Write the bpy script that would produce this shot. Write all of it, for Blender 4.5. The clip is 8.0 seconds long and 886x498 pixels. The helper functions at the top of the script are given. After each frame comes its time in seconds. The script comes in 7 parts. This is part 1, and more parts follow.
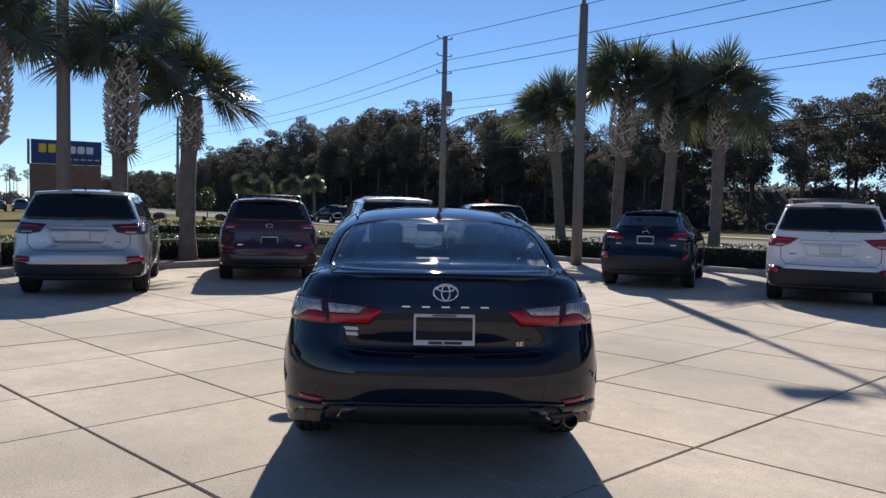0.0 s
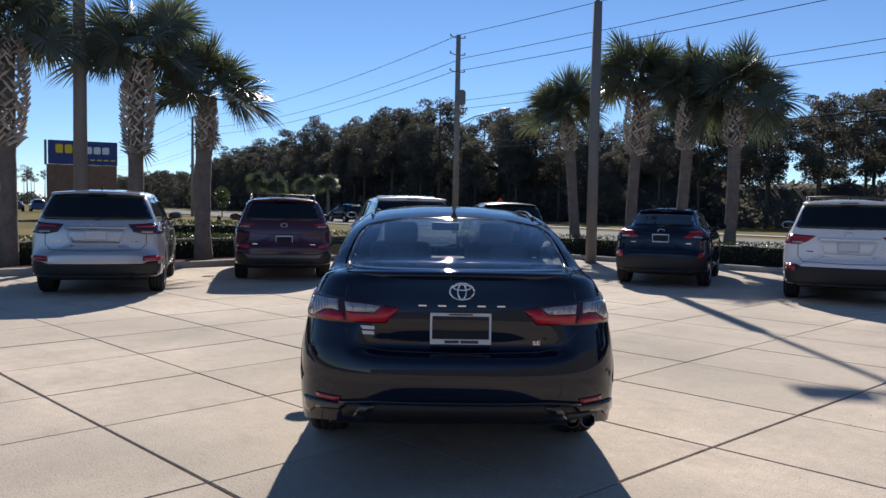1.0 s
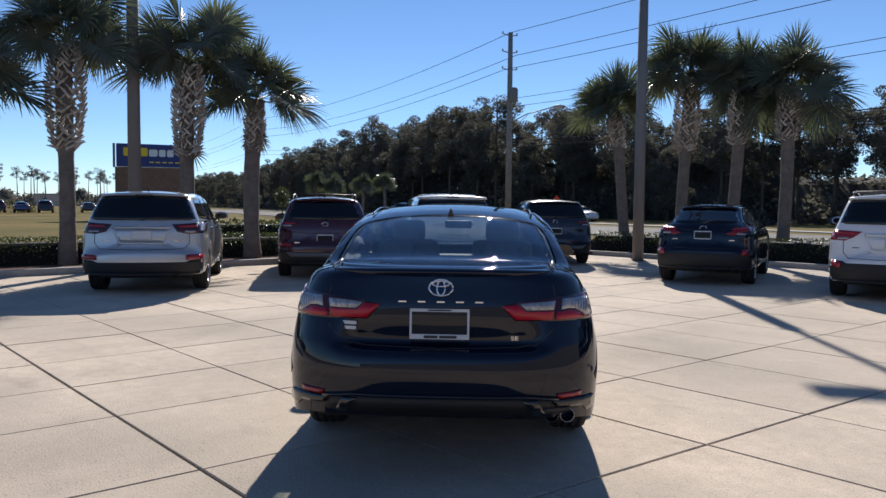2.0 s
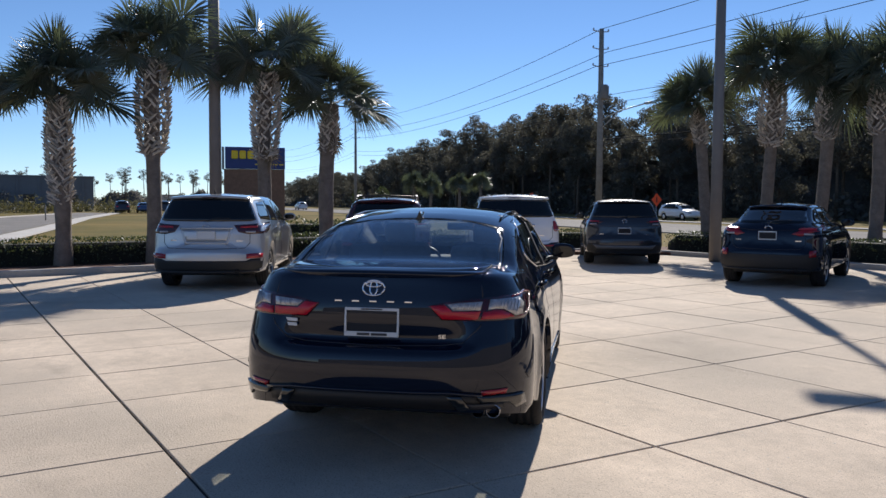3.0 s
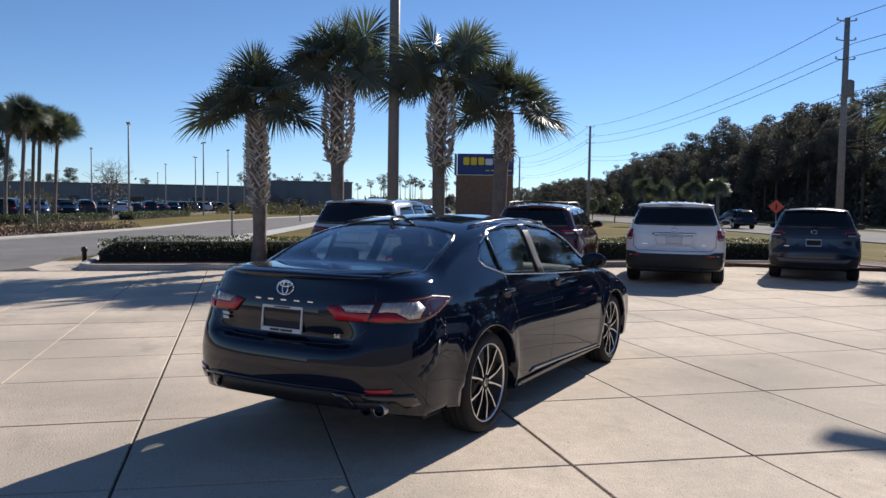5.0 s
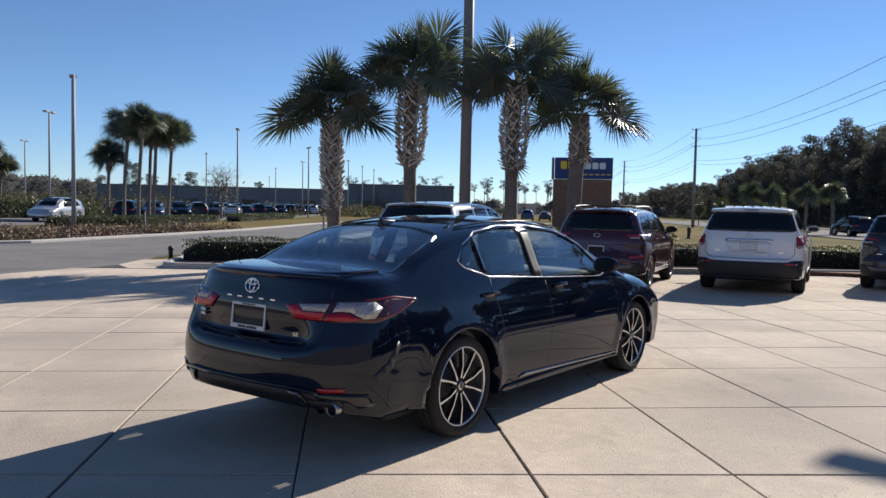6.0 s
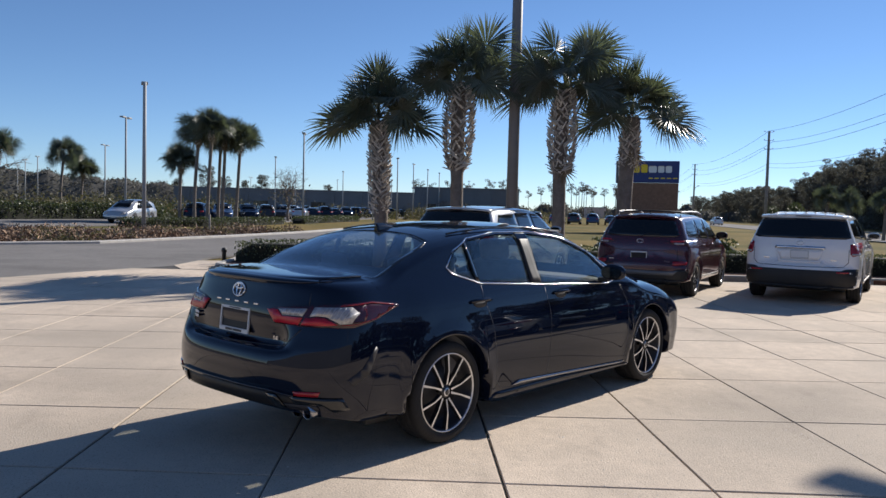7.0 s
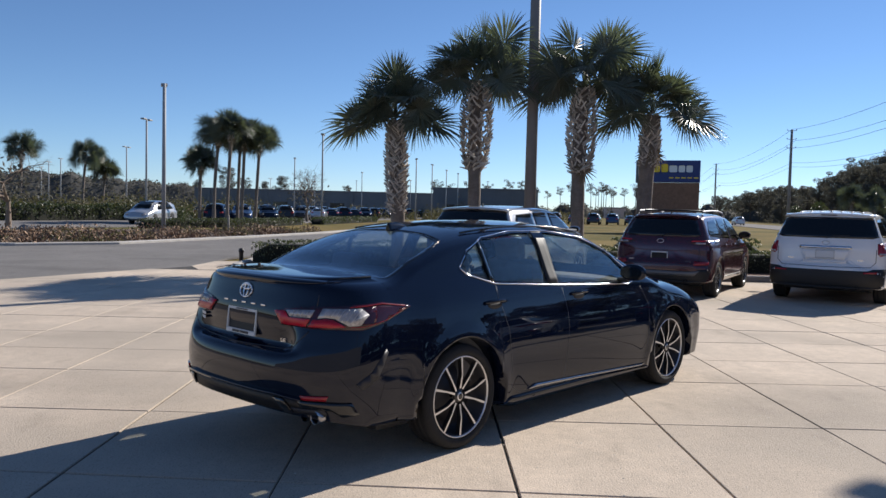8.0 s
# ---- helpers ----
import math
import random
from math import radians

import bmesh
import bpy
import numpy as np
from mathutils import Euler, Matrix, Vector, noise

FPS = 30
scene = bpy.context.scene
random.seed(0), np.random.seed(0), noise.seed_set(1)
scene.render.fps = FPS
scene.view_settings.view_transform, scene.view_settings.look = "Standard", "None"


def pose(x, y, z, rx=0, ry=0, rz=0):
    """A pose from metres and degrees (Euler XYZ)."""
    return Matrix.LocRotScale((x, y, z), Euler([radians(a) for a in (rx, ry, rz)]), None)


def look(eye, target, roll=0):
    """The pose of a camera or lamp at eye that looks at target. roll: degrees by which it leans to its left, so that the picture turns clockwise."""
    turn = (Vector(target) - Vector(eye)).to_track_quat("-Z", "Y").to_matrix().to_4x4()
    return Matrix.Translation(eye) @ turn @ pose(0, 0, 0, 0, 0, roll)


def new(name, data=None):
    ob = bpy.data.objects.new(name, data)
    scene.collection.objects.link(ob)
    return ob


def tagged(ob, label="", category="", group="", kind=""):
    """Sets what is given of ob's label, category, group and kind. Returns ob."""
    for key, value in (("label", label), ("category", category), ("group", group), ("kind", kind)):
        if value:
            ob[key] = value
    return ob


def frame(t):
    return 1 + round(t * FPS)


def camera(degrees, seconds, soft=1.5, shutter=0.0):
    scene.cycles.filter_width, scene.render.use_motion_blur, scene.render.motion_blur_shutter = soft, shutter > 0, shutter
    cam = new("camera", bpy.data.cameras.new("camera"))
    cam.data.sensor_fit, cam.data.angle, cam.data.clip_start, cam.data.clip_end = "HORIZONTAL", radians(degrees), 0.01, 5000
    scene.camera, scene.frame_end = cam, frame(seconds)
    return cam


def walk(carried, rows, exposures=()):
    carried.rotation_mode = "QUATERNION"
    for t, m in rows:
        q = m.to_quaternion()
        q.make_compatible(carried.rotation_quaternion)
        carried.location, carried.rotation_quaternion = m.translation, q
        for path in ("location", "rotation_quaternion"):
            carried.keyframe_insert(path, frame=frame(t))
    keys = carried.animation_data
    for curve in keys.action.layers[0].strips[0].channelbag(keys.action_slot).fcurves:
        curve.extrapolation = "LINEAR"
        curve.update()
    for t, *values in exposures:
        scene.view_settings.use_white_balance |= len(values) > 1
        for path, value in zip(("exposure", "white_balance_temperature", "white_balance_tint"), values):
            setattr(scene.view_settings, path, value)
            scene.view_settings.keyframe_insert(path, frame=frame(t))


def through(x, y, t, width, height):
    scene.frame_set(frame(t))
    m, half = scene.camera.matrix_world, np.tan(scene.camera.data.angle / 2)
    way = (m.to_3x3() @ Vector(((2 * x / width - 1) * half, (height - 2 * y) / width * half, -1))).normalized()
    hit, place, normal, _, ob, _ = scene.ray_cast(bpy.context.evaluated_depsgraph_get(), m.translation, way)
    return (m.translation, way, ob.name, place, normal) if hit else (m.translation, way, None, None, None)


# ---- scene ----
cam = camera(59.5, 8.0)
METRES, EYE, TILT, LEAN, TURN = 5.008, 1.432, 0.0, 0.0, 43.6
ROWS = [
    (0.0, 0.0, 0.0, 0.0, 0.06, -2.93, -1.22),
    (0.5, -0.0014, 0.0014, -0.0002, 0.31, -2.97, -1.12),
    (1.0, -0.0027, 0.0011, -0.0, 1.05, -3.04, -1.02),
    (2.5, 0.1707, -0.023, 0.0033, 9.05, -3.31, -0.37),
    (3.0, 0.2739, -0.0269, 0.0091, 13.28, -3.37, -0.3),
    (3.5, 0.3735, -0.02, 0.0106, 17.78, -3.36, -0.3),
    (4.0, 0.4663, 0.008, 0.0142, 22.4, -3.31, -0.42),
    (4.5, 0.5604, 0.0451, 0.0163, 27.02, -3.24, -0.66),
    (6.0, 0.7804, 0.2004, 0.014, 39.24, -2.99, -1.25),
    (6.5, 0.8184, 0.2467, 0.019, 42.19, -2.92, -1.43),
    (7.0, 0.8609, 0.2683, 0.021, 44.23, -2.88, -1.53),
    (7.5, 0.8602, 0.2836, 0.0189, 45.33, -2.85, -1.54),
    (8.0, 0.8435, 0.2971, 0.018, 45.63, -2.87, -1.39),
]
walk(cam, [(t, pose(0, 0, EYE, TILT, LEAN, TURN) @ pose(METRES * x, METRES * y, METRES * z, 90 + pitch, roll, yaw)) for t, x, y, z, yaw, pitch, roll in ROWS],
     exposures=[(0.0, 0.38, 5750, 10), (8.0, 0.38, 5750, 10)])

# ---- light ----
SUN_EL, SUN_YAW = 31.0, 43.9
world = bpy.data.worlds.new("world")
scene.world = world
world.use_nodes = True
wn = world.node_tree
sky = wn.nodes.new("ShaderNodeTexSky")
sky.sky_type, sky.sun_disc = "NISHITA", False
sky.sun_elevation, sky.sun_rotation = radians(SUN_EL), radians(-SUN_YAW)
sky.air_density, sky.dust_density, sky.ozone_density = 0.72, 0.0, 3.4
wn.nodes["Background"].inputs["Strength"].default_value = 0.080
wn.links.new(sky.outputs[0], wn.nodes["Background"].inputs["Color"])
sun_data = bpy.data.lights.new("sun", "SUN")
sun_data.energy, sun_data.angle, sun_data.color = 4.9, radians(0.53), (1.0, 0.87, 0.70)
sun = new("sun", sun_data)
sun_way = Vector((-math.sin(radians(SUN_YAW)) * math.cos(radians(SUN_EL)), math.cos(radians(SUN_YAW)) * math.cos(radians(SUN_EL)), math.sin(radians(SUN_EL))))
sun.matrix_world = look(sun_way * 60, (0, 0, 0))


# ---- materials ----
def mat(name, color, rough=0.6, metal=0.0, vary=0.0, scale=6.0, bump=0.0, bscale=40.0, spec=0.5, coat=0.0, tint=None, rand=0.0, island=0.0, fine=0.0, world=False):
    """A plain surface: base colour with two scales of mottling, a fine relief and a gloss."""
    m = bpy.data.materials.new(name)
    m.use_nodes = True
    nt = m.node_tree
    n, l = nt.nodes, nt.links
    b = n["Principled BSDF"]
    b.inputs["Roughness"].default_value = rough
    b.inputs["Metallic"].default_value = metal
    b.inputs["Specular IOR Level"].default_value = spec
    b.inputs["Coat Weight"].default_value = coat
    b.inputs["Coat Roughness"].default_value = 0.02
    col = n.new("ShaderNodeRGB")
    col.outputs[0].default_value = (*color, 1)
    out = col.outputs[0]
    where = n.new("ShaderNodeNewGeometry").outputs["Position"] if world else n.new("ShaderNodeTexCoord").outputs["Object"]
    if vary:
        for sc, k in ((scale, vary), (scale * 9, vary * (0.5 + fine))):
            tex = n.new("ShaderNodeTexNoise")
            tex.inputs["Scale"].default_value = sc
            tex.inputs["Detail"].default_value = 6
            tex.inputs["Roughness"].default_value = 0.65
            l.new(where, tex.inputs["Vector"])
            mp = n.new("ShaderNodeMapRange")
            mp.inputs["From Min"].default_value, mp.inputs["From Max"].default_value = 0.3, 0.7
            mp.inputs["To Min"].default_value, mp.inputs["To Max"].default_value = 1 - k, 1 + k
            l.new(tex.outputs["Fac"], mp.inputs["Value"])
            mx = n.new("ShaderNodeMix")
            mx.data_type, mx.blend_type = "RGBA", "MULTIPLY"
            mx.inputs["Factor"].default_value = 1
            l.new(out, mx.inputs["A"])
            l.new(mp.outputs[0], mx.inputs["B"])
            out = mx.outputs["Result"]
    if tint:
        tex = n.new("ShaderNodeTexNoise")
        tex.inputs["Scale"].default_value, tex.inputs["Detail"].default_value = scale * 0.4, 5
        l.new(where, tex.inputs["Vector"])
        mp = n.new("ShaderNodeMapRange")
        mp.inputs["From Min"].default_value, mp.inputs["From Max"].default_value = 0.42, 0.62
        l.new(tex.outputs["Fac"], mp.inputs["Value"])
        mx = n.new("ShaderNodeMix")
        mx.data_type = "RGBA"
        l.new(mp.outputs[0], mx.inputs["Factor"])
        l.new(out, mx.inputs["A"])
        mx.inputs["B"].default_value = (*tint, 1)
        out = mx.outputs["Result"]
    if rand or island:
        src = n.new("ShaderNodeObjectInfo").outputs["Random"] if rand else n.new("ShaderNodeNewGeometry").outputs["Random Per Island"]
        k = rand or island
        mp = n.new("ShaderNodeMapRange")
        mp.inputs["To Min"].default_value, mp.inputs["To Max"].default_value = 1 - k, 1 + k
        l.new(src, mp.inputs["Value"])
        mx = n.new("ShaderNodeMix")
        mx.data_type, mx.blend_type = "RGBA", "MULTIPLY"
        mx.inputs["Factor"].default_value = 1
        l.new(out, mx.inputs["A"])
        l.new(mp.outputs[0], mx.inputs["B"])
        out = mx.outputs["Result"]
    l.new(out, b.inputs["Base Color"])
    if bump:
        tex = n.new("ShaderNodeTexNoise")
        tex.inputs["Scale"].default_value, tex.inputs["Detail"].default_value = bscale, 8
        l.new(where, tex.inputs["Vector"])
        bp = n.new("ShaderNodeBump")
        bp.inputs["Strength"].default_value, bp.inputs["Distance"].default_value = bump, 0.02
        l.new(tex.outputs["Fac"], bp.inputs["Height"])
        l.new(bp.outputs[0], b.inputs["Normal"])
    return m


def leaf(name, color, through=0.3, rough=0.5, gloss=0.06, rand=0.0, island=0.0, tone=(1.5, 1.6, 0.8)):
    """A thin leaf: part of the light goes through it."""
    m = mat(name, color, rough, rand=rand, island=island)
    n, l = m.node_tree.nodes, m.node_tree.links
    b = n["Principled BSDF"]
    tr = n.new("ShaderNodeBsdfTranslucent")
    tr.inputs["Color"].default_value = (color[0] * tone[0], color[1] * tone[1], color[2] * tone[2], 1)
    mx = n.new("ShaderNodeMixShader")
    mx.inputs[0].default_value = through
    l.new(b.outputs[0], mx.inputs[1])
    l.new(tr.outputs[0], mx.inputs[2])
    l.new(mx.outputs[0], n["Material Output"].inputs["Surface"])
    return m


def glass(name, color, alpha_mix, rough=0.0, power=4.5):
    """Tinted pane: part see-through, part glossy."""
    m = bpy.data.materials.new(name)
    m.use_nodes = True
    n, l = m.node_tree.nodes, m.node_tree.links
    n.remove(n["Principled BSDF"])
    tr = n.new("ShaderNodeBsdfTransparent")
    tr.inputs["Color"].default_value = (*color, 1)
    gl = n.new("ShaderNodeBsdfGlossy")
    gl.inputs["Roughness"].default_value = rough
    gl.inputs["Color"].default_value = (0.95, 0.97, 1, 1)
    fr = n.new("ShaderNodeLayerWeight")
    pw = n.new("ShaderNodeMath")
    pw.operation = "POWER"
    pw.inputs[1].default_value = power
    l.new(fr.outputs["Facing"], pw.inputs[0])
    mp = n.new("ShaderNodeMapRange")
    mp.inputs["To Min"].default_value, mp.inputs["To Max"].default_value = 0.055, alpha_mix
    l.new(pw.outputs[0], mp.inputs["Value"])
    mx = n.new("ShaderNodeMixShader")
    l.new(mp.outputs[0], mx.inputs[0])
    l.new(tr.outputs[0], mx.inputs[1])
    l.new(gl.outputs[0], mx.inputs[2])
    l.new(mx.outputs[0], n["Material Output"].inputs["Surface"])
    return m


M = {}
M["concrete"] = mat("concrete", (0.635, 0.525, 0.408), 0.93, vary=0.12, scale=0.9, bump=0.26, bscale=75, rand=0.045, fine=0.4, tint=(0.48, 0.405, 0.32), world=True)


def weathered(m, spots, stains):
    """Adds dark pitting and soft, drawn-out stains to a paved surface, by place in the world."""
    n, l = m.node_tree.nodes, m.node_tree.links
    b = n["Principled BSDF"]
    out = b.inputs["Base Color"].links[0].from_socket
    pos = n.new("ShaderNodeNewGeometry").outputs["Position"]
    for scale, lo, hi, depth, detail, stretch in ((70, 0.58, 0.72, spots, 2, (1, 1, 1)), (28, 0.60, 0.80, spots * 0.7, 5, (1, 1, 1)), (160, 0.52, 0.70, spots * 0.6, 1, (1, 1, 1)), (0.55, 0.52, 0.72, stains, 8, (1, 0.45, 1)), (2.6, 0.60, 0.75, stains * 0.8, 6, (0.5, 1, 1))):
        mp = n.new("ShaderNodeMapping")
        mp.inputs["Scale"].default_value = stretch
        l.new(pos, mp.inputs["Vector"])
        tx = n.new("ShaderNodeTexNoise")
        tx.inputs["Scale"].default_value, tx.inputs["Detail"].default_value = scale, detail
        l.new(mp.outputs[0], tx.inputs["Vector"])
        r = n.new("ShaderNodeMapRange")
        r.inputs["From Min"].default_value, r.inputs["From Max"].default_value = lo, hi
        r.inputs["To Min"].default_value, r.inputs["To Max"].default_value = 1.0, 1.0 - depth
        l.new(tx.outputs["Fac"], r.inputs["Value"])
        mx = n.new("ShaderNodeMix")
        mx.data_type, mx.blend_type = "RGBA", "MULTIPLY"
        mx.inputs["Factor"].default_value = 1
        l.new(out, mx.inputs["A"])
        l.new(r.outputs[0], mx.inputs["B"])
        out = mx.outputs["Result"]
    l.new(out, b.inputs["Base Color"])


weathered(M["concrete"], 0.36, 0.24)
M["joint"] = mat("joint_filler", (0.05, 0.045, 0.04), 0.95, vary=0.2)
M["kerb"] = mat("kerb_concrete", (0.45, 0.425, 0.39), 0.9, vary=0.15, scale=2, bump=0.3)
M["asphalt"] = mat("asphalt", (0.225, 0.212, 0.20), 0.92, spec=0.15, vary=0.12, scale=0.4, bump=0.5, bscale=90)
weathered(M["asphalt"], 0.28, 0.22)
M["grass"] = mat("dormant_grass", (0.208, 0.157, 0.060), 0.95, spec=0.05, vary=0.18, scale=0.25, bump=0.9, bscale=25, tint=(0.130, 0.118, 0.044))
M["walk"] = mat("sidewalk", (0.48, 0.455, 0.42), 0.9, vary=0.1, scale=0.8)
M["mulch"] = mat("red_mulch", (0.15, 0.075, 0.05), 0.95, vary=0.4, scale=12, bump=1, bscale=30)
M["leaf_hedge"] = leaf("hedge_leaf", (0.070, 0.082, 0.040), 0.25, 0.45, island=0.5)
M["hedge_core"] = mat("hedge_dark_core", (0.016, 0.017, 0.010), 0.95, vary=0.3, scale=10)
M["frond"] = leaf("palm_frond", (0.112, 0.126, 0.094), 0.26, 0.36, rand=0.30, tone=(1.35, 1.45, 0.85))
M["frond_dry"] = mat("dry_palm_frond", (0.20, 0.15, 0.085), 0.8, rand=0.2)
M["bark_palm"] = mat("palm_trunk", (0.195, 0.16, 0.13), 0.9, vary=0.3, scale=5, bump=1, bscale=18)
M["boot"] = mat("palm_boot", (0.50, 0.445, 0.375), 0.85, vary=0.2, scale=8, island=0.45, bump=0.5)
M["bark"] = mat("pine_bark", (0.10, 0.075, 0.055), 0.95, vary=0.3, scale=3, bump=0.8, bscale=12)
M["pine"] = leaf("pine_needles", (0.100, 0.099, 0.088), 0.38, 0.7, island=0.35, tone=(1.35, 1.3, 1.05))
M["brush"] = leaf("brush", (0.110, 0.096, 0.056), 0.25, 0.7, island=0.6)
M["brush_dry"] = mat("dry_brush", (0.26, 0.175, 0.115), 0.9, island=0.7)
M["soil"] = mat("bare_soil", (0.105, 0.072, 0.052), 0.95, vary=0.4, scale=1.5, bump=1, bscale=14)
M["wood_mass"] = mat("distant_foliage", (0.065, 0.062, 0.055), 0.9, vary=0.35, scale=0.3, bump=1, bscale=1.5)
M["twig"] = mat("bare_twigs", (0.22, 0.17, 0.13), 0.9)
M["steel_pole"] = mat("lamp_pole_paint", (0.20, 0.18, 0.165), 0.6, vary=0.08, scale=3)
M["galv"] = mat("galvanised_steel", (0.45, 0.46, 0.47), 0.5, 0.6, vary=0.08)
M["wood_pole"] = mat("utility_pole_wood", (0.27, 0.245, 0.22), 0.9, vary=0.2, scale=4, bump=0.5)
M["wire"] = mat("cable", (0.022, 0.022, 0.025), 0.95, spec=0.1)
M["sign_blue"] = mat("sign_blue", (0.01, 0.025, 0.16), 0.4, vary=0.05)
M["sign_yellow"] = mat("sign_yellow", (0.85, 0.62, 0.03), 0.5)
M["sign_white"] = mat("sign_white", (0.8, 0.8, 0.8), 0.5)
M["brick"] = mat("brick_brown", (0.20, 0.115, 0.075), 0.9, vary=0.2, scale=4, rand=0.15)
M["paint_black"] = mat("car_paint_midnight", (0.0036, 0.0064, 0.0185), 0.06, vary=0.0, coat=1.0, spec=0.0)
M["paint_silver"] = mat("car_paint_silver", (0.52, 0.525, 0.53), 0.30, 0.55, coat=1.0, vary=0.02)
M["paint_white"] = mat("car_paint_white", (0.78, 0.78, 0.78), 0.35, coat=1.0, vary=0.02)
M["paint_maroon"] = mat("car_paint_maroon", (0.055, 0.005, 0.012), 0.25, 0.2, coat=1.0)
M["paint_grey"] = mat("car_paint_dark_grey", (0.022, 0.022, 0.028), 0.3, 0.3, coat=1.0)
M["paint_blue"] = mat("car_paint_blue", (0.03, 0.06, 0.14), 0.3, 0.3, coat=1.0)
M["plastic"] = mat("black_plastic", (0.012, 0.012, 0.013), 0.55, vary=0.1)
M["gloss_black"] = mat("gloss_black_trim", (0.006, 0.006, 0.007), 0.12, coat=0.6)
M["tyre"] = mat("tyre_rubber", (0.016, 0.016, 0.017), 0.85, vary=0.2, scale=8, bump=0.3)
M["chrome"] = mat("chrome", (0.78, 0.78, 0.80), 0.08, 1.0)
M["dark_chrome"] = mat("dark_chrome", (0.35, 0.35, 0.37), 0.15, 1.0)
M["rim_face"] = mat("machined_alloy", (0.72, 0.72, 0.74), 0.28, 1.0)
M["rim_dark"] = mat("rim_black", (0.015, 0.015, 0.017), 0.35, coat=0.5)
M["privacy"] = mat("privacy_glass", (0.004, 0.005, 0.006), 0.03, spec=0.6)
M["pane_dark"] = mat("dark_car_window", (0.008, 0.009, 0.010), 0.2, spec=0.25)
M["lamp_red"] = mat("red_lens", (0.42, 0.006, 0.022), 0.3, coat=0.25, vary=0.1, scale=30)
M["lamp_mid"] = mat("deep_red_lens", (0.24, 0.005, 0.014), 0.25, coat=0.3, vary=0.15, scale=30)
M["lamp_dark"] = mat("dark_red_lens", (0.040, 0.002, 0.005), 0.16, coat=0.5)
M["lamp_clear"] = mat("clear_lens", (0.40, 0.39, 0.39), 0.25, 0.2, coat=1.0, vary=0.35, scale=40)
M["reflector"] = mat("red_reflector", (0.30, 0.010, 0.018), 0.25, coat=0.6)
M["plate"] = mat("plate_blank", (0.010, 0.013, 0.020), 0.35, spec=0.2)
M["frame_white"] = mat("plate_frame_white", (0.62, 0.64, 0.66), 0.35)
M["frit"] = mat("black_ceramic", (0.004, 0.004, 0.005), 0.7, spec=0.08)
M["ink"] = mat("dark_ink", (0.02, 0.02, 0.025), 0.5)
M["seat"] = mat("seat_fabric", (0.13, 0.13, 0.135), 0.85, vary=0.15, scale=20)
M["seat_light"] = mat("headliner", (0.45, 0.44, 0.42), 0.9)
M["glass"] = glass("rear_glass", (0.80, 0.85, 0.87), 0.95)
M["glass_side"] = glass("side_glass", (0.93, 0.98, 0.95), 1.0, power=4.0)
M["orange"] = mat("orange_sign", (0.75, 0.095, 0.03), 0.5)
M["post_grey"] = mat("lamp_post_grey", (0.36, 0.36, 0.355), 0.6, vary=0.08)
M["wall_grey"] = mat("tilt_wall_grey", (0.17, 0.175, 0.185), 0.9, vary=0.08, scale=0.2)
M["wall_pale"] = mat("tilt_wall_pale", (0.70, 0.52, 0.43), 0.9, vary=0.06, scale=0.2)
M["window_dark"] = mat("window_dark", (0.02, 0.025, 0.03), 0.08)
M["chip"] = mat("pale_grit", (0.62, 0.58, 0.52), 0.8, island=0.35)
M["hydrant"] = mat("hydrant_paint", (0.05, 0.04, 0.03), 0.5, vary=0.1)
M["skid"] = mat("skid_grey", (0.16, 0.16, 0.165), 0.45, 0.3)
M["stone"] = mat("boulder", (0.22, 0.2, 0.18), 0.9, vary=0.2, bump=0.6)


# ---- mesh helpers ----
def add_box(bm, cx, cy, cz, sx, sy, sz, rot=None, bev=0.0):
    """A box of full size (sx, sy, sz) round its centre, with its edges bevelled."""
    r = bmesh.ops.create_cube(bm, size=1)
    vs = r["verts"]
    m = Matrix.Translation((cx, cy, cz)) @ (rot or Matrix()) @ Matrix.Diagonal((sx, sy, sz, 1))
    bmesh.ops.transform(bm, matrix=m, verts=vs)
    if bev:
        es = list({e for v in vs for e in v.link_edges})
        bmesh.ops.bevel(bm, geom=es, offset=bev, segments=2, affect="EDGES", profile=0.5)
    return bm


def add_tube(bm, pts, radii, sides=10, cap=True):
    """A tube along points with a radius at each."""
    rings = []
    pts = [Vector(p) for p in pts]
    for i, p in enumerate(pts):
        d = (pts[min(i + 1, len(pts) - 1)] - pts[max(i - 1, 0)]).normalized()
        a = d.cross(Vector((0.31, 0.95, 0.05))).normalized() if abs(d.z) > 0.6 else d.cross(Vector((0, 0, 1))).normalized()
        b = d.cross(a)
        r = float(radii[i] if hasattr(radii, "__len__") else radii)
        rings.append([bm.verts.new(p + r * (math.cos(k * 2 * math.pi / sides) * a + math.sin(k * 2 * math.pi / sides) * b)) for k in range(sides)])
    for u, v in zip(rings, rings[1:]):
        for k in range(sides):
            bm.faces.new((u[k], u[(k + 1) % sides], v[(k + 1) % sides], v[k])).smooth = True
    if cap:
        bm.faces.new(rings[0][::-1])
        bm.faces.new(rings[-1])
    return bm


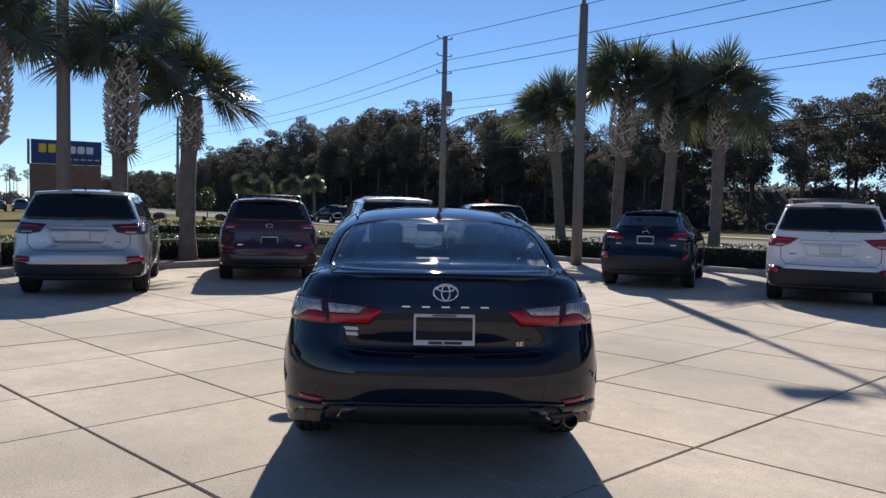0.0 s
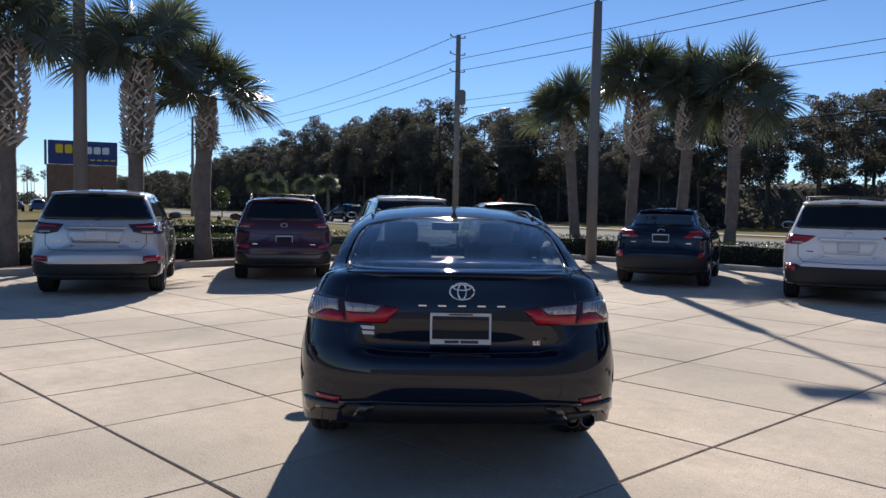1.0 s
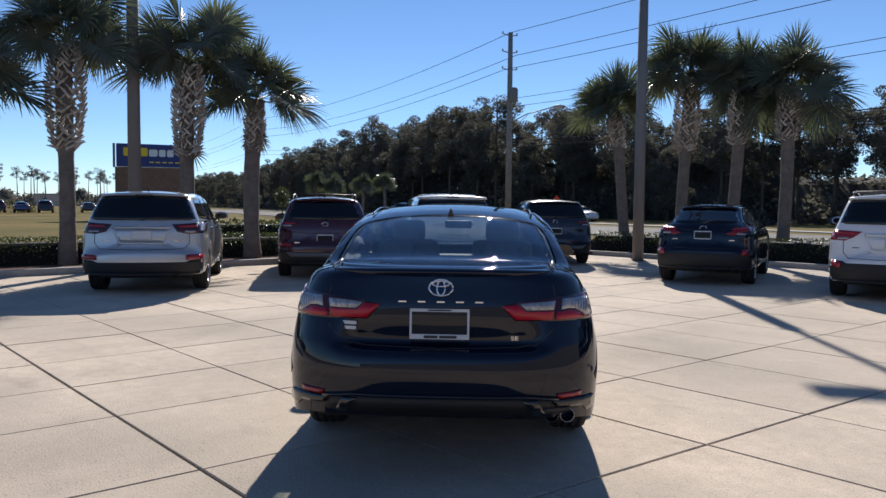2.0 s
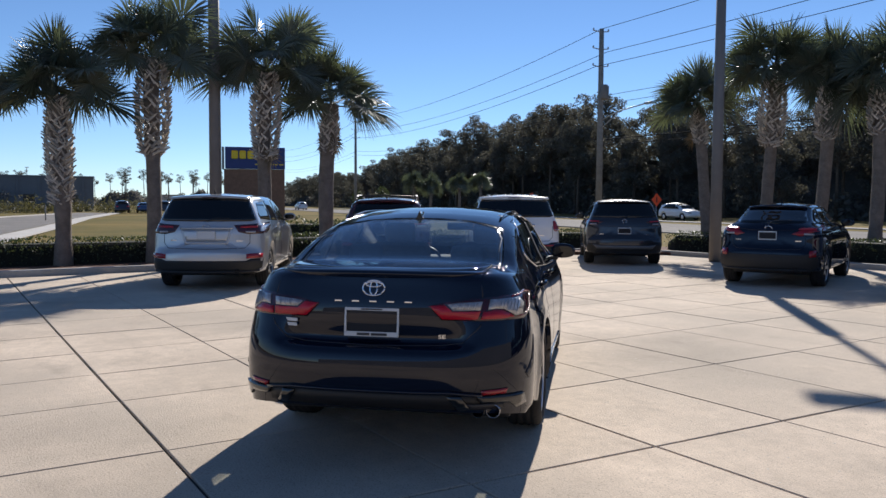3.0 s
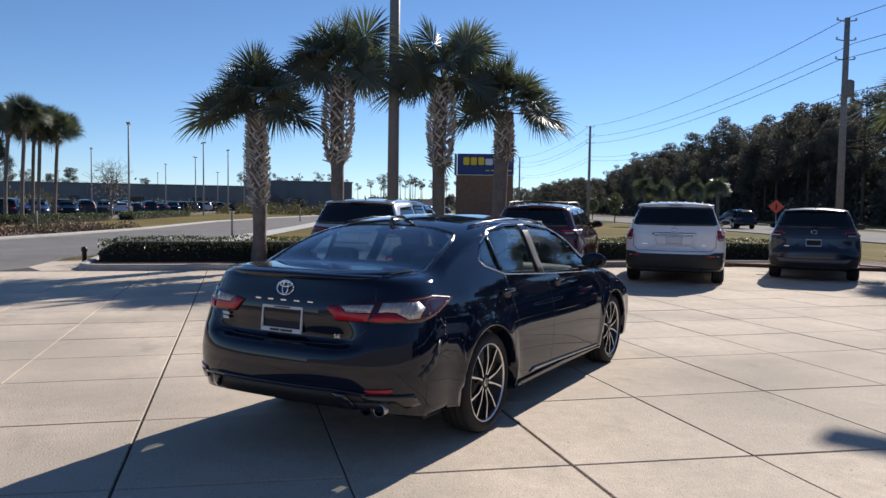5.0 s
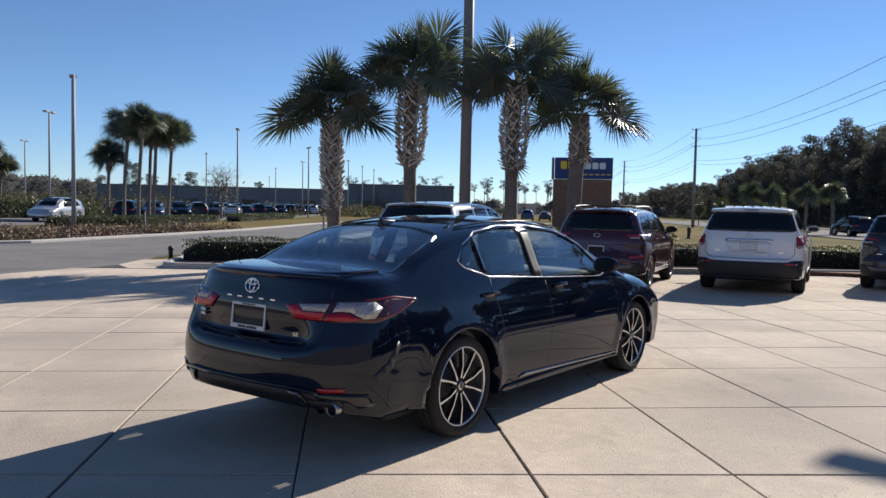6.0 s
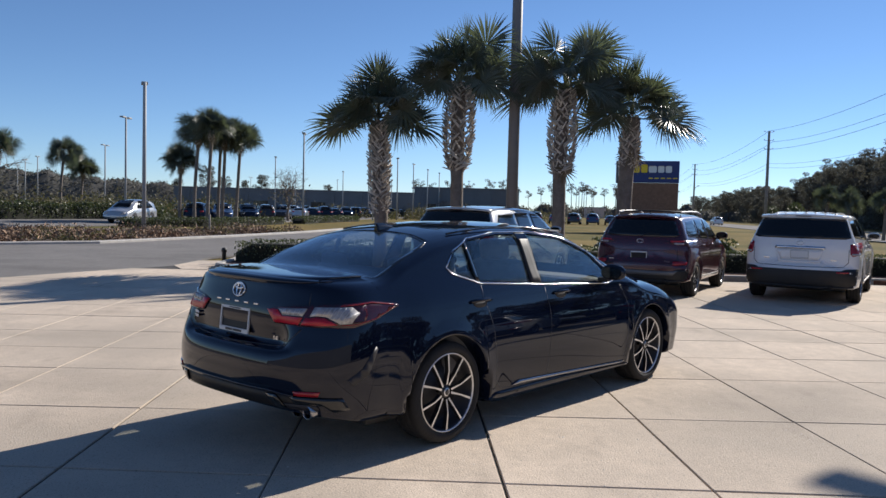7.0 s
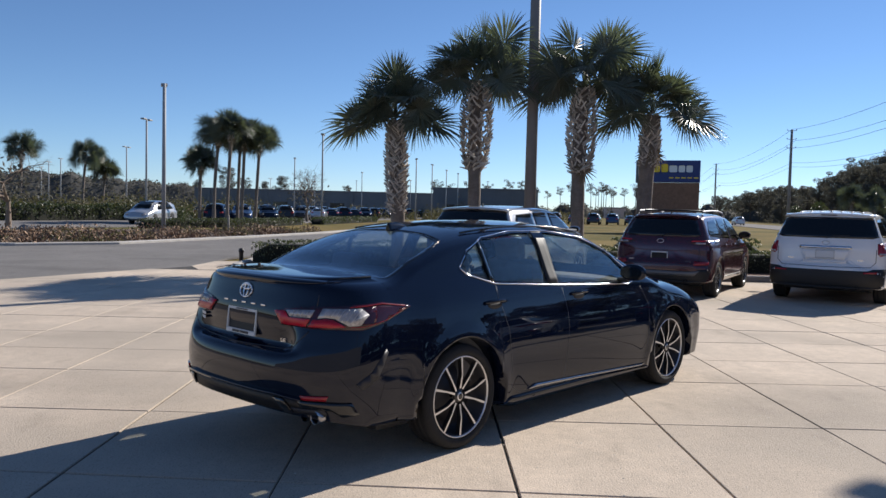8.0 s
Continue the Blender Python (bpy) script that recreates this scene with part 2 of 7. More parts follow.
def add_lathe(bm, profile, axis="z", sides=32, centre=(0, 0, 0), close=False):
    """Turns (radius, height) pairs round an axis."""
    c = Vector(centre)
    rings = []
    for r, h in profile:
        ring = []
        for k in range(sides):
            a = 2 * math.pi * k / sides
            p = (r * math.cos(a), r * math.sin(a), h) if axis == "z" else (h, r * math.cos(a), r * math.sin(a)) if axis == "x" else (r * math.cos(a), h, r * math.sin(a))
            ring.append(bm.verts.new(c + Vector(p)))
        rings.append(ring)
    pairs = list(zip(rings, rings[1:])) + ([(rings[-1], rings[0])] if close else [])
    for u, v in pairs:
        for k in range(sides):
            bm.faces.new((u[k], u[(k + 1) % sides], v[(k + 1) % sides], v[k])).smooth = True
    return bm


def add_poly(bm, pts, lift):
    """A flat polygon drawn out by the vector lift."""
    vs = [bm.verts.new(p) for p in pts]
    f = bm.faces.new(vs)
    r = bmesh.ops.extrude_face_region(bm, geom=[f])
    bmesh.ops.translate(bm, vec=Vector(lift), verts=[g for g in r["geom"] if isinstance(g, bmesh.types.BMVert)])
    return bm


def mesh_of(bm, name, material, smooth=None):
    if smooth is not None:
        for f in bm.faces:
            f.smooth = smooth
    bmesh.ops.recalc_face_normals(bm, faces=bm.faces)
    me = bpy.data.meshes.new(name)
    bm.to_mesh(me)
    bm.free()
    for k in material if isinstance(material, (list, tuple)) else (material,):
        me.materials.append(k)
    return me


def part(name, bm, material=None, parent=None, label="", smooth=None):
    """Links a bmesh, or a mesh already made, as one mesh object under a thing or a part."""
    me = mesh_of(bm, name, material, smooth) if isinstance(bm, bmesh.types.BMesh) else bm
    ob = new(name, me)
    if parent is not None:
        ob.parent = parent
    if label:
        tagged(ob, label)
    return ob


def thing(name, label, category, m=None, group="", kind=""):
    ob = new(name)
    if m is not None:
        ob.matrix_basis = m
    return tagged(ob, label, category, group, kind)


def grid_mesh(name, verts, faces, material, smooth=False):
    me = bpy.data.meshes.new(name)
    me.from_pydata(verts, [], faces)
    for k in material if isinstance(material, (list, tuple)) else (material,):
        me.materials.append(k)
    if smooth:
        me.polygons.foreach_set("use_smooth", [True] * len(me.polygons))
    return me


def text_mesh(words, size, material, name="lettering", depth=0.002, spacing=1.0, wide=1.0, bold=0.0, align="CENTER"):
    """Raised lettering in the built-in font, facing -y, in the plane y = 0."""
    c = bpy.data.curves.new(name, "FONT")
    c.body, c.size, c.extrude, c.align_x, c.align_y = words, size, depth, align, "CENTER"
    c.space_character, c.offset = spacing, bold
    ob = bpy.data.objects.new(name, c)
    me = bpy.data.meshes.new_from_object(ob)
    bpy.data.objects.remove(ob)
    me.transform(Matrix.Rotation(radians(90), 4, "X") @ Matrix.Diagonal((wide, 1, 1, 1)))
    me.materials.clear()
    me.materials.append(material)
    return me


# ---- ground ----
def sheet(name, outline, z, material, label, category="ground", kind="structure", thick=0.05):
    bm = bmesh.new()
    add_poly(bm, [(x, y, z - thick) for x, y in outline], (0, 0, thick))
    ob = part(name, bm, material)
    return tagged(ob, label, category, "", kind)


bm = bmesh.new()
for k, (r0, r1) in enumerate(((0, 60), (60, 200), (200, 900), (900, 4000))):
    n = 48
    if k == 0:
        bm.faces.new([bm.verts.new((r1 * math.cos(2 * math.pi * i / n), r1 * math.sin(2 * math.pi * i / n), -0.08)) for i in range(n)])
        bm.verts.ensure_lookup_table()
        ring = list(bm.verts)
    else:
        nxt = [bm.verts.new((r1 * math.cos(2 * math.pi * i / n), r1 * math.sin(2 * math.pi * i / n), -0.08)) for i in range(n)]
        for i in range(n):
            bm.faces.new((ring[i], ring[(i + 1) % n], nxt[(i + 1) % n], nxt[i]))
        ring = nxt
tagged(part("ground", bm, M["grass"]), "flat winter lawn of straw-coloured grass", "ground", "", "structure")

LOT = (-16.1, 16.0, -3.9, 18.75)
road_side = [(-9.0, -6.3), (-13.05, -4.05), (-17.2, -1.9), (-20.4, -1.9), (-25.5, -0.3), (-31.0, 1.3), (-50, 5.7), (-73.0, 10.6), (-110, 20), (-112, 16.5), (-103, 14.0), (-80, 6.0), (-62, 0.9), (-43.5, -2.4), (-35, -4.7), (-26.7, -7.5), (-24.4, -9.9), (-23, -16), (-22, -40), (6, -40), (6, -14)]
sheet("road", road_side, -0.015, M["asphalt"], "worn grey asphalt access road with pale kerbs", "road")
sheet("road", [(70, 13.5), (-30, 34.5), (-84, 46.5), (-180, 68), (-320, 100), (-318, 112), (-176, 79), (-80, 58), (-26, 46), (74, 25)], -0.02, M["asphalt"], "grey asphalt highway carriageway beyond the lawn", "road")
sheet("pavement", [(-25.5, 0.0), (-31.0, 1.55), (-50, 6.0), (-73.0, 10.9), (-110, 20.4), (-110.3, 21.7), (-73.3, 12.2), (-50.3, 7.3), (-31.3, 2.85), (-25.9, 1.4)], 0.0, M["walk"], "pale concrete footway beside the access road", "pavement")
sheet("median", [(60, 33), (-26, 51), (-80, 63), (-176, 84), (-176, 85.5), (-80, 64.5), (-26, 52.5), (60, 34.5)], -0.01, M["walk"], "pale far kerb strip along the highway", "pavement")


def kerb(name, line, w=0.16, h=0.13, mt="kerb"):
    """A rounded concrete kerb along a line in plan."""
    bm = bmesh.new()
    prof = [(-w / 2, -0.06), (-w / 2, h - 0.03), (-w / 2 + 0.03, h), (w / 2 - 0.02, h), (w / 2, h - 0.02), (w / 2, -0.06)]
    rings = []
    pts = [Vector((x, y, 0)) for x, y in line]
    for i, p in enumerate(pts):
        d = (pts[min(i + 1, len(pts) - 1)] - pts[max(i - 1, 0)]).normalized()
        nrm = Vector((d.y, -d.x, 0))
        rings.append([bm.verts.new(p + nrm * a + Vector((0, 0, b))) for a, b in prof])
    for u, v in zip(rings, rings[1:]):
        for k in range(len(prof) - 1):
            bm.faces.new((u[k], u[k + 1], v[k + 1], v[k]))
    bm.faces.new(rings[0])
    bm.faces.new(rings[-1][::-1])
    return tagged(part(name, bm, M[mt]), "weathered pale concrete kerb edging the planting bed", "kerb", "", "structure")


def arc(cx, cy, r, a0, a1, n=10):
    return [(cx + r * math.cos(radians(a0 + (a1 - a0) * i / n)), cy + r * math.sin(radians(a0 + (a1 - a0) * i / n))) for i in range(n + 1)]


kerb("kerb", [(-19.2, -0.75), (-17.3, -0.72)] + arc(-16.78, -0.1, 0.62, 270, 345, 5) + [(-16.1, 1.0), (-16.15, 4), (-16.25, 8), (-16.4, 12), (-16.5, 15.2)] + arc(-14.0, 16.35, 2.5, 175, 100, 8) + [(-13.0, 18.86), (-10.5, 18.92), (-7, 19.0), (0, 19.05), (10, 19.05), (16, 19.05)], 0.18)
kerb("kerb", [(-22.8, -16), (-24.2, -10.0), (-26.5, -7.6), (-35, -4.8), (-43.5, -2.5), (-62, 0.8), (-80, 5.9), (-103, 13.9)], 0.42, 0.075)
bm = bmesh.new()
add_poly(bm, [(-19.2, -0.70, -0.05), (-16.7, -0.62, -0.05), (-16.25, 1, -0.05), (-16.6, 15, -0.05), (-14.3, 18.7, -0.05), (-13, 19.0, -0.05), (16, 19.1, -0.05), (16, 22.5, -0.05), (-15, 22.5, -0.05), (-19.5, 17, -0.05), (-19.3, 0, -0.05)], (0, 0, 0.14))
tagged(part("planting_bed", bm, M["mulch"]), "red-brown mulch bed behind the kerb", "ground", "", "structure")


sheet("pavement", [(-19.3, -0.80), (-17.0, -0.76), (-16.2, -0.45), (-16.15, -1.45), (-17.2, -1.95), (-19.0, -1.85)], -0.004, M["concrete"], "flush concrete apron at the tip of the planting bed", "pavement")


# ---- planting ----
def leaf_cloud(points, size, rng, up=0.3, aspect=0.55):
    """One small bent leaf at each point, turned at random."""
    n = len(points)
    p = np.asarray(points, float)
    d = rng.normal(size=(n, 3))
    d[:, 2] += up
    d /= np.linalg.norm(d, axis=1, keepdims=True)
    e = np.cross(d, rng.normal(size=(n, 3)))
    e /= np.linalg.norm(e, axis=1, keepdims=True)
    sz = size * rng.uniform(0.6, 1.4, (n, 1))
    a, b = p + d * sz, p - d * sz
    c, f = p + e * sz * aspect, p - e * sz * aspect
    verts = np.stack([a, c, b, f], 1).reshape(-1, 3)
    faces = [(4 * i, 4 * i + 1, 4 * i + 2, 4 * i + 3) for i in range(n)]
    return verts.tolist(), faces


def hedge(label, line, w, h, seed, leaves=230, z0=0.06, size=0.028, rough=0.035):
    """A clipped hedge: a near-black core hull under an uneven skin of small leaves."""
    rng = np.random.default_rng(seed)
    ob = thing("hedge", label, "hedge", kind="stuff")
    bm = bmesh.new()
    pts, rings = [Vector((x, y, 0)) for x, y in line], []
    cum = [0]
    for p, q in zip(pts, pts[1:]):
        cum.append(cum[-1] + (q - p).length)
    k = max(2, int(cum[-1] / 0.4))

    def skin(u):
        """Rounded-box outline, u from 0 (foot) over the top to 1 (other foot)."""
        a = math.pi * u
        c, s_ = math.cos(a), math.sin(a)
        return math.copysign(abs(c) ** 0.35, c) * 0.5, abs(s_) ** 0.45
    leafp = []
    for i in range(k + 1):
        c = cum[-1] * i / k
        j = min(max(0, int(np.searchsorted(cum, c) - 1)), len(pts) - 2)
        d = (pts[j + 1] - pts[j]).normalized()
        p = pts[j] + d * (c - cum[j])
        nrm = Vector((d.y, -d.x, 0))
        end = min(1.0, 0.55 + 0.45 * min(i, k - i))
        rings.append([bm.verts.new(p + nrm * skin(u)[0] * w * 0.8 * end + Vector((0, 0, z0 + skin(u)[1] * h * 0.82 * end))) for u in np.linspace(0, 1, 9)])
        if i < k:
            m = int(leaves * cum[-1] / k)
            tv, uv = rng.uniform(0, 1, m), rng.uniform(0.0, 1, m)
            for tt, u in zip(tv, uv):
                a, b = skin(u)
                q = p + d * (cum[-1] / k) * tt
                lump = 1 + rough * 2.2 * noise.noise((q.x * 1.7, q.y * 1.7, u * 3 + seed)) + rough * 1.6 * noise.noise((q.x * 5, q.y * 5, u * 9)) - abs(rng.normal()) * 0.05
                e = 1.0 if 0 < i < k - 1 else 0.85
                q = q + nrm * a * w * lump * e
                leafp.append((q.x, q.y, z0 + max(0.01, b * h * lump * e)))
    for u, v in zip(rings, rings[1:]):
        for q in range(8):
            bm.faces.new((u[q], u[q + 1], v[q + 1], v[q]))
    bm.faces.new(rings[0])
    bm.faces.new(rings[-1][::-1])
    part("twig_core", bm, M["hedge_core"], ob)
    v, f = leaf_cloud(leafp, size, rng, 0.9, 0.6)
    o = part("leaves", grid_mesh("leaves", v, f, M["leaf_hedge"]), None, ob)
    tagged(o, kind="stuff")
    return ob


def fan_frond(elev, seed, reach=0.75, blade=0.85, droop=0.35, segs=54, twist=0.0):
    """A costapalmate fan leaf on its stalk, from the origin out along +x; the blade turns down and twists on the stalk."""
    rng = np.random.default_rng(seed)
    verts, faces = [], []

    def strip(path, side, widths, lift):
        base = len(verts)
        for p, w in zip(path, widths):
            verts.extend([tuple(p - side * w), tuple(p + lift * w), tuple(p + side * w)])
        for i in range(len(path) - 1):
            a = base + 3 * i
            faces.extend([(a, a + 1, a + 4, a + 3), (a + 1, a + 2, a + 5, a + 4)])
    el = math.radians(elev)
    p, d = np.zeros(3), np.array([math.cos(el), 0, math.sin(el)])
    stalk = [p.copy()]
    for i in range(5):
        p = p + d * reach / 5
        d = d + np.array([0.02, 0, -0.035])
        d /= np.linalg.norm(d)
        stalk.append(p.copy())
    y = np.array([0, 1.0, 0])
    strip(stalk, y, [0.032, 0.022, 0.018, 0.016, 0.015, 0.012], np.array([0, 0, 0.8]))
    bend = math.radians(8 if elev > 70 else 18 if elev > 50 else 26 if elev > 10 else 20)
    a = math.atan2(d[2], d[0]) - bend
    d = np.array([math.cos(a), 0, math.sin(a)])
    n = np.cross(d, y)
    n = n if n[2] > 0 else -n
    tw = math.radians(twist)
    y, n = math.cos(tw) * y + math.sin(tw) * n, math.cos(tw) * n - math.sin(tw) * y
    for k in range(segs):
        th = math.radians(-158 + 316 * k / (segs - 1) + rng.uniform(-3, 3))
        w = math.cos(th) * d + math.sin(th) * y + (0.38 * abs(math.sin(th)) + rng.normal() * 0.05) * n
        w /= np.linalg.norm(w)
        L = blade * (0.89 + 0.11 * math.cos(th)) * rng.uniform(0.88, 1.06)
        side = np.cross(w, n)
        side /= np.linalg.norm(side)
        path, wd, sag = [], [], 0.95 * droop * L * rng.uniform(0.4, 1.6)
        for r, h in ((0.03, 0.006), (0.48, 0.024), (0.70, 0.014), (0.87, 0.007), (1.0, 0.001)):
            q = p + 0.10 * blade * max(0, math.cos(th)) * d + w * L * r
            q[2] -= sag * r ** 2.8
            path.append(q)
            wd.append(h)
        strip(path, side, wd, n * 0.5)
    return verts, faces


FRONDS = {}
for el, dr in ((84, 0.10), (62, 0.13), (40, 0.17), (20, 0.20), (2, 0.22), (-18, 0.22)):
    FRONDS[el] = [grid_mesh("frond", *fan_frond(el, 107 + el + k, 0.62 + 0.11 * k, 0.84 + 0.05 * (k % 2), dr, 56, (-78, -22, 34, 82)[k]), M["frond"]) for k in range(4)]
FRONDS["dry"] = [grid_mesh("frond", *fan_frond(-62, 3, 0.35, 0.5, 0.2, 20), M["frond_dry"])]


def palm(label, x, y, top, boots, seed, lean=(0, 0), scale=1.0, count=30, r0=0.17, dead=0, boot_r=0.26, group="cabbage palms", z0=0.06, skirt=(), full=False):
    """A cabbage palm: a curved trunk, a sleeve of crossed leaf boots and a round crown of fan leaves. top: height of the crown's heart; skirt: yaws of large drooping leaves."""
    rng = np.random.default_rng(seed)
    ob = thing("palm_tree", label, "palm tree", pose(x, y, z0), group)
    bm = bmesh.new()
    ks = np.linspace(0, 1, 15)
    path = [(lean[0] * k ** 1.7 + 0.03 * math.sin(5 * k + seed), lean[1] * k ** 1.7 + 0.03 * math.cos(4 * k + seed), -0.1 + (top + 0.1) * k) for k in ks]
    add_tube(bm, path, [r0 * (1.25 - 0.3 * min(1, k * 5) + 0.04 * rng.normal() * 0.5) if k * top < boots - 0.1 else r0 * 1.02 for k in ks], 14)
    part("trunk", bm, M["bark_palm"], ob, smooth=True)
    if boots < top:
        bm = bmesh.new()
        nb = int((top - boots) * 150)
        for i in range(nb):
            k = (i + 0.5) / nb
            z = boots + (top - boots) * k
            kk = z / top
            cx, cy = lean[0] * kk ** 1.7, lean[1] * kk ** 1.7
            a = i * 2.39996 + rng.normal() * 0.12
            bulge = 0.66 + 0.54 * math.sin(math.pi * (0.04 + 0.92 * k))
            ragged = k < 0.12
            ln, wd = rng.uniform(0.15, 0.27) * (1.3 if ragged else 1), rng.uniform(0.012, 0.022)
            tilt = radians(rng.uniform(26, 54) + (22 if ragged else 0))
            rad = boot_r * bulge * 0.72
            m = Matrix.Translation((cx, cy, z)) @ Matrix.Rotation(a, 4, "Z") @ Matrix.Translation((rad, 0, 0)) @ Matrix.Rotation(tilt, 4, "Y") @ Matrix.Rotation(rng.choice((-1, 1)) * rng.uniform(0.35, 0.85), 4, "X")
            r = bmesh.ops.create_cube(bm, size=1)["verts"]
            for v in r:
                tip = v.co.z > 0
                v.co = Vector((v.co.x * (0.02 if tip else 0.05), v.co.y * (wd * 2.6 if not tip else wd * 1.2), v.co.z * ln))
            bmesh.ops.transform(bm, matrix=m, verts=r)
        o = part("boot_sleeve", bm, M["boot"], ob, "crossed grey-brown leaf stubs")
        tagged(o, kind="stuff")
    mix = [84] * 2 + [62] * 5 + [40] * 8 + [20] * 8 + [2] * 4 + ([-18] * 7 if full else [])
    for i in range(count):
        el = mix[int(i * len(mix) / count)]
        f = part("frond", FRONDS[el][int(rng.integers(0, 4))], None, ob)
        az = i * 137.5 + rng.normal() * 12
        f.matrix_basis = pose(lean[0], lean[1], top + 0.05 + rng.uniform(-0.1, 0.1), 0, 0, az) @ pose(0, 0, 0, 0, rng.normal() * 6, rng.normal() * 7) @ Matrix.Scale(scale * rng.uniform(0.86, 1.08), 4)
    for az in skirt:
        f = part("frond", FRONDS[2][2], None, ob)
        f.matrix_basis = pose(lean[0], lean[1], top - 0.05, 0, 0, az) @ Matrix.Scale(scale * 1.15, 4)
    for i in range(dead):
        f = part("frond", FRONDS["dry"][0], None, ob, "hanging dry leaf")
        f.matrix_basis = pose(lean[0], lean[1], boots + 0.35 + 0.25 * rng.uniform(), 0, 0, i * 360 / dead + rng.uniform(0, 40)) @ Matrix.Scale(scale * 0.8, 4)
    return ob


# ---- vehicles ----
def pchip(xs, ys):
    """A smooth curve through the pairs without overshoot."""
    xs, ys = np.array(xs, float), np.array(ys, float)
    h, d = np.diff(xs), np.diff(ys) / np.diff(xs)
    m = np.zeros(len(xs))
    for i in range(1, len(xs) - 1):
        if d[i - 1] * d[i] > 0:
            w1, w2 = 2 * h[i] + h[i - 1], h[i] + 2 * h[i - 1]
            m[i] = (w1 + w2) / (w1 / d[i - 1] + w2 / d[i])
    m[0], m[-1] = d[0], d[-1]

    def f(x):
        x = np.clip(np.asarray(x, float), xs[0], xs[-1])
        i = np.clip(np.searchsorted(xs, x) - 1, 0, len(xs) - 2)
        t = (x - xs[i]) / h[i]
        return ((1 + 2 * t) * (1 - t) ** 2 * ys[i] + t * (1 - t) ** 2 * h[i] * m[i] + t * t * (3 - 2 * t) * ys[i + 1] + t * t * (t - 1) * h[i] * m[i + 1])
    return f


class Shell:
    """A car's outer skin: a side outline and, inside it, the half-width at each place. s runs forward from the rear axle, z up."""

    def __init__(self, top, floor, widths, plan, plan_high, base, wheelbase, arch, hub, power=2.5, flare=0.016, tuck=0.055, rear=0.0):
        self.tuck, self.wide, self.axles = tuck, {}, (rear, wheelbase)
        self.wheelbase, self.arch, self.hub, self.base, self.power, self.flare = wheelbase, arch, hub, base, power, flare
        self.s0, self.s1 = top[0][0], top[-1][0]
        self.top = pchip([p[0] for p in top], [p[1] for p in top])
        self.rad = pchip([p[0] for p in top], [p[2] for p in top])
        self.floor = pchip([p[0] for p in floor], [p[1] for p in floor])
        self.width = pchip(*zip(*widths))
        self.plan, self.plan_high = pchip(*zip(*plan)), pchip(*zip(*plan_high))
        s = self.columns(0.03)
        up, low = np.stack([s, self.top(s)], 1), np.stack([s, self.bottom(s)], 1)
        line = np.concatenate([up, low[::-1], up[:1]])
        rad = np.concatenate([self.rad(s), np.where(self.bottom(s[::-1]) > self.floor(s[::-1]) + 0.004, 0.012, self.under(s[::-1])), self.rad(s[:1])])
        self.a, self.b = line[:-1], line[1:]
        self.ra, self.rb = rad[:-1], rad[1:]

    def columns(self, step):
        s = list(np.arange(self.s0, self.s1, step)) + [self.s1]
        s += list(self.s0 + 0.30 * np.linspace(0, 1, 30) ** 1.8) + list(self.s1 - 0.3 * np.linspace(0, 1, 14) ** 1.6)
        for c in self.axles:
            s += list(c + self.arch * np.cos(np.linspace(0, math.pi, 26))) + [c - self.arch - 0.004, c + self.arch + 0.004]
        s = np.unique(np.round(np.array(s), 4))
        return s[np.concatenate([[True], np.diff(s) > 0.0015])]

    def under(self, s):
        """Edge radius along the underside: as full as the ends right at the ends, tight elsewhere."""
        k = np.clip((self.s0 + self.tuck - s) / 0.02, 0, 1)
        q = np.clip((s - self.s1 + 0.055) / 0.02, 0, 1)
        return self.base + (self.rad(self.s0) - self.base) * k + (self.rad(self.s1) - self.base) * q

    def bottom(self, s):
        z = self.floor(s)
        for c in self.axles:
            d = np.abs(s - c)
            z = np.where(d < self.arch, np.maximum(z, self.hub + np.sqrt(np.maximum(self.arch ** 2 - d * d, 0))), z)
        return z

    def half(self, s, z):
        s, z = np.broadcast_arrays(np.asarray(s, float), np.asarray(z, float))
        shape, s, z = s.shape, s.ravel(), z.ravel()
        out = np.empty(len(s))
        ab = self.b - self.a
        ll = np.maximum((ab ** 2).sum(1), 1e-12)
        for i in range(0, len(s), 3000):
            p = np.stack([s[i:i + 3000], z[i:i + 3000]], 1)
            t = np.clip(((p[:, None] - self.a[None]) * ab[None]).sum(2) / ll, 0, 1)
            d = np.sqrt(((p[:, None] - self.a[None] - t[..., None] * ab[None]) ** 2).sum(2))
            q = np.clip((d / (self.ra + t * (self.rb - self.ra))).min(1), 0, 1)
            out[i:i + 3000] = (1 - (1 - q) ** self.power) ** (1 / self.power)
        k = np.clip((z - 0.92) / 0.22, 0, 1)
        k = k * k * (3 - 2 * k)
        w = self.width(z) * (self.plan(s) * (1 - k) + self.plan_high(s) * k)
        for c in self.axles:
            rho = np.hypot(s - c, z - self.hub)
            w = w + self.flare * np.exp(-(((rho - self.arch - 0.02) / 0.07) ** 2)) * (z < 0.95)
        inside = (s >= self.s0) & (s <= self.s1) & (z <= self.top(s)) & (z >= self.bottom(s))
        return np.where(inside, w * out, 0).reshape(shape)

    def rear(self, x, z, front=False):
        """How far back (or forward) the skin lies at a place of the rear (or front) view."""
        x, z = np.minimum(np.abs(np.asarray(x, float)), self.reach(z, front)), np.asarray(z, float)
        lo = np.full(x.shape, self.s1 if front else self.s0)
        near = z < self.hub + self.arch + 0.03
        hi = np.where(near, self.wheelbase + self.arch + 0.01, self.wheelbase * 0.55) if front else np.where(near, -self.arch - 0.01, self.wheelbase * 0.35)
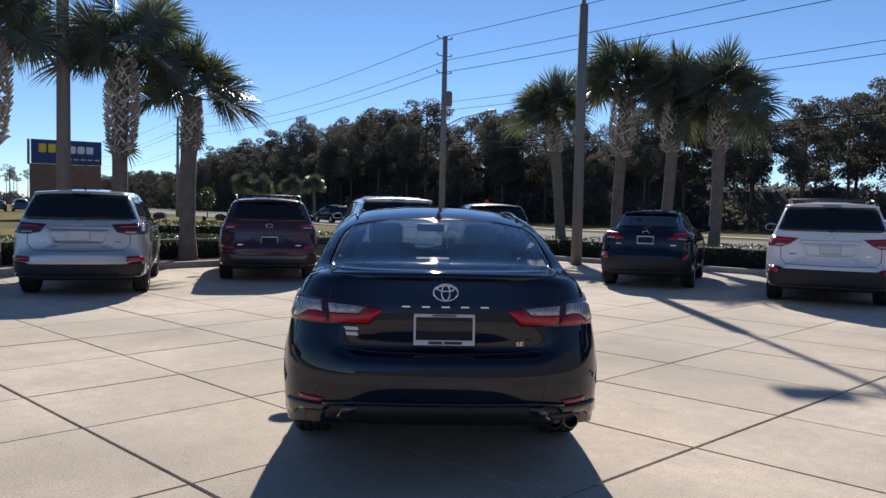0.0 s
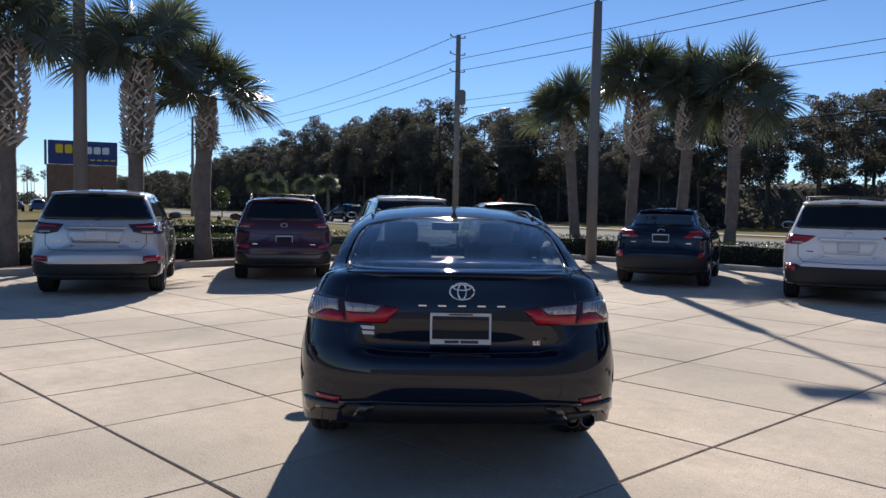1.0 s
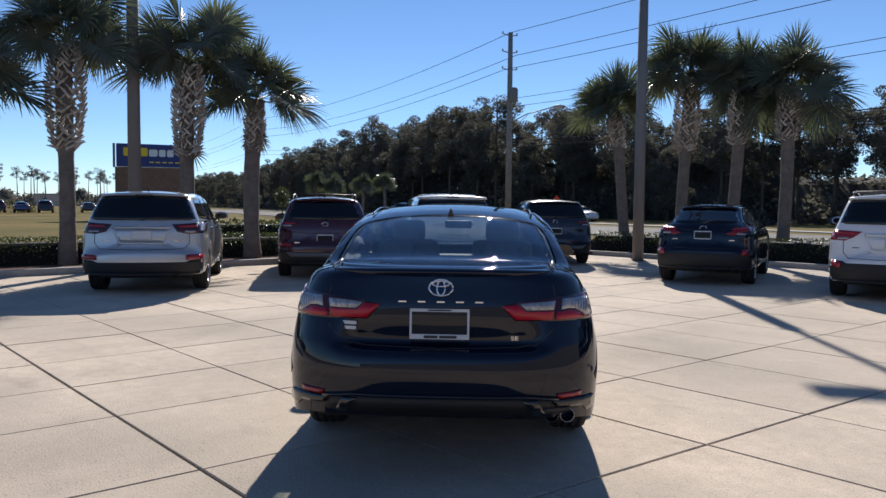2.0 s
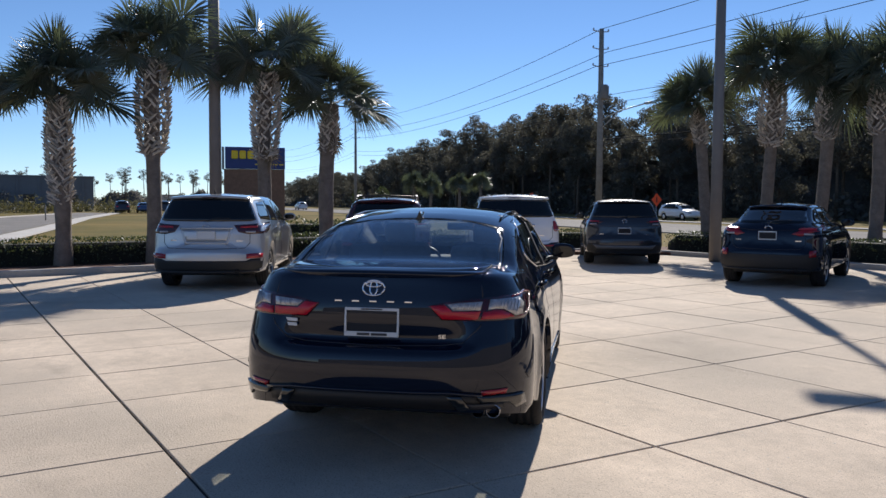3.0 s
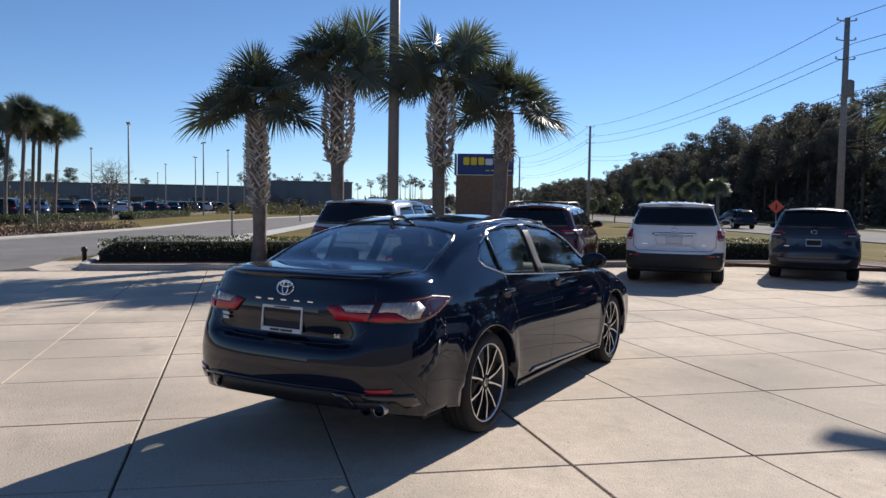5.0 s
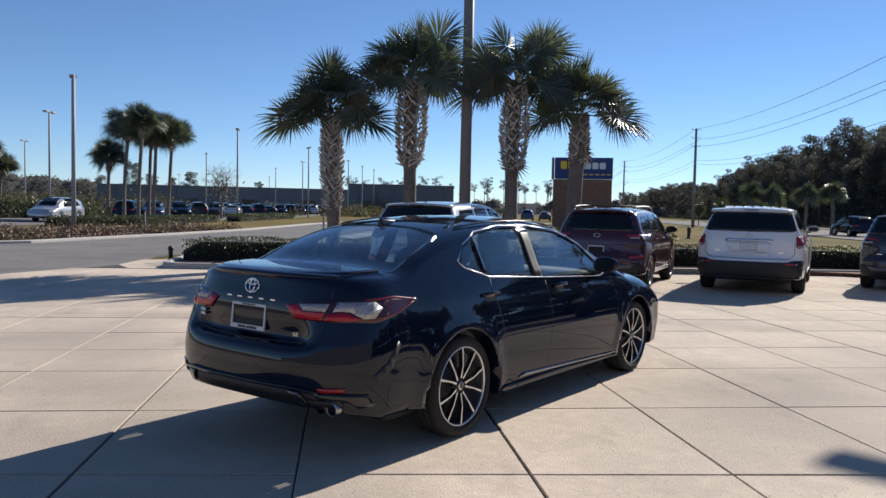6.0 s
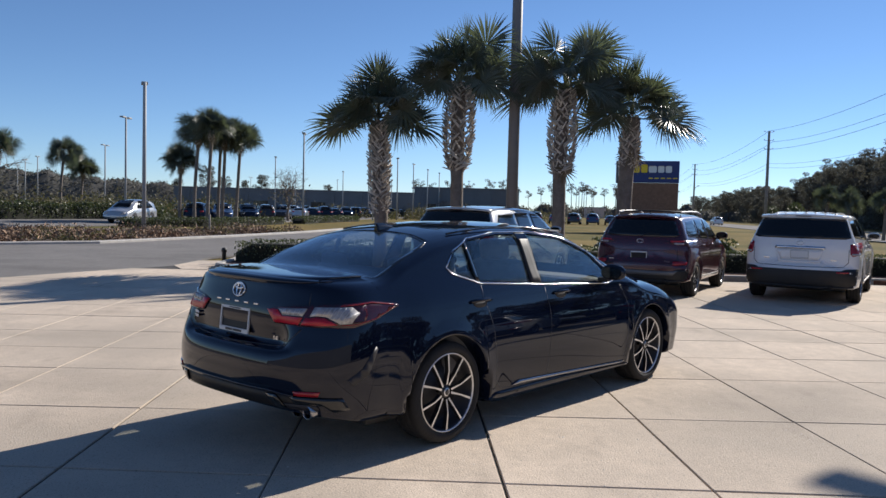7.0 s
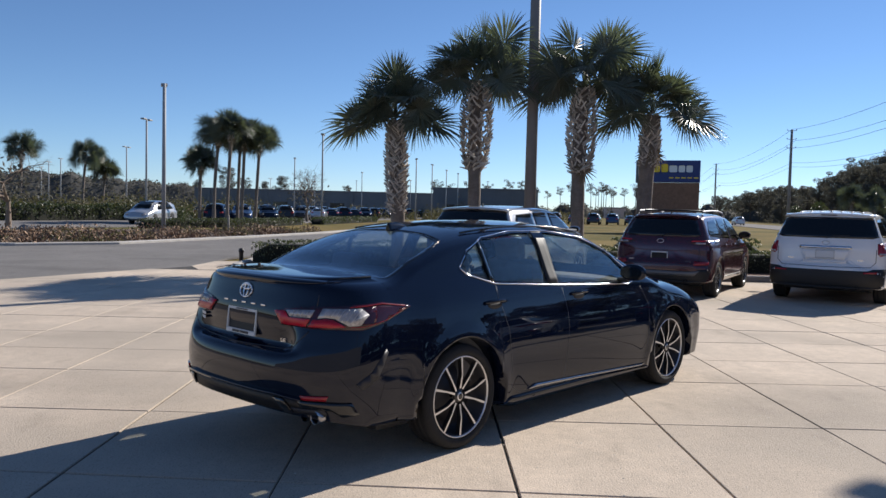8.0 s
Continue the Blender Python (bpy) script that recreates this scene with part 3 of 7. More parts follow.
        for _ in range(18):
            mid = (lo + hi) / 2
            ok = self.half(mid, z) >= np.maximum(x, 0.02)
            hi, lo = np.where(ok, mid, hi), np.where(ok, lo, mid)
        return hi

    def reach(self, z, front=False):
        """The widest half-width that the rear (or front) end has at a height."""
        if front not in self.wide:
            zz = np.linspace(0.1, 2.0, 120)
            low = np.linspace(self.wheelbase + self.arch + 0.01, self.s1, 24) if front else np.linspace(self.s0, -self.arch - 0.01, 24)
            high = np.linspace(self.wheelbase * 0.55, self.s1, 24) if front else np.linspace(self.s0, self.wheelbase * 0.35, 24)
            w = [np.max(self.half(q[:, None], np.broadcast_to(zz[None], (24, 120))), 0) for q in (low, high)]
            self.wide[front] = (zz, np.where(zz < self.hub + self.arch + 0.03, w[0], w[1]))
        return 0.99 * np.interp(np.asarray(z, float), *self.wide[front])

    def normal(self, s, z, side):
        e = 0.006
        h = self.half(s, z)
        ds = (self.half(s + e, z) - self.half(s - e, z)) / (2 * e)
        dz = (self.half(s, z + e) - self.half(s, z - e)) / (2 * e)
        n = np.stack([np.ones_like(h) * side, -ds, -dz], -1)
        return n / np.linalg.norm(n, axis=-1, keepdims=True)

    def mesh(self, step=0.045, rows=34):
        """The whole skin as a bmesh, x to the right, y forward."""
        s = self.columns(step)
        v = (1 - np.cos(np.linspace(0, math.pi, rows))) / 2
        v = 0.6 * v + 0.4 * np.linspace(0, 1, rows)
        v[1], v[-2] = 0.0025, 0.9975
        lo, hi = self.bottom(s)[:, None], self.top(s)[:, None]
        z = lo + (hi - lo) * v[None]
        ss = np.repeat(s[:, None], rows, 1)
        h = Shell.half(self, ss, z)
        h[:, 0] = h[:, -1] = 0
        h[0] = h[-1] = 0
        bm = bmesh.new()
        for side in (1, -1):
            vs = [[bm.verts.new((side * h[i, j], ss[i, j], z[i, j])) for j in range(rows)] for i in range(len(s))]
            for i in range(len(s) - 1):
                for j in range(rows - 1):
                    q = (vs[i][j], vs[i + 1][j], vs[i + 1][j + 1], vs[i][j + 1])
                    bm.faces.new(q if side > 0 else q[::-1]).smooth = True
        bmesh.ops.remove_doubles(bm, verts=bm.verts, dist=0.0008)
        bmesh.ops.dissolve_degenerate(bm, edges=bm.edges, dist=0.0003)
        return bm

    def place(self, pts, view, off=0.0):
        """Points of a view ('rear' or 'front': x, z; 'top': x, s; 'right' or 'left': s, z) laid on the skin, off above it."""
        a, z = np.array([p[0] for p in pts], float), np.array([p[1] for p in pts], float)
        if view == "top":
            s, want = z, np.maximum(np.abs(a), 0.02)
            lo, hi = np.full(a.shape, 0.8), self.top(s)
            for _ in range(18):
                mid = (lo + hi) / 2
                ok = self.half(s, mid) >= want
                lo, hi = np.where(ok, mid, lo), np.where(ok, hi, mid)
            x, z = a, lo
            n = self.normal(s, z - 0.004, np.where(a >= 0, 1.0, -1.0))
            flat = np.abs(a) < 0.25
            e = (self.top(s + 0.02) - self.top(s - 0.02)) / 0.04
            n[flat] = (np.stack([0 * e, -e, 1 + 0 * e], 1) / np.sqrt(1 + e * e)[:, None])[flat]
        elif view in ("rear", "front"):
            s = self.rear(a, z, view == "front")
            x = np.sign(a) * np.minimum(np.abs(a), self.reach(z, view == "front"))
            n = self.normal(s, z, np.where(a >= 0, 1.0, -1.0))
            flat = np.abs(a) < 0.06
            n[flat] = (0, 1.0 if view == "front" else -1.0, 0)
        else:
            side = 1.0 if view == "right" else -1.0
            s, x = a, side * self.half(a, z)
            n = self.normal(a, z, side)
        return np.stack([x, s, z], 1) + off * n

    def drape(self, poly, view, off=0.004, thick=0.012, step=0.05):
        """A panel of a given outline in a view, laid on the skin, with a rim of its own."""
        bm = bmesh.new()
        polys = poly if isinstance(poly[0][0], tuple) else [poly]
        for q in polys:
            bm.faces.new([bm.verts.new((p[0], 0, p[1])) for p in q])
        bmesh.ops.remove_doubles(bm, verts=bm.verts, dist=1e-5)
        poly = [p for q in polys for p in q]
        for ax, nor in ((0, (1, 0, 0)), (2, (0, 0, 1))):
            lo, hi = min(p[ax // 2] for p in poly), max(p[ax // 2] for p in poly)
            k = max(1, int((hi - lo) / step))
            for i in range(1, k):
                c = [0, 0, 0]
                c[ax] = lo + (hi - lo) * i / k
                bmesh.ops.bisect_plane(bm, geom=bm.verts[:] + bm.edges[:] + bm.faces[:], plane_co=c, plane_no=nor, dist=1e-5)
        vs = list(bm.verts)
        pts = [(v.co.x, v.co.z) for v in vs]
        outer, inner = self.place(pts, view, off), self.place(pts, view, off - thick)
        for f in bm.faces:
            f.smooth = True
        low = {v: bm.verts.new(Vector(q)) for v, q in zip(vs, inner)}
        for v, q in zip(vs, outer):
            v.co = Vector(q)
        for e in [e for e in bm.edges if len(e.link_faces) == 1]:
            bm.faces.new((e.verts[0], e.verts[1], low[e.verts[1]], low[e.verts[0]]))
        for f in [f for f in bm.faces if f.smooth]:
            bm.faces.new([low[v] for v in reversed(f.verts)])
        return bm

    def bead(self, line, view, r=0.004, off=0.0, step=0.05, closed=False, bm=None):
        """A thin bead along a line of a view, on the skin."""
        line = list(line) + ([line[0]] if closed else [])
        pts = []
        for p, q in zip(line, line[1:]):
            k = max(1, int(math.hypot(q[0] - p[0], q[1] - p[1]) / step))
            pts += [(p[0] + (q[0] - p[0]) * i / k, p[1] + (q[1] - p[1]) * i / k) for i in range(k)]
        pts.append(line[-1])
        return add_tube(bm or bmesh.new(), self.place(pts, view, off), r, 6)


class TailShell(Shell):
    """A skin whose rear end is one smooth fascia: rounded in plan, with a shelf over the bumper and a hollow round the plate. cut: where the fascia takes over; middle, corner: rear profiles (z, s) on the centre line and at the corners."""

    def tail(self, cut, middle, corner, bend=2.9):
        self.cut, self.bend = cut, bend
        zz = np.linspace(0.2, 1.2, 201)
        self.side = (zz, np.maximum(Shell.half(self, np.full(201, cut + 0.004), zz), 0.3))
        self.middle, self.corner = pchip(*zip(*middle)), pchip(*zip(*corner))

    def depth(self, x, z):
        g = np.clip((np.abs(x) - 0.40) / 0.20, 0, 1)
        g = g * g * (3 - 2 * g)
        return self.cut - ((1 - g) * self.middle(z) + g * self.corner(z))

    def back(self, x, z):
        """The fascia's place along the car at a place of the rear view."""
        r = np.clip(np.abs(x) / np.interp(z, *self.side), 0, 1)
        return self.cut - self.depth(x, z) * (1 - r ** self.bend) ** (1 / self.bend)

    def half(self, s, z):
        s, z = np.broadcast_arrays(np.asarray(s, float), np.asarray(z, float))
        out = Shell.half(self, s, z)
        d = np.clip((self.cut - s) / (self.cut - self.corner(z)), 0, 1)
        return np.where(s < self.cut, np.interp(z, *self.side) * (1 - d ** self.bend) ** (1 / self.bend), out)

    def reach(self, z, front=False):
        return Shell.reach(self, z, True) if front else 0.992 * np.interp(np.asarray(z, float), *self.side)

    def rear(self, x, z, front=False):
        return Shell.rear(self, x, z, True) if front else self.back(np.asarray(x, float), np.asarray(z, float))

    def place(self, pts, view, off=0.0):
        if view != "rear":
            return Shell.place(self, pts, view, off)
        x, z = np.array([p[0] for p in pts], float), np.array([p[1] for p in pts], float)
        x = np.clip(x, -self.reach(z), self.reach(z))
        e = 0.004
        fx = (self.back(x + e, z) - self.back(x - e, z)) / (2 * e)
        fz = (self.back(x, z + e) - self.back(x, z - e)) / (2 * e)
        n = np.stack([fx, -np.ones_like(fx), np.clip(fz, -1.5, 1.5)], 1)
        return np.stack([x, self.back(x, z), z], 1) + off * n / np.linalg.norm(n, axis=1, keepdims=True)

    def fascia(self, low, heights, top, columns=72):
        """The fascia and the deck over it as one bmesh. low: height of its foot at the sides and at the back."""
        u = np.linspace(-math.pi / 2, math.pi / 2, columns + 1)
        foot = low[0] + (low[1] - low[0]) * np.abs(np.cos(u)) ** 0.8
        bm = bmesh.new()
        rows = []
        for h in [None] + list(heights) + [top]:
            z = foot if h is None else np.maximum(foot, h)
            x = np.interp(z, *self.side) * np.sign(u) * np.abs(np.sin(u)) ** (2 / self.bend)
            rows.append([bm.verts.new(p) for p in zip(x, self.back(x, z), z)])
        edge = [v.co.copy() for v in rows[-1]]
        for k in (0.03, 0.08, 0.2, 0.5, 1.0):
            rows.append([bm.verts.new((p.x * (1 - 0.02 * k), p.y + (self.cut + 0.01 - p.y) * k, p.z + 0.016 * min(1, k * 9) ** 0.6 + (float(self.top(self.cut)) - top - 0.016) * k * max(0, 1 - abs(p.x) / 0.7) ** 0.5)) for p in edge])
        for a, b in zip(rows, rows[1:]):
            for i in range(columns):
                if (a[i].co - b[i].co).length + (a[i + 1].co - b[i + 1].co).length > 1e-5:
                    bm.faces.new((a[i], a[i + 1], b[i + 1], b[i])).smooth = True
        bmesh.ops.remove_doubles(bm, verts=bm.verts, dist=0.0004)
        return bm


def cut_hole(bm, poly, view, keep):
    """Opens a hole of a given convex outline through the skin where keep(centre) holds."""
    ax, bx = 1 if view == "side" else 0, 1 if view == "top" else 2
    c = [sum(p[i] for p in poly) / len(poly) for i in (0, 1)]
    r = max(math.hypot(p[0] - c[0], p[1] - c[1]) for p in poly) + 0.12
    for p, q in zip(poly, poly[1:] + poly[:1]):
        near = [f for f in bm.faces if keep(f.calc_center_median()) and math.hypot(f.calc_center_median()[ax] - c[0], f.calc_center_median()[bx] - c[1]) < r]
        geom = near + list({e for f in near for e in f.edges}) + list({v for f in near for v in f.verts})
        co, no = [0, 0, 0], [0, 0, 0]
        co[ax], co[bx], no[ax], no[bx] = p[0], p[1], -(q[1] - p[1]), q[0] - p[0]
        bmesh.ops.bisect_plane(bm, geom=geom, plane_co=co, plane_no=no, dist=1e-5)
    def inside(m):
        a, z = m[ax], m[bx]
        w = [(q[0] - p[0]) * (z - p[1]) - (q[1] - p[1]) * (a - p[0]) for p, q in zip(poly, poly[1:] + poly[:1])]
        return min(w) > 0 or max(w) < 0
    gone = [f for f in bm.faces if keep(f.calc_center_median()) and inside(f.calc_center_median())]
    bmesh.ops.delete(bm, geom=gone, context="FACES")


def wheel_meshes(radius, width, rim_r, spokes, twin, face, dark):
    """Meshes of a wheel round the x axis, outer face to +x: barrel, tyre, rim."""
    w = width / 2
    bm = bmesh.new()
    prof = [(rim_r * 0.99, -w * 0.86), (rim_r * 1.04, -w * 0.97), (radius * 0.86, -w * 1.04), (radius * 0.955, -w * 0.92), (radius * 0.99, -w * 0.74)]
    for k in (-0.42, 0.0, 0.42):
        prof += [(radius, w * (k - 0.12)), (radius * 0.978, w * (k - 0.05)), (radius * 0.978, w * (k + 0.05)), (radius, w * (k + 0.12))]
    prof += [(radius * 0.99, w * 0.74), (radius * 0.955, w * 0.92), (radius * 0.86, w * 1.04), (rim_r * 1.04, w * 0.97), (rim_r * 0.99, w * 0.86)]
    add_lathe(bm, prof, "x", 44, close=True)
    tyre = mesh_of(bm, "tyre", M["tyre"])
    bm = bmesh.new()
    add_lathe(bm, [(0.02, w * 0.1), (rim_r * 0.62, w * 0.05), (rim_r * 0.63, -w * 0.1), (rim_r * 0.90, -w * 0.2), (rim_r * 0.93, w * 0.75), (rim_r * 0.985, w * 0.9), (rim_r * 0.985, -w * 0.8)], "x", 36)
    barrel = mesh_of(bm, "barrel", M["ink"])
    bm = bmesh.new()
    add_lathe(bm, [(rim_r * 0.960, w * 0.82), (rim_r * 0.968, w * 0.90), (rim_r * 0.99, w * 0.92), (rim_r * 1.0, w * 0.88)], "x", 44)
    add_lathe(bm, [(0.0005, w * 0.80), (0.020, w * 0.80), (0.027, w * 0.77), (0.040, w * 0.74), (0.044, w * 0.6)], "x", 20)
    for f in [f for f in bm.faces if math.hypot(f.calc_center_median().y, f.calc_center_median().z) < 0.019 or 0.027 < math.hypot(f.calc_center_median().y, f.calc_center_median().z) < 0.05]:
        f.material_index = 1
    for k in range(spokes):
        base = 2 * math.pi * k / spokes
        for tw in ((-1, 1) if twin else (0,)):
            a0, a1 = base + tw * 0.22, base + tw * (math.pi / spokes) * 0.50
            r0, r1 = 0.05, rim_r * 0.96
            p0 = Vector((w * 0.74, r0 * math.cos(a0), r0 * math.sin(a0)))
            pm = Vector((w * 0.86, 0.55 * r1 * math.cos(a0 * 0.5 + a1 * 0.5), 0.55 * r1 * math.sin(a0 * 0.5 + a1 * 0.5)))
            p1 = Vector((w * 0.84, r1 * math.cos(a1), r1 * math.sin(a1)))
            path = [p0, pm, p1]
            wd = (0.0075, 0.0048, 0.0076) if twin else (0.03, 0.024, 0.03)
            rows = []
            for i, p in enumerate(path):
                d = (path[min(i + 1, 2)] - path[max(i - 1, 0)]).normalized()
                t = Vector((1, 0, 0)).cross(d).normalized() * wd[i]
                dn = Vector((-0.03, 0, 0))
                rows.append([bm.verts.new(q) for q in (p - t * 1.5 + dn, p - t, p + t, p + t * 1.5 + dn)])
            for u, v in zip(rows, rows[1:]):
                for j in range(3):
                    bm.faces.new((u[j], v[j], v[j + 1], u[j + 1])).material_index = 0 if j == 1 else 1
    rim = mesh_of(bm, "rim", [face, dark])
    return barrel, tyre, rim


def put_wheels(car, sh, track, meshes, width):
    barrel, tyre, rim = meshes
    for s in sh.axles:
        for side in (1, -1):
            w = part("wheel", barrel, None, car)
            w.matrix_basis = pose(side * (track - width / 2), s, sh.hub, 0, 0, 0 if side > 0 else 180)
            part("tyre", tyre, None, w)
            part("rim", rim, None, w, "machined alloy rim with dark pockets")


def put_mirror(car, sh, s, z, side, material, glassy, k=1.0):
    bm = bmesh.new()
    x = side * (sh.width(z) * 0.97 + 0.02)
    r = bmesh.ops.create_uvsphere(bm, u_segments=18, v_segments=12, radius=1)
    for v in r["verts"]:
        p = v.co
        sgn = 1 if p.y > 0 else 0.35
        v.co = (x + side * (0.11 + 0.115 * k * p.x * side), s + 0.085 * p.y * sgn, z + 0.055 + (0.075 if p.z > 0 else 0.06) * k * math.copysign(abs(p.z) ** 0.8, p.z))
    m = part("mirror", bm, material, car, smooth=True)
    bm = bmesh.new()
    add_box(bm, x + side * 0.02, s + 0.01, z - 0.005, 0.10, 0.05, 0.035, bev=0.012)
    part("mirror_stalk", bm, M["plastic"], m)
    # mirror glass is near-black: its dark reflection is set by colour
    bm = bmesh.new()
    rim = [(x + side * 0.112 + 0.088 * k * math.copysign(abs(math.cos(a)) ** 0.7, math.cos(a)), s - 0.026, z + 0.06 + 0.046 * k * math.copysign(abs(math.sin(a)) ** 0.7, math.sin(a))) for a in np.linspace(0, 2 * math.pi, 24, endpoint=False)]
    add_poly(bm, rim, (0, -0.005, 0))
    part("mirror_glass", bm, M["privacy"], m, "near-black mirror glass, dark reflection put into its colour")


def ring_of(poly, inset, outset):
    """A band along a closed outline, as one quadrangle an edge."""
    c = (sum(p[0] for p in poly) / len(poly), sum(p[1] for p in poly) / len(poly))

    def moved(d):
        out = []
        for i, p in enumerate(poly):
            a, b = poly[i - 1], poly[(i + 1) % len(poly)]
            t = Vector((b[0] - a[0], b[1] - a[1])).normalized()
            n = Vector((t.y, -t.x))
            if n.dot(Vector((p[0] - c[0], p[1] - c[1]))) < 0:
                n = -n
            out.append((p[0] + d * n.x, p[1] + d * n.y))
        return out
    o, i = moved(outset), moved(-inset)
    n = len(poly)
    return [[o[k], o[(k + 1) % n], i[(k + 1) % n], i[k]] for k in range(n)]


def ellipse(cx, cz, rx, rz, n=20):
    return [(cx + rx * math.cos(2 * math.pi * i / n), cz + rz * math.sin(2 * math.pi * i / n)) for i in range(n)]


def mirror_poly(poly):
    return [(-x, z) for x, z in reversed(poly)]


def build_sedan(m):
    """The dark blue-black saloon in the middle of the lot."""
    sh = TailShell(
        top=[(-1.108, 0.56, 0.46), (-1.107, 0.645, 0.46), (-1.102, 0.678, 0.30), (-1.078, 0.694, 0.06), (-1.012, 0.708, 0.06), (-0.999, 0.735, 0.40), (-0.996, 0.82, 0.48), (-0.980, 0.91, 0.46), (-0.962, 1.03, 0.38), (-0.95, 1.09, 0.22), (-0.90, 1.112, 0.11), (-0.72, 1.114, 0.075),
             (-0.47, 1.125, 0.075), (-0.20, 1.235, 0.085), (0.0, 1.313, 0.095), (0.16, 1.365, 0.11), (0.42, 1.412, 0.12), (0.85, 1.446, 0.12), (1.25, 1.450, 0.12), (1.70, 1.415, 0.12), (2.12, 1.275, 0.13), (2.65, 1.045, 0.16), (2.78, 1.01, 0.18),
             (3.2, 0.95, 0.22), (3.55, 0.84, 0.28), (3.70, 0.74, 0.34), (3.77, 0.62, 0.38), (3.785, 0.50, 0.4)],
        floor=[(-1.108, 0.54), (-1.107, 0.45), (-1.10, 0.405), (-1.085, 0.372), (-1.05, 0.348), (-0.97, 0.334), (-0.81, 0.305), (-0.6, 0.262), (-0.36, 0.226), (0.42, 0.20), (0.6, 0.165), (2.4, 0.165), (3.2, 0.18), (3.6, 0.2), (3.74, 0.22), (3.785, 0.40)],
        widths=[(0.15, 0.86), (0.24, 0.890), (0.36, 0.902), (0.50, 0.908), (0.60, 0.906), (0.70, 0.898), (0.80, 0.882), (0.90, 0.858), (0.97, 0.835), (1.03, 0.808), (1.10, 0.768), (1.20, 0.722), (1.32, 0.664), (1.40, 0.620), (1.46, 0.58)],
        plan=[(-1.1, 0.93), (-0.7, 0.950), (-0.5, 0.956), (-0.4, 0.961), (-0.1, 0.985), (0.3, 0.995), (1.0, 0.99), (2.6, 1.0), (3.2, 0.98), (3.8, 0.93)],
        plan_high=[(-1.1, 0.90), (-0.7, 0.928), (-0.5, 0.936), (-0.3, 0.950), (0.2, 0.985), (0.8, 1.0), (1.8, 0.985), (2.4, 0.95), (2.8, 0.93), (3.8, 0.86)],
        base=0.05, wheelbase=2.845, arch=0.370, hub=0.340, flare=0.012, tuck=0.03, rear=0.05)
    car = thing("car", "glossy midnight-black four-door saloon parked on the concrete lot", "car", m)
    low = [(0.20, -1.00), (0.30, -1.03), (0.36, -1.055), (0.42, -1.085), (0.50, -1.105), (0.58, -1.108), (0.64, -1.100)]
    high = [(0.96, -0.987), (1.02, -0.972), (1.07, -0.962), (1.10, -0.955), (1.20, -0.94)]
    sh.tail(-0.50, low + [(0.675, -1.087), (0.690, -1.065), (0.702, -1.025), (0.715, -0.996), (0.735, -0.986), (0.78, -0.996), (0.84, -1.004), (0.90, -1.000)] + high,
            low + [(0.70, -1.086), (0.76, -1.063), (0.84, -1.036), (0.90, -1.012)] + high)
    body = Shell.mesh(sh, 0.03, 46)
    bmesh.ops.bisect_plane(body, geom=body.verts[:] + body.edges[:] + body.faces[:], plane_co=(0, -0.50, 0), plane_no=(0, -1, 0), clear_outer=True, dist=1e-5)
    part("rear_fascia", sh.fascia((0.246, 0.352), (0.28, 0.31, 0.34, 0.37, 0.40, 0.43, 0.46, 0.50, 0.54, 0.58, 0.62, 0.65, 0.67, 0.682, 0.692, 0.702, 0.712, 0.725, 0.745, 0.77, 0.80, 0.83, 0.86, 0.89, 0.92, 0.95, 0.98, 1.01, 1.04, 1.065, 1.085), 1.098), M["paint_black"], car, "midnight-black bumper and boot skin")
    # window outlines: s, z at the sides; x, z front and rear
    dlo = [(0.150, 1.150), (0.20, 1.105), (0.44, 1.035), (1.28, 0.985), (2.14, 0.950), (2.26, 0.975), (2.25, 1.05), (2.00, 1.225), (1.66, 1.338), (1.26, 1.383), (0.82, 1.382), (0.47, 1.340), (0.265, 1.258)]
    quarter = [(0.167, 1.150), (0.21, 1.117), (0.405, 1.060), (0.395, 1.302), (0.275, 1.245)]
    rear_door = [(0.445, 1.050), (1.03, 1.012), (1.06, 1.370), (0.82, 1.368), (0.47, 1.328), (0.425, 1.30)]
    front_door = [(1.17, 1.002), (2.13, 0.966), (2.225, 0.990), (2.215, 1.045), (1.985, 1.212), (1.65, 1.325), (1.26, 1.369), (1.195, 1.369)]
    rear_pane = [(-0.62, -0.455), (-0.3, -0.490), (0.0, -0.500), (0.3, -0.490), (0.62, -0.455), (0.652, -0.42), (0.652, -0.36), (0.632, -0.15), (0.602, 0.04), (0.560, 0.14), (0.33, 0.196), (0.0, 0.210), (-0.33, 0.196), (-0.560, 0.14), (-0.602, 0.04), (-0.632, -0.15), (-0.652, -0.36), (-0.652, -0.42)]
    front_pane = [(-0.66, 1.06), (0.0, 1.04), (0.66, 1.06), (0.52, 1.37), (0.0, 1.40), (-0.52, 1.37)]
    for hole in (quarter, rear_door, front_door):
        cut_hole(body, hole, "side", lambda c: abs(c.x) > 0.45 and c.z > 0.9)
    cut_hole(body, rear_pane, "top", lambda c: -0.56 < c.y < 0.3 and c.z > 0.98 and abs(c.x) < 0.74)
    cut_hole(body, front_pane, "rear", lambda c: c.y > 1.6 and c.z > 1.02 and abs(c.x) < 0.7)
    bo = part("body", body, M["paint_black"], car, "midnight-black clear-coated body shell")
    so = bo.modifiers.new("skin", "SOLIDIFY")
    so.thickness, so.offset, so.use_rim = 0.010, -1, False
    wn_mod = bo.modifiers.new("normals", "WEIGHTED_NORMAL")
    wn_mod.keep_sharp = False
    # panes
    part("rear_window_border", sh.drape(ring_of(rear_pane, 0.034, -0.004), "top", -0.0022, 0.004, 0.04), M["gloss_black"], car, "black ceramic border of the rear screen")
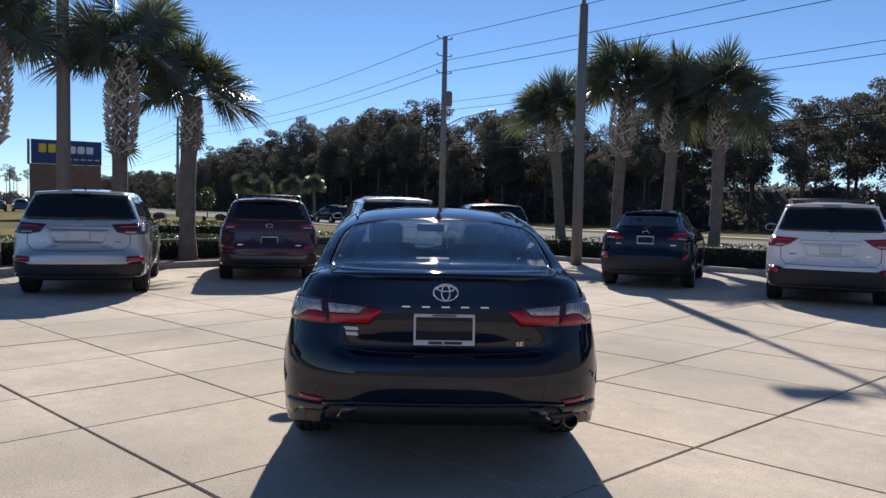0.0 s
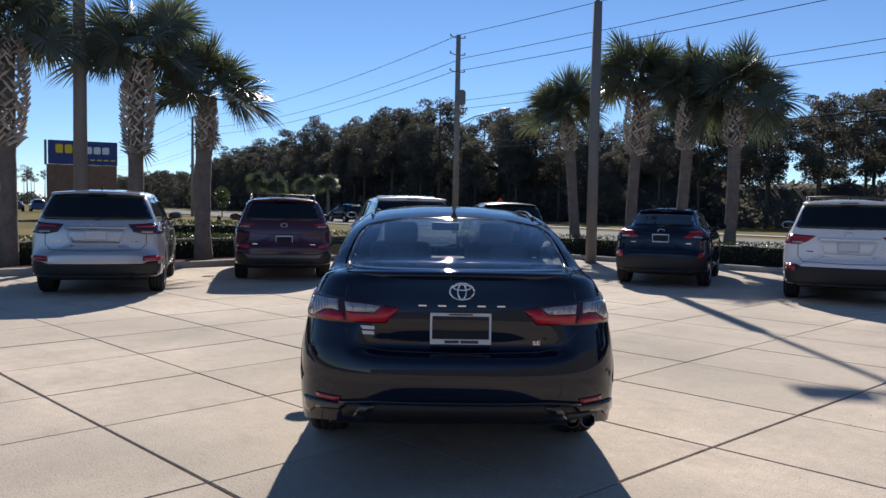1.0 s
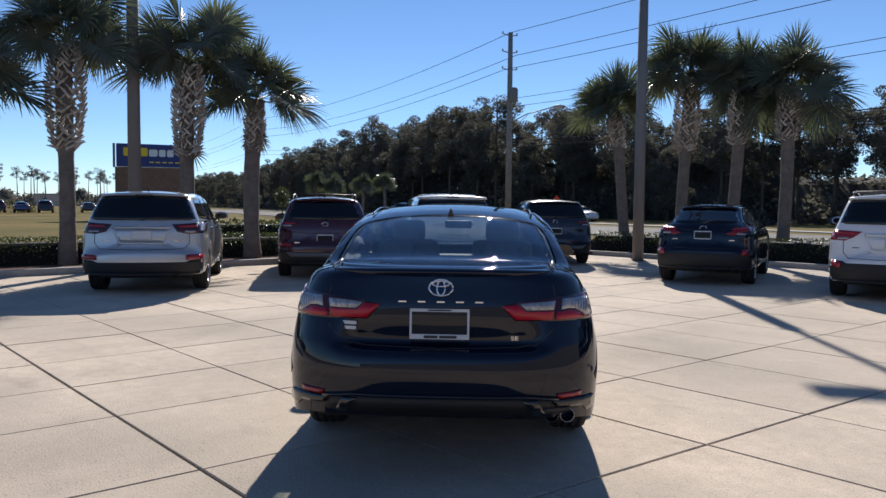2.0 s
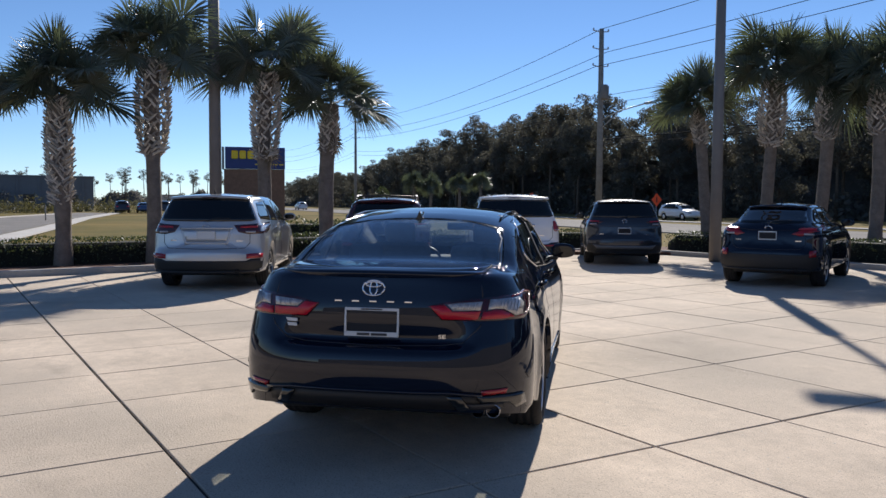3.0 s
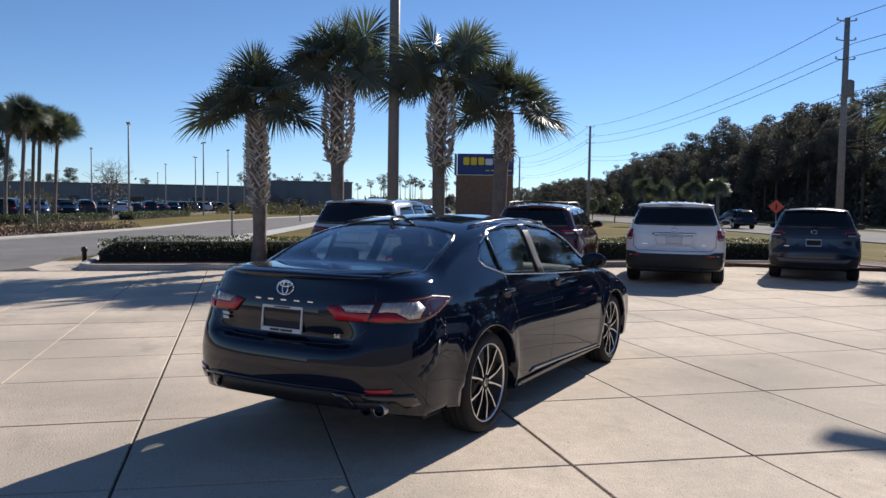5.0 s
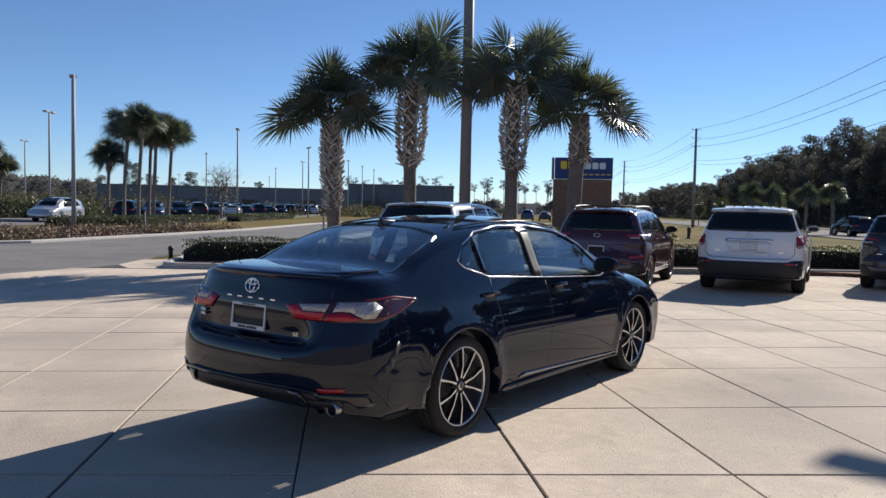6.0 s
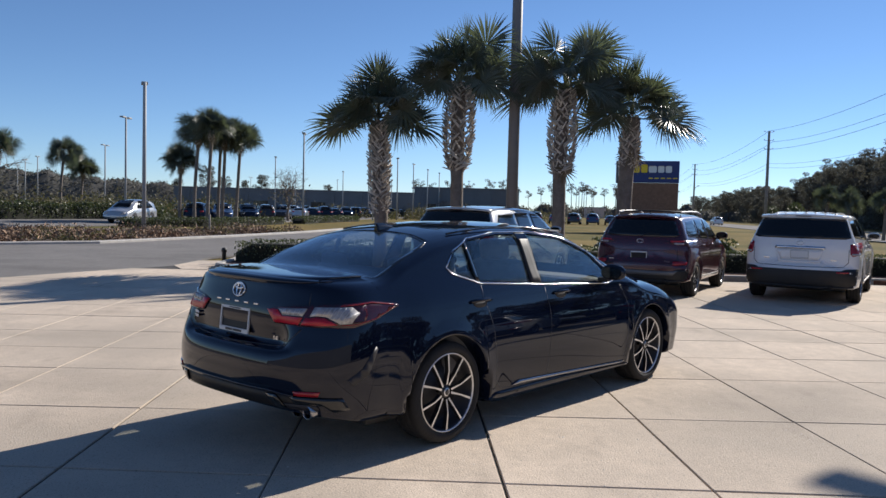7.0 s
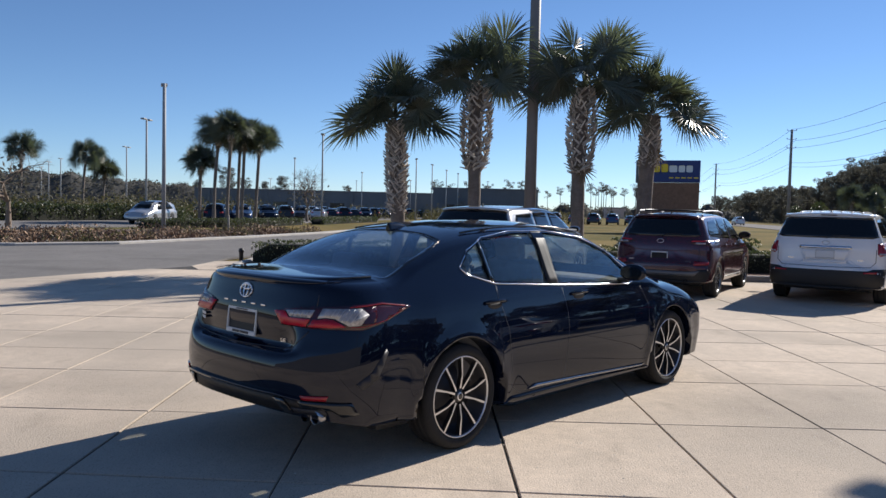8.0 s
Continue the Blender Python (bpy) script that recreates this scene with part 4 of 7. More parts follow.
    panes = [part("rear_window", sh.drape(rear_pane, "top", -0.003, 0.006), M["glass"], car, "tinted rear screen")]
    panes.append(part("windscreen", sh.drape(front_pane, "front", -0.004, 0.006), M["glass_side"], car))
    for view, side in (("right", 1), ("left", -1)):
        for nm, poly in (("quarter_window", quarter), ("rear_door_window", rear_door), ("front_door_window", front_door)):
            panes.append(part(nm, sh.drape(poly, view, -0.006, 0.005), M["glass_side"], car))
        part("window_trim", sh.bead(dlo, view, 0.0052, 0.001, 0.04, True), M["chrome"], car, "chrome window surround")
        part("pillar_trim", sh.drape([(1.035, 0.998), (1.165, 0.993), (1.19, 1.376), (1.065, 1.376)], view, 0.003, 0.01), M["plastic"], car, "satin black door pillar")
        part("quarter_bar", sh.drape([(0.408, 1.046), (0.442, 1.043), (0.424, 1.318), (0.396, 1.312)], view, 0.003, 0.01), M["gloss_black"], car)
        bm = sh.bead([(0.44, 0.92), (0.50, 0.72), (0.53, 0.34), (0.62, 0.285), (2.32, 0.24), (2.38, 0.36), (2.42, 0.75), (2.32, 0.93)], view, 0.0035, -0.0024)
        sh.bead([(0.44, 1.03), (0.43, 0.93)], view, 0.0035, -0.0024, bm=bm)
        sh.bead([(1.16, 0.26), (1.165, 0.34), (1.215, 0.68), (1.215, 0.80), (1.19, 0.97)], view, 0.0035, -0.0024, bm=bm)
        part("door_seam", bm, M["ink"], car)
        # creases: a shoulder and a sill blade
        part("sill_blade", sh.drape([(0.47, 0.20), (2.40, 0.19), (2.42, 0.235), (1.4, 0.27), (0.55, 0.265), (0.46, 0.235)], view, 0.012, 0.03), M["paint_black"], car)
        part("sill_strip", sh.drape([(0.72, 0.292), (2.30, 0.248), (2.36, 0.266), (0.80, 0.318)], view, 0.010, 0.012), M["dark_chrome"], car, "bright strip along the sill")
        for hs in (0.38, 1.39):
            bm = bmesh.new()
            q = sh.place([(hs - 0.09, 0.918), (hs - 0.06, 0.92), (hs, 0.922), (hs + 0.07, 0.922), (hs + 0.11, 0.92)], view, 0.028)
            q[0], q[-1] = sh.place([(hs - 0.10, 0.917), (hs + 0.12, 0.92)], view, 0.004)
            add_tube(bm, q, (0.012, 0.013, 0.013, 0.013, 0.012), 10)
            part("door_handle", bm, M["paint_black"], car)
            # flat dark patch painted for the shade of the handle cup
            part("handle_recess", sh.drape(ellipse(hs, 0.905, 0.075, 0.03), view, 0.0015, 0.004, 0.03), M["ink"], car)
        put_mirror(car, sh, 2.05, 0.99, side, M["paint_black"], None)
        # tail lamps wrap the corner
        flip = (lambda q: q) if side > 0 else mirror_poly
        lamp = part("tail_lamp", sh.drape(flip([(0.312, 0.918), (0.41, 0.937), (0.605, 0.957), (0.73, 0.968), (0.80, 0.968), (0.825, 0.90), (0.815, 0.848), (0.70, 0.838), (0.557, 0.840), (0.385, 0.841)]), "rear", 0.006, 0.02, 0.03), M["lamp_dark"], car, "smoked red and clear tail lamp")
        part("lamp_tip", sh.drape([(-0.86, 0.838), (-0.74, 0.834), (-0.585, 0.870), (-0.374, 0.944), (-0.40, 0.956), (-0.587, 0.980), (-0.76, 0.968), (-0.86, 0.962)], view, 0.0055, 0.02, 0.03), M["lamp_dark"], lamp)
        part("lamp_bar", sh.drape(flip([(0.318, 0.917), (0.388, 0.847), (0.578, 0.846), (0.590, 0.886), (0.442, 0.887), (0.400, 0.922)]), "rear", 0.011, 0.012, 0.03), M["lamp_red"], lamp, "bright red light bar")
        part("lamp_bar", sh.drape(flip([(0.594, 0.846), (0.70, 0.846), (0.760, 0.850), (0.738, 0.868), (0.70, 0.889), (0.665, 0.892), (0.63, 0.885), (0.606, 0.886)]), "rear", 0.011, 0.012, 0.03), M["lamp_red"], lamp, "bright red light bar")
        part("clear_cell", sh.drape(flip([(0.412, 0.924), (0.446, 0.894), (0.588, 0.893), (0.598, 0.938), (0.47, 0.932)]), "rear", 0.010, 0.01, 0.03), M["lamp_clear"], lamp, "clear reversing lens")
        part("clear_cell", sh.drape(flip([(0.628, 0.893), (0.665, 0.899), (0.708, 0.895), (0.748, 0.870), (0.768, 0.855), (0.798, 0.858), (0.800, 0.915), (0.775, 0.950), (0.636, 0.948)]), "rear", 0.010, 0.01, 0.03), M["lamp_clear"], lamp, "clear ribbed indicator lens")
        for k in range(6):
            a = 0.690 + 0.016 * k
            part("lens_rib", sh.bead(flip([(a, 0.906 - 0.007 * k), (a + 0.007, 0.945)]), "rear", 0.0022, 0.0115, 0.02), M["galv"], lamp)
        for k in range(4):
            a = 0.445 + 0.03 * k
            part("lens_rib", sh.bead(flip([(a + 0.02, 0.898), (a + 0.03, 0.932)]), "rear", 0.0020, 0.0115, 0.02), M["galv"], lamp)
        part("lamp_edge", sh.bead([(-0.78, 0.958), (-0.587, 0.972), (-0.42, 0.951)], view, 0.004, 0.005, 0.03), M["lamp_mid"], lamp)
        part("lamp_edge", sh.bead([(-0.80, 0.850), (-0.72, 0.852), (-0.58, 0.880), (-0.42, 0.936)], view, 0.002, 0.0055, 0.03), M["lamp_mid"], lamp)
        part("reflector", sh.drape(flip([(0.612, 0.446), (0.73, 0.448), (0.742, 0.474), (0.606, 0.470)]), "rear", 0.008, 0.012, 0.03), M["reflector"], car, "long red rear reflector")
        # corner vents
        part("bumper_vent", sh.drape([(-0.76, 0.50), (-0.66, 0.56), (-0.585, 0.70), (-0.60, 0.72), (-0.70, 0.60), (-0.80, 0.535)], view, 0.003, 0.012, 0.04), M["ink"], car)
    for p in panes:
        p.visible_shadow = p.name.startswith("rear_door")
    # bumper, boot lid, valance
    bm = sh.bead([(-0.575, 0.79), (-0.50, 0.72), (-0.40, 0.705), (0, 0.698), (0.40, 0.705), (0.50, 0.72), (0.575, 0.79), (0.60, 0.822)], "rear", 0.004, -0.001)
    sh.bead([(-0.60, 0.822), (-0.575, 0.79)], "rear", 0.004, -0.001, bm=bm)
    sh.bead([(-0.58, 1.085), (-0.60, 0.955)], "rear", 0.003, -0.001, bm=bm)
    sh.bead([(0.58, 1.085), (0.60, 0.955)], "rear", 0.003, -0.001, bm=bm)
    part("boot_seam", bm, M["ink"], car)
    # lower rear: dark diffuser between two corner pods, under a body-coloured lip
    part("valance", sh.drape([(-0.60, 0.438), (-0.43, 0.456), (0.43, 0.456), (0.60, 0.438), (0.60, 0.366), (0.45, 0.362), (-0.45, 0.362), (-0.60, 0.366)], "rear", 0.006, 0.02), M["plastic"], car, "black rear diffuser")
    part("bumper_strip", sh.drape([(-0.61, 0.452), (-0.45, 0.472), (0.45, 0.472), (0.61, 0.452), (0.61, 0.440), (0.44, 0.456), (-0.44, 0.456), (-0.61, 0.440)], "rear", 0.016, 0.03), M["paint_black"], car)
    for side in (1, -1):
        flip = (lambda q: q) if side > 0 else mirror_poly
        part("valance_pod", sh.drape(flip([(0.585, 0.442), (0.70, 0.440), (0.815, 0.432), (0.825, 0.366), (0.775, 0.352), (0.745, 0.392), (0.60, 0.405)]), "rear", 0.012, 0.03, 0.03), M["gloss_black"], car, "gloss black bumper corner pod")
        part("valance_corner", sh.drape(flip([(0.425, 0.446), (0.50, 0.446), (0.545, 0.372), (0.515, 0.362), (0.485, 0.364)]), "rear", 0.016, 0.035, 0.03), M["gloss_black"], car)
    # dark panel laid on the skin as the shade inside the exhaust opening
    part("exhaust_cutout", sh.drape([(0.53, 0.396), (0.715, 0.396), (0.72, 0.362), (0.525, 0.362)], "rear", 0.010, 0.012, 0.03), M["ink"], car)
    xs = np.linspace(-0.605, 0.605, 31)
    lip = list(zip(xs, sh.back(xs, np.full(31, 1.09)), 1.103 - 0.03 * xs * xs))
    bm = bmesh.new()
    rings = []
    for x, y, z in lip:
        e = max(0.10, 1 - (abs(x) / 0.615) ** 7)
        rings.append([bm.verts.new((x, y + a, z + b * e)) for a, b in ((0.16, -0.004), (0.10, 0.007), (0.06, 0.009), (0.02, 0.006), (-0.012, -0.001), (-0.024, -0.010), (-0.022, -0.020), (0.002, -0.050), (0.06, -0.060))])
    for u, v in zip(rings, rings[1:]):
        for k in range(8):
            bm.faces.new((u[k], u[k + 1], v[k + 1], v[k])).smooth = True
    bm.faces.new(rings[0])
    bm.faces.new(rings[-1][::-1])
    part("boot_lip", bm, M["paint_black"], car, "midnight-black boot-lid spoiler")
    for side in (1, -1):
        bm = bmesh.new()
        add_tube(bm, [(side * x, y, z) for x, y, z in ((0.600, -0.505, 1.112), (0.606, -0.62, 1.111), (0.604, -0.74, 1.108), (0.596, -0.83, 1.099))], 0.0025, 6)
        part("lid_seam", bm, M["frit"], car)
    # exhaust tips
    for k in (0.585, 0.668):
        bm = bmesh.new()
        add_lathe(bm, [(0.0325, -0.86), (0.0335, -0.988), (0.0375, -0.994), (0.0385, -0.95), (0.0375, -0.86)], "y", 28, (k, 0.03 if k > 0.6 else 0.02, 0.346), True)
        t = part("exhaust_tip", bm, M["dark_chrome"] if k > 0.6 else M["gloss_black"], car, "polished round exhaust tip")
        bm = bmesh.new()
        add_lathe(bm, [(0.0005, -0.93), (0.034, -0.93), (0.034, -0.88)], "y", 20, (k, 0.03 if k > 0.6 else 0.02, 0.346))
        part("exhaust_bore", bm, M["ink"], t)
    # plate with its frame
    bm = bmesh.new()
    px, pz, py = -0.005, 0.820, -0.996
    tilt = Matrix.Rotation(radians(-6), 4, "X")
    add_box(bm, px, py, pz, 0.306, 0.008, 0.152, tilt, 0.003)
    plate = part("licence_plate", bm, M["plate"], car, "blank dark dealer plate")
    bm = bmesh.new()
    for dx, dz, w, h in ((0, 0.071, 0.310, 0.016), (0, -0.066, 0.310, 0.026), (-0.150, 0.002, 0.011, 0.128), (0.150, 0.002, 0.011, 0.128)):
        c = tilt @ Vector((dx, -0.009, dz))
        add_box(bm, px + c.x, py + c.y, pz + c.z, w, 0.012, h, tilt, 0.002)
    fr = part("plate_frame", bm, M["frame_white"], plate, "pale plastic plate surround")
    c = tilt @ Vector((0, -0.0165, -0.0665))
    for k, w in ((-0.045, 0.072), (0.045, 0.09)):
        bm = bmesh.new()
        add_box(bm, px + k, py + c.y, pz + c.z, w, 0.003, 0.014, tilt)
        part("printed_bar", bm, M["ink"], plate)
    c = tilt @ Vector((0, -0.0165, 0.071))
    bm = bmesh.new()
    add_box(bm, px, py + c.y, pz + c.z, 0.12, 0.003, 0.007, tilt)
    part("printed_bar", bm, M["ink"], plate)
    # badges
    bm = bmesh.new()
    for rx, rz, cz in ((0.062, 0.042, 1.008), (0.021, 0.039, 1.008), (0.044, 0.014, 1.028)):
        e = ellipse(0, cz, rx, rz, 30)
        add_tube(bm, sh.place(e + e[:1], "rear", 0.004), 0.0052, 8)
    part("emblem", bm, M["chrome"], car, "chrome ring emblem")
    for k in range(5):
        bm = bmesh.new()
        q = sh.place([(-0.20 + 0.10 * k, 0.935)], "rear", 0.002)[0]
        add_box(bm, q[0], q[1], q[2], 0.042, 0.007, 0.010, bev=0.002)
        part("badge_bar", bm, M["chrome"], car)
    q = sh.place([(0.385, 0.748)], "rear", 0.004)[0]
    se = part("trim_badge", text_mesh("SE", 0.030, M["chrome"], depth=0.003, wide=1.5), None, car, "small chrome letters SE")
    se.matrix_basis = pose(q[0], q[1] - 0.003, q[2], 0, 0, 12)
    for dz, w in ((0.014, 0.10), (-0.012, 0.095)):
        q = sh.place([(-0.49, 0.805 + dz)], "rear", 0.003)[0]
        bm = bmesh.new()
        add_box(bm, 0, 0, 0, w, 0.004, 0.018, bev=0.001)
        b = part("dealer_sticker", bm, M["frame_white"], car, "small silver dealer lettering bar")
        b.matrix_basis = pose(q[0], q[1], q[2], 0, 0, -14)
    # roof fin
    bm = bmesh.new()
    rings = []
    for t in np.linspace(0, 1, 8):
        h, w = 0.062 * (1 - t) ** 0.9 * (1 - 0.15 * (1 - t) ** 4), 0.024 * (1 - 0.75 * t)
        y = 0.185 + 0.19 * t
        z0 = float(sh.top(y)) - 0.008
        rings.append([bm.verts.new(q) for q in ((-w, y, z0), (-w * 0.5, y, z0 + h * 0.6), (0, y + 0.0, z0 + h + 0.008), (w * 0.5, y, z0 + h * 0.6), (w, y, z0))])
    for u, v in zip(rings, rings[1:]):
        for k in range(4):
            bm.faces.new((u[k], u[k + 1], v[k + 1], v[k])).smooth = True
    bm.faces.new(rings[0])
    part("roof_fin", bm, M["gloss_black"], car, "shark-fin aerial")
    for side in (1, -1):
        bm = bmesh.new()
        add_tube(bm, [(side * (0.56 - 0.025 * abs(k - 0.5)), 0.35 + 1.5 * k, float(sh.top(0.35 + 1.5 * k)) - 0.034) for k in np.linspace(0, 1, 14)], 0.007, 6)
        part("roof_seam", bm, M["gloss_black"], car)
    # cabin
    bm = bmesh.new()
    add_box(bm, 0, 1.2, 0.42, 1.5, 3.2, 0.06)
    add_box(bm, 0, -0.05, 0.80, 1.34, 0.42, 0.55, bev=0.04)
    add_box(bm, 0, 2.35, 0.80, 1.36, 0.45, 0.34, bev=0.06)
    for side in (1, -1):
        add_box(bm, side * 0.76, 1.2, 0.68, 0.05, 2.2, 0.5, bev=0.02)
    part("cabin_trim", bm, M["seat"], car, "dark cabin trim")
    for x, y in ((-0.37, 1.35), (0.37, 1.35)):
        bm = bmesh.new()
        add_box(bm, x, y + 0.22, 0.58, 0.50, 0.52, 0.20, Matrix.Rotation(radians(6), 4, "X"), 0.06)
        add_box(bm, x, y - 0.10, 0.86, 0.48, 0.16, 0.62, Matrix.Rotation(radians(14), 4, "X"), 0.06)
        st = part("front_seat", bm, M["seat"], car)
        bm = bmesh.new()
        add_box(bm, x, y - 0.21, 1.235, 0.26, 0.10, 0.17, Matrix.Rotation(radians(10), 4, "X"), 0.04)
        part("headrest", bm, M["seat"], st)
    bm = bmesh.new()
    add_box(bm, 0, 0.55, 0.58, 1.26, 0.5, 0.2, bev=0.06)
    add_box(bm, 0, 0.22, 0.84, 1.24, 0.16, 0.55, Matrix.Rotation(radians(20), 4, "X"), 0.06)
    st = part("rear_bench", bm, M["seat"], car)
    for x in (-0.36, 0.36):
        bm = bmesh.new()
        add_box(bm, x, 0.10, 1.135, 0.24, 0.10, 0.12, bev=0.04)
        part("headrest", bm, M["seat"], st)
    bm = bmesh.new()
    ring = [(-0.37 + 0.18 * math.cos(a), 2.02 + 0.07 * math.sin(a), 0.90 + 0.165 * math.sin(a)) for a in np.linspace(0, 2 * math.pi, 25)]
    add_tube(bm, ring, 0.014, 8, cap=False)
    part("steering_wheel", bm, M["plastic"], car)
    bm = bmesh.new()
    add_box(bm, 0, 1.2, 1.385, 1.06, 1.25, 0.015, bev=0.005)
    part("headlining", bm, M["seat_light"], car, "pale grey headlining")
    bm = bmesh.new()
    add_box(bm, 0, 1.93, 1.27, 0.24, 0.03, 0.07, bev=0.012)
    part("inner_mirror", bm, M["plastic"], car)
    # unseen block added inside the boot to stop sun leaking through the shell
    bm = bmesh.new()
    add_poly(bm, [(-0.63, -0.40, 0.45), (0.63, -0.40, 0.45), (0.63, -0.72, 0.45), (0.45, -0.86, 0.45), (-0.45, -0.86, 0.45), (-0.63, -0.72, 0.45)], (0, 0, 0.625))
    part("boot_liner", bm, M["seat"], car)
    put_wheels(car, sh, 0.882, wheel_meshes(0.336, 0.225, 0.262, 5, True, M["rim_face"], M["rim_dark"]), 0.225)
    bm = bmesh.new()
    add_box(bm, 0, 1.3, 0.235, 1.45, 3.7, 0.08, bev=0.03)
    part("underbody", bm, M["plastic"], car)
    return car


sedan = build_sedan(pose(-3.408, 3.542, 0, 0, 0, 46.2))


def build_suv(name, label, m, paint, half, height, wb, ro, fo, belt, glass_z, glass_x, lamp, bumper, wheel, slope=0.30, rails=False, lower=True, arch=None, seam=None, plate_z=None, refl=None, rim=5, plate_mat="frame_white", twin=False, silver_skid=False, handle_bar=False, lamp_mat="lamp_red", waist=0.72, up=1.0, ribs=False, group="parked cars along the kerb"):
    """An estate-bodied car, seen mostly from behind. half: half width; ro, fo: overhangs; lamp: outline of the right tail lamp."""
    R = wheel
    arch = arch or R + 0.055
    H = height
    sh = Shell(
        top=[(-ro, 0.55, 0.34), (-ro + 0.01, 0.64, 0.34), (-ro + 0.05, 0.70, 0.34), (-ro + 0.095, 0.76, 0.34), (-ro + 0.115, belt - 0.12, 0.33), (-ro + 0.15, belt, 0.28), (-ro + 0.15 + slope * 0.5, (belt + H) / 2 - 0.01, 0.16), (-ro + 0.15 + slope, H - 0.075, 0.13), (-ro + 0.22 + slope, H - 0.045, 0.11), (-ro + 0.6 + slope, H - 0.015, 0.10),
             (wb * 0.36, H, 0.10), (wb * 0.60, H - 0.03, 0.11), (wb * 0.74, H - 0.15, 0.12), (wb * 0.97, belt + 0.08, 0.15), (wb + 0.05, belt + 0.01, 0.18), (wb + fo * 0.6, belt - 0.10, 0.22), (wb + fo - 0.12, belt - 0.22, 0.3), (wb + fo, 0.55, 0.34)],
        floor=[(-ro, 0.48), (-ro + 0.02, 0.36), (-ro + 0.045, 0.31), (-ro + 0.15, 0.285), (-0.4, 0.27), (0.5, 0.24), (wb - 0.5, 0.24), (wb + 0.5, 0.26), (wb + fo - 0.1, 0.3), (wb + fo, 0.45)],
        widths=[(0.2, half * 0.93), (0.34, half * 0.975), (0.55, half * 0.995), (waist, half), (belt - 0.12, half * 0.985), (belt, half * 0.945), (belt + 0.14, half * 0.885 * up), (H - 0.14, half * 0.76 * up), (H, half * 0.68 * up)],
        plan=[(-ro, 0.955), (-ro * 0.5, 0.985), (0.2, 1.0), (wb, 1.0), (wb + fo, 0.93)],
        plan_high=[(-ro, 0.93), (-ro * 0.4, 0.965), (0.8, 1.0), (wb * 0.7, 0.98), (wb, 0.93), (wb + fo, 0.86)],
        base=0.05, wheelbase=wb, arch=arch, hub=R, flare=0.018)
    car = thing(name, label, "car", m, group)
    part("body", sh.mesh(0.06, 34), paint, car)
    g0, g1 = glass_z
    x0, x1 = glass_x
    part("rear_window", sh.drape([(-x0, g0 + 0.03), (-x0 * 0.9, g0 + 0.005), (0, g0), (x0 * 0.9, g0 + 0.005), (x0, g0 + 0.03), (x1, g1 - 0.03), (x1 - 0.05, g1), (0, g1 + 0.008), (-x1 + 0.05, g1), (-x1, g1 - 0.03)], "rear", 0.004, 0.012), M["privacy"], car, "dark privacy glass")
    bm = bmesh.new()
    for i, a in enumerate(np.linspace(-1, 1, 15)):
        y = -ro + 0.16 + slope + 0.06 * a * a
        z = H - 0.045 - 0.035 * a * a
        pts = [bm.verts.new((a * x1 * 1.03, y + p, z + q)) for p, q in ((0.12, 0.012), (0.0, 0.0), (-0.06, -0.018), (-0.055, -0.035), (0.06, -0.05))]
        if i:
            for u in range(4):
                bm.faces.new((last[u], last[u + 1], pts[u + 1], pts[u])).smooth = True
        last = pts
    sp = part("tailgate_spoiler", bm, paint, car)
    so = sp.modifiers.new("skin", "SOLIDIFY")
    so.thickness = 0.012
    bm = bmesh.new()
    add_box(bm, 0, -ro + 0.10 + slope, H - 0.085, 0.26, 0.02, 0.014, bev=0.004)
    part("brake_lamp", bm, M["lamp_dark"], car)
    bm = bmesh.new()
    add_tube(bm, [(0, -ro + 0.13 + slope * 0.12, g0 - 0.0), (0.10, -ro + 0.12 + slope * 0.2, g0 + 0.045), (0.38, -ro + 0.15 + slope * 0.15, g0 + 0.055)], 0.008, 6)
    part("wiper", bm, M["plastic"], car)
    for side, view in ((1, "right"), (-1, "left")):
        flip = (lambda q: q) if side > 0 else mirror_poly
        tl = part("tail_lamp", sh.drape(flip(lamp), "rear", 0.008, 0.02, 0.04), M[lamp_mat], car, "red tail lamp")
        zc = sum(p[1] for p in lamp) / len(lamp)
        zl = [p[1] for p in lamp]
        xs = sorted(p[0] for p in lamp)
        xm = (xs[0] + xs[-1]) / 2
        part("lamp_core", sh.drape(flip([(xm - 0.30 * (xs[-1] - xs[0]), zc + 0.01), (xm + 0.36 * (xs[-1] - xs[0]), zc + 0.018), (xm + 0.36 * (xs[-1] - xs[0]), zc + 0.048), (xm - 0.26 * (xs[-1] - xs[0]), zc + 0.036)]), "rear", 0.010, 0.01, 0.05), M["lamp_red"], tl, "bright red lamp core")
        part("reversing_lens", sh.drape(flip([(xm - 0.06, min(zl) + 0.025), (xm + 0.10, min(zl) + 0.02), (xm + 0.10, min(zl) + 0.05), (xm - 0.05, min(zl) + 0.055)]), "rear", 0.011, 0.01, 0.05), M["lamp_clear"], tl)
        if refl:
            rx, rz, rw, rh = refl
            part("bumper_reflector", sh.drape(flip([(rx - rw, rz - rh), (rx + rw, rz - rh * 0.8), (rx + rw, rz + rh), (rx - rw, rz + rh * 0.8)]), "rear", 0.02, 0.03, 0.05), M["reflector"], car, "red bumper reflector")
        # side glass: rear quarter, rear door, front door
        zt = H - 0.13
        b = belt + 0.035
        s_r = -ro + 0.30 + slope * 0.75
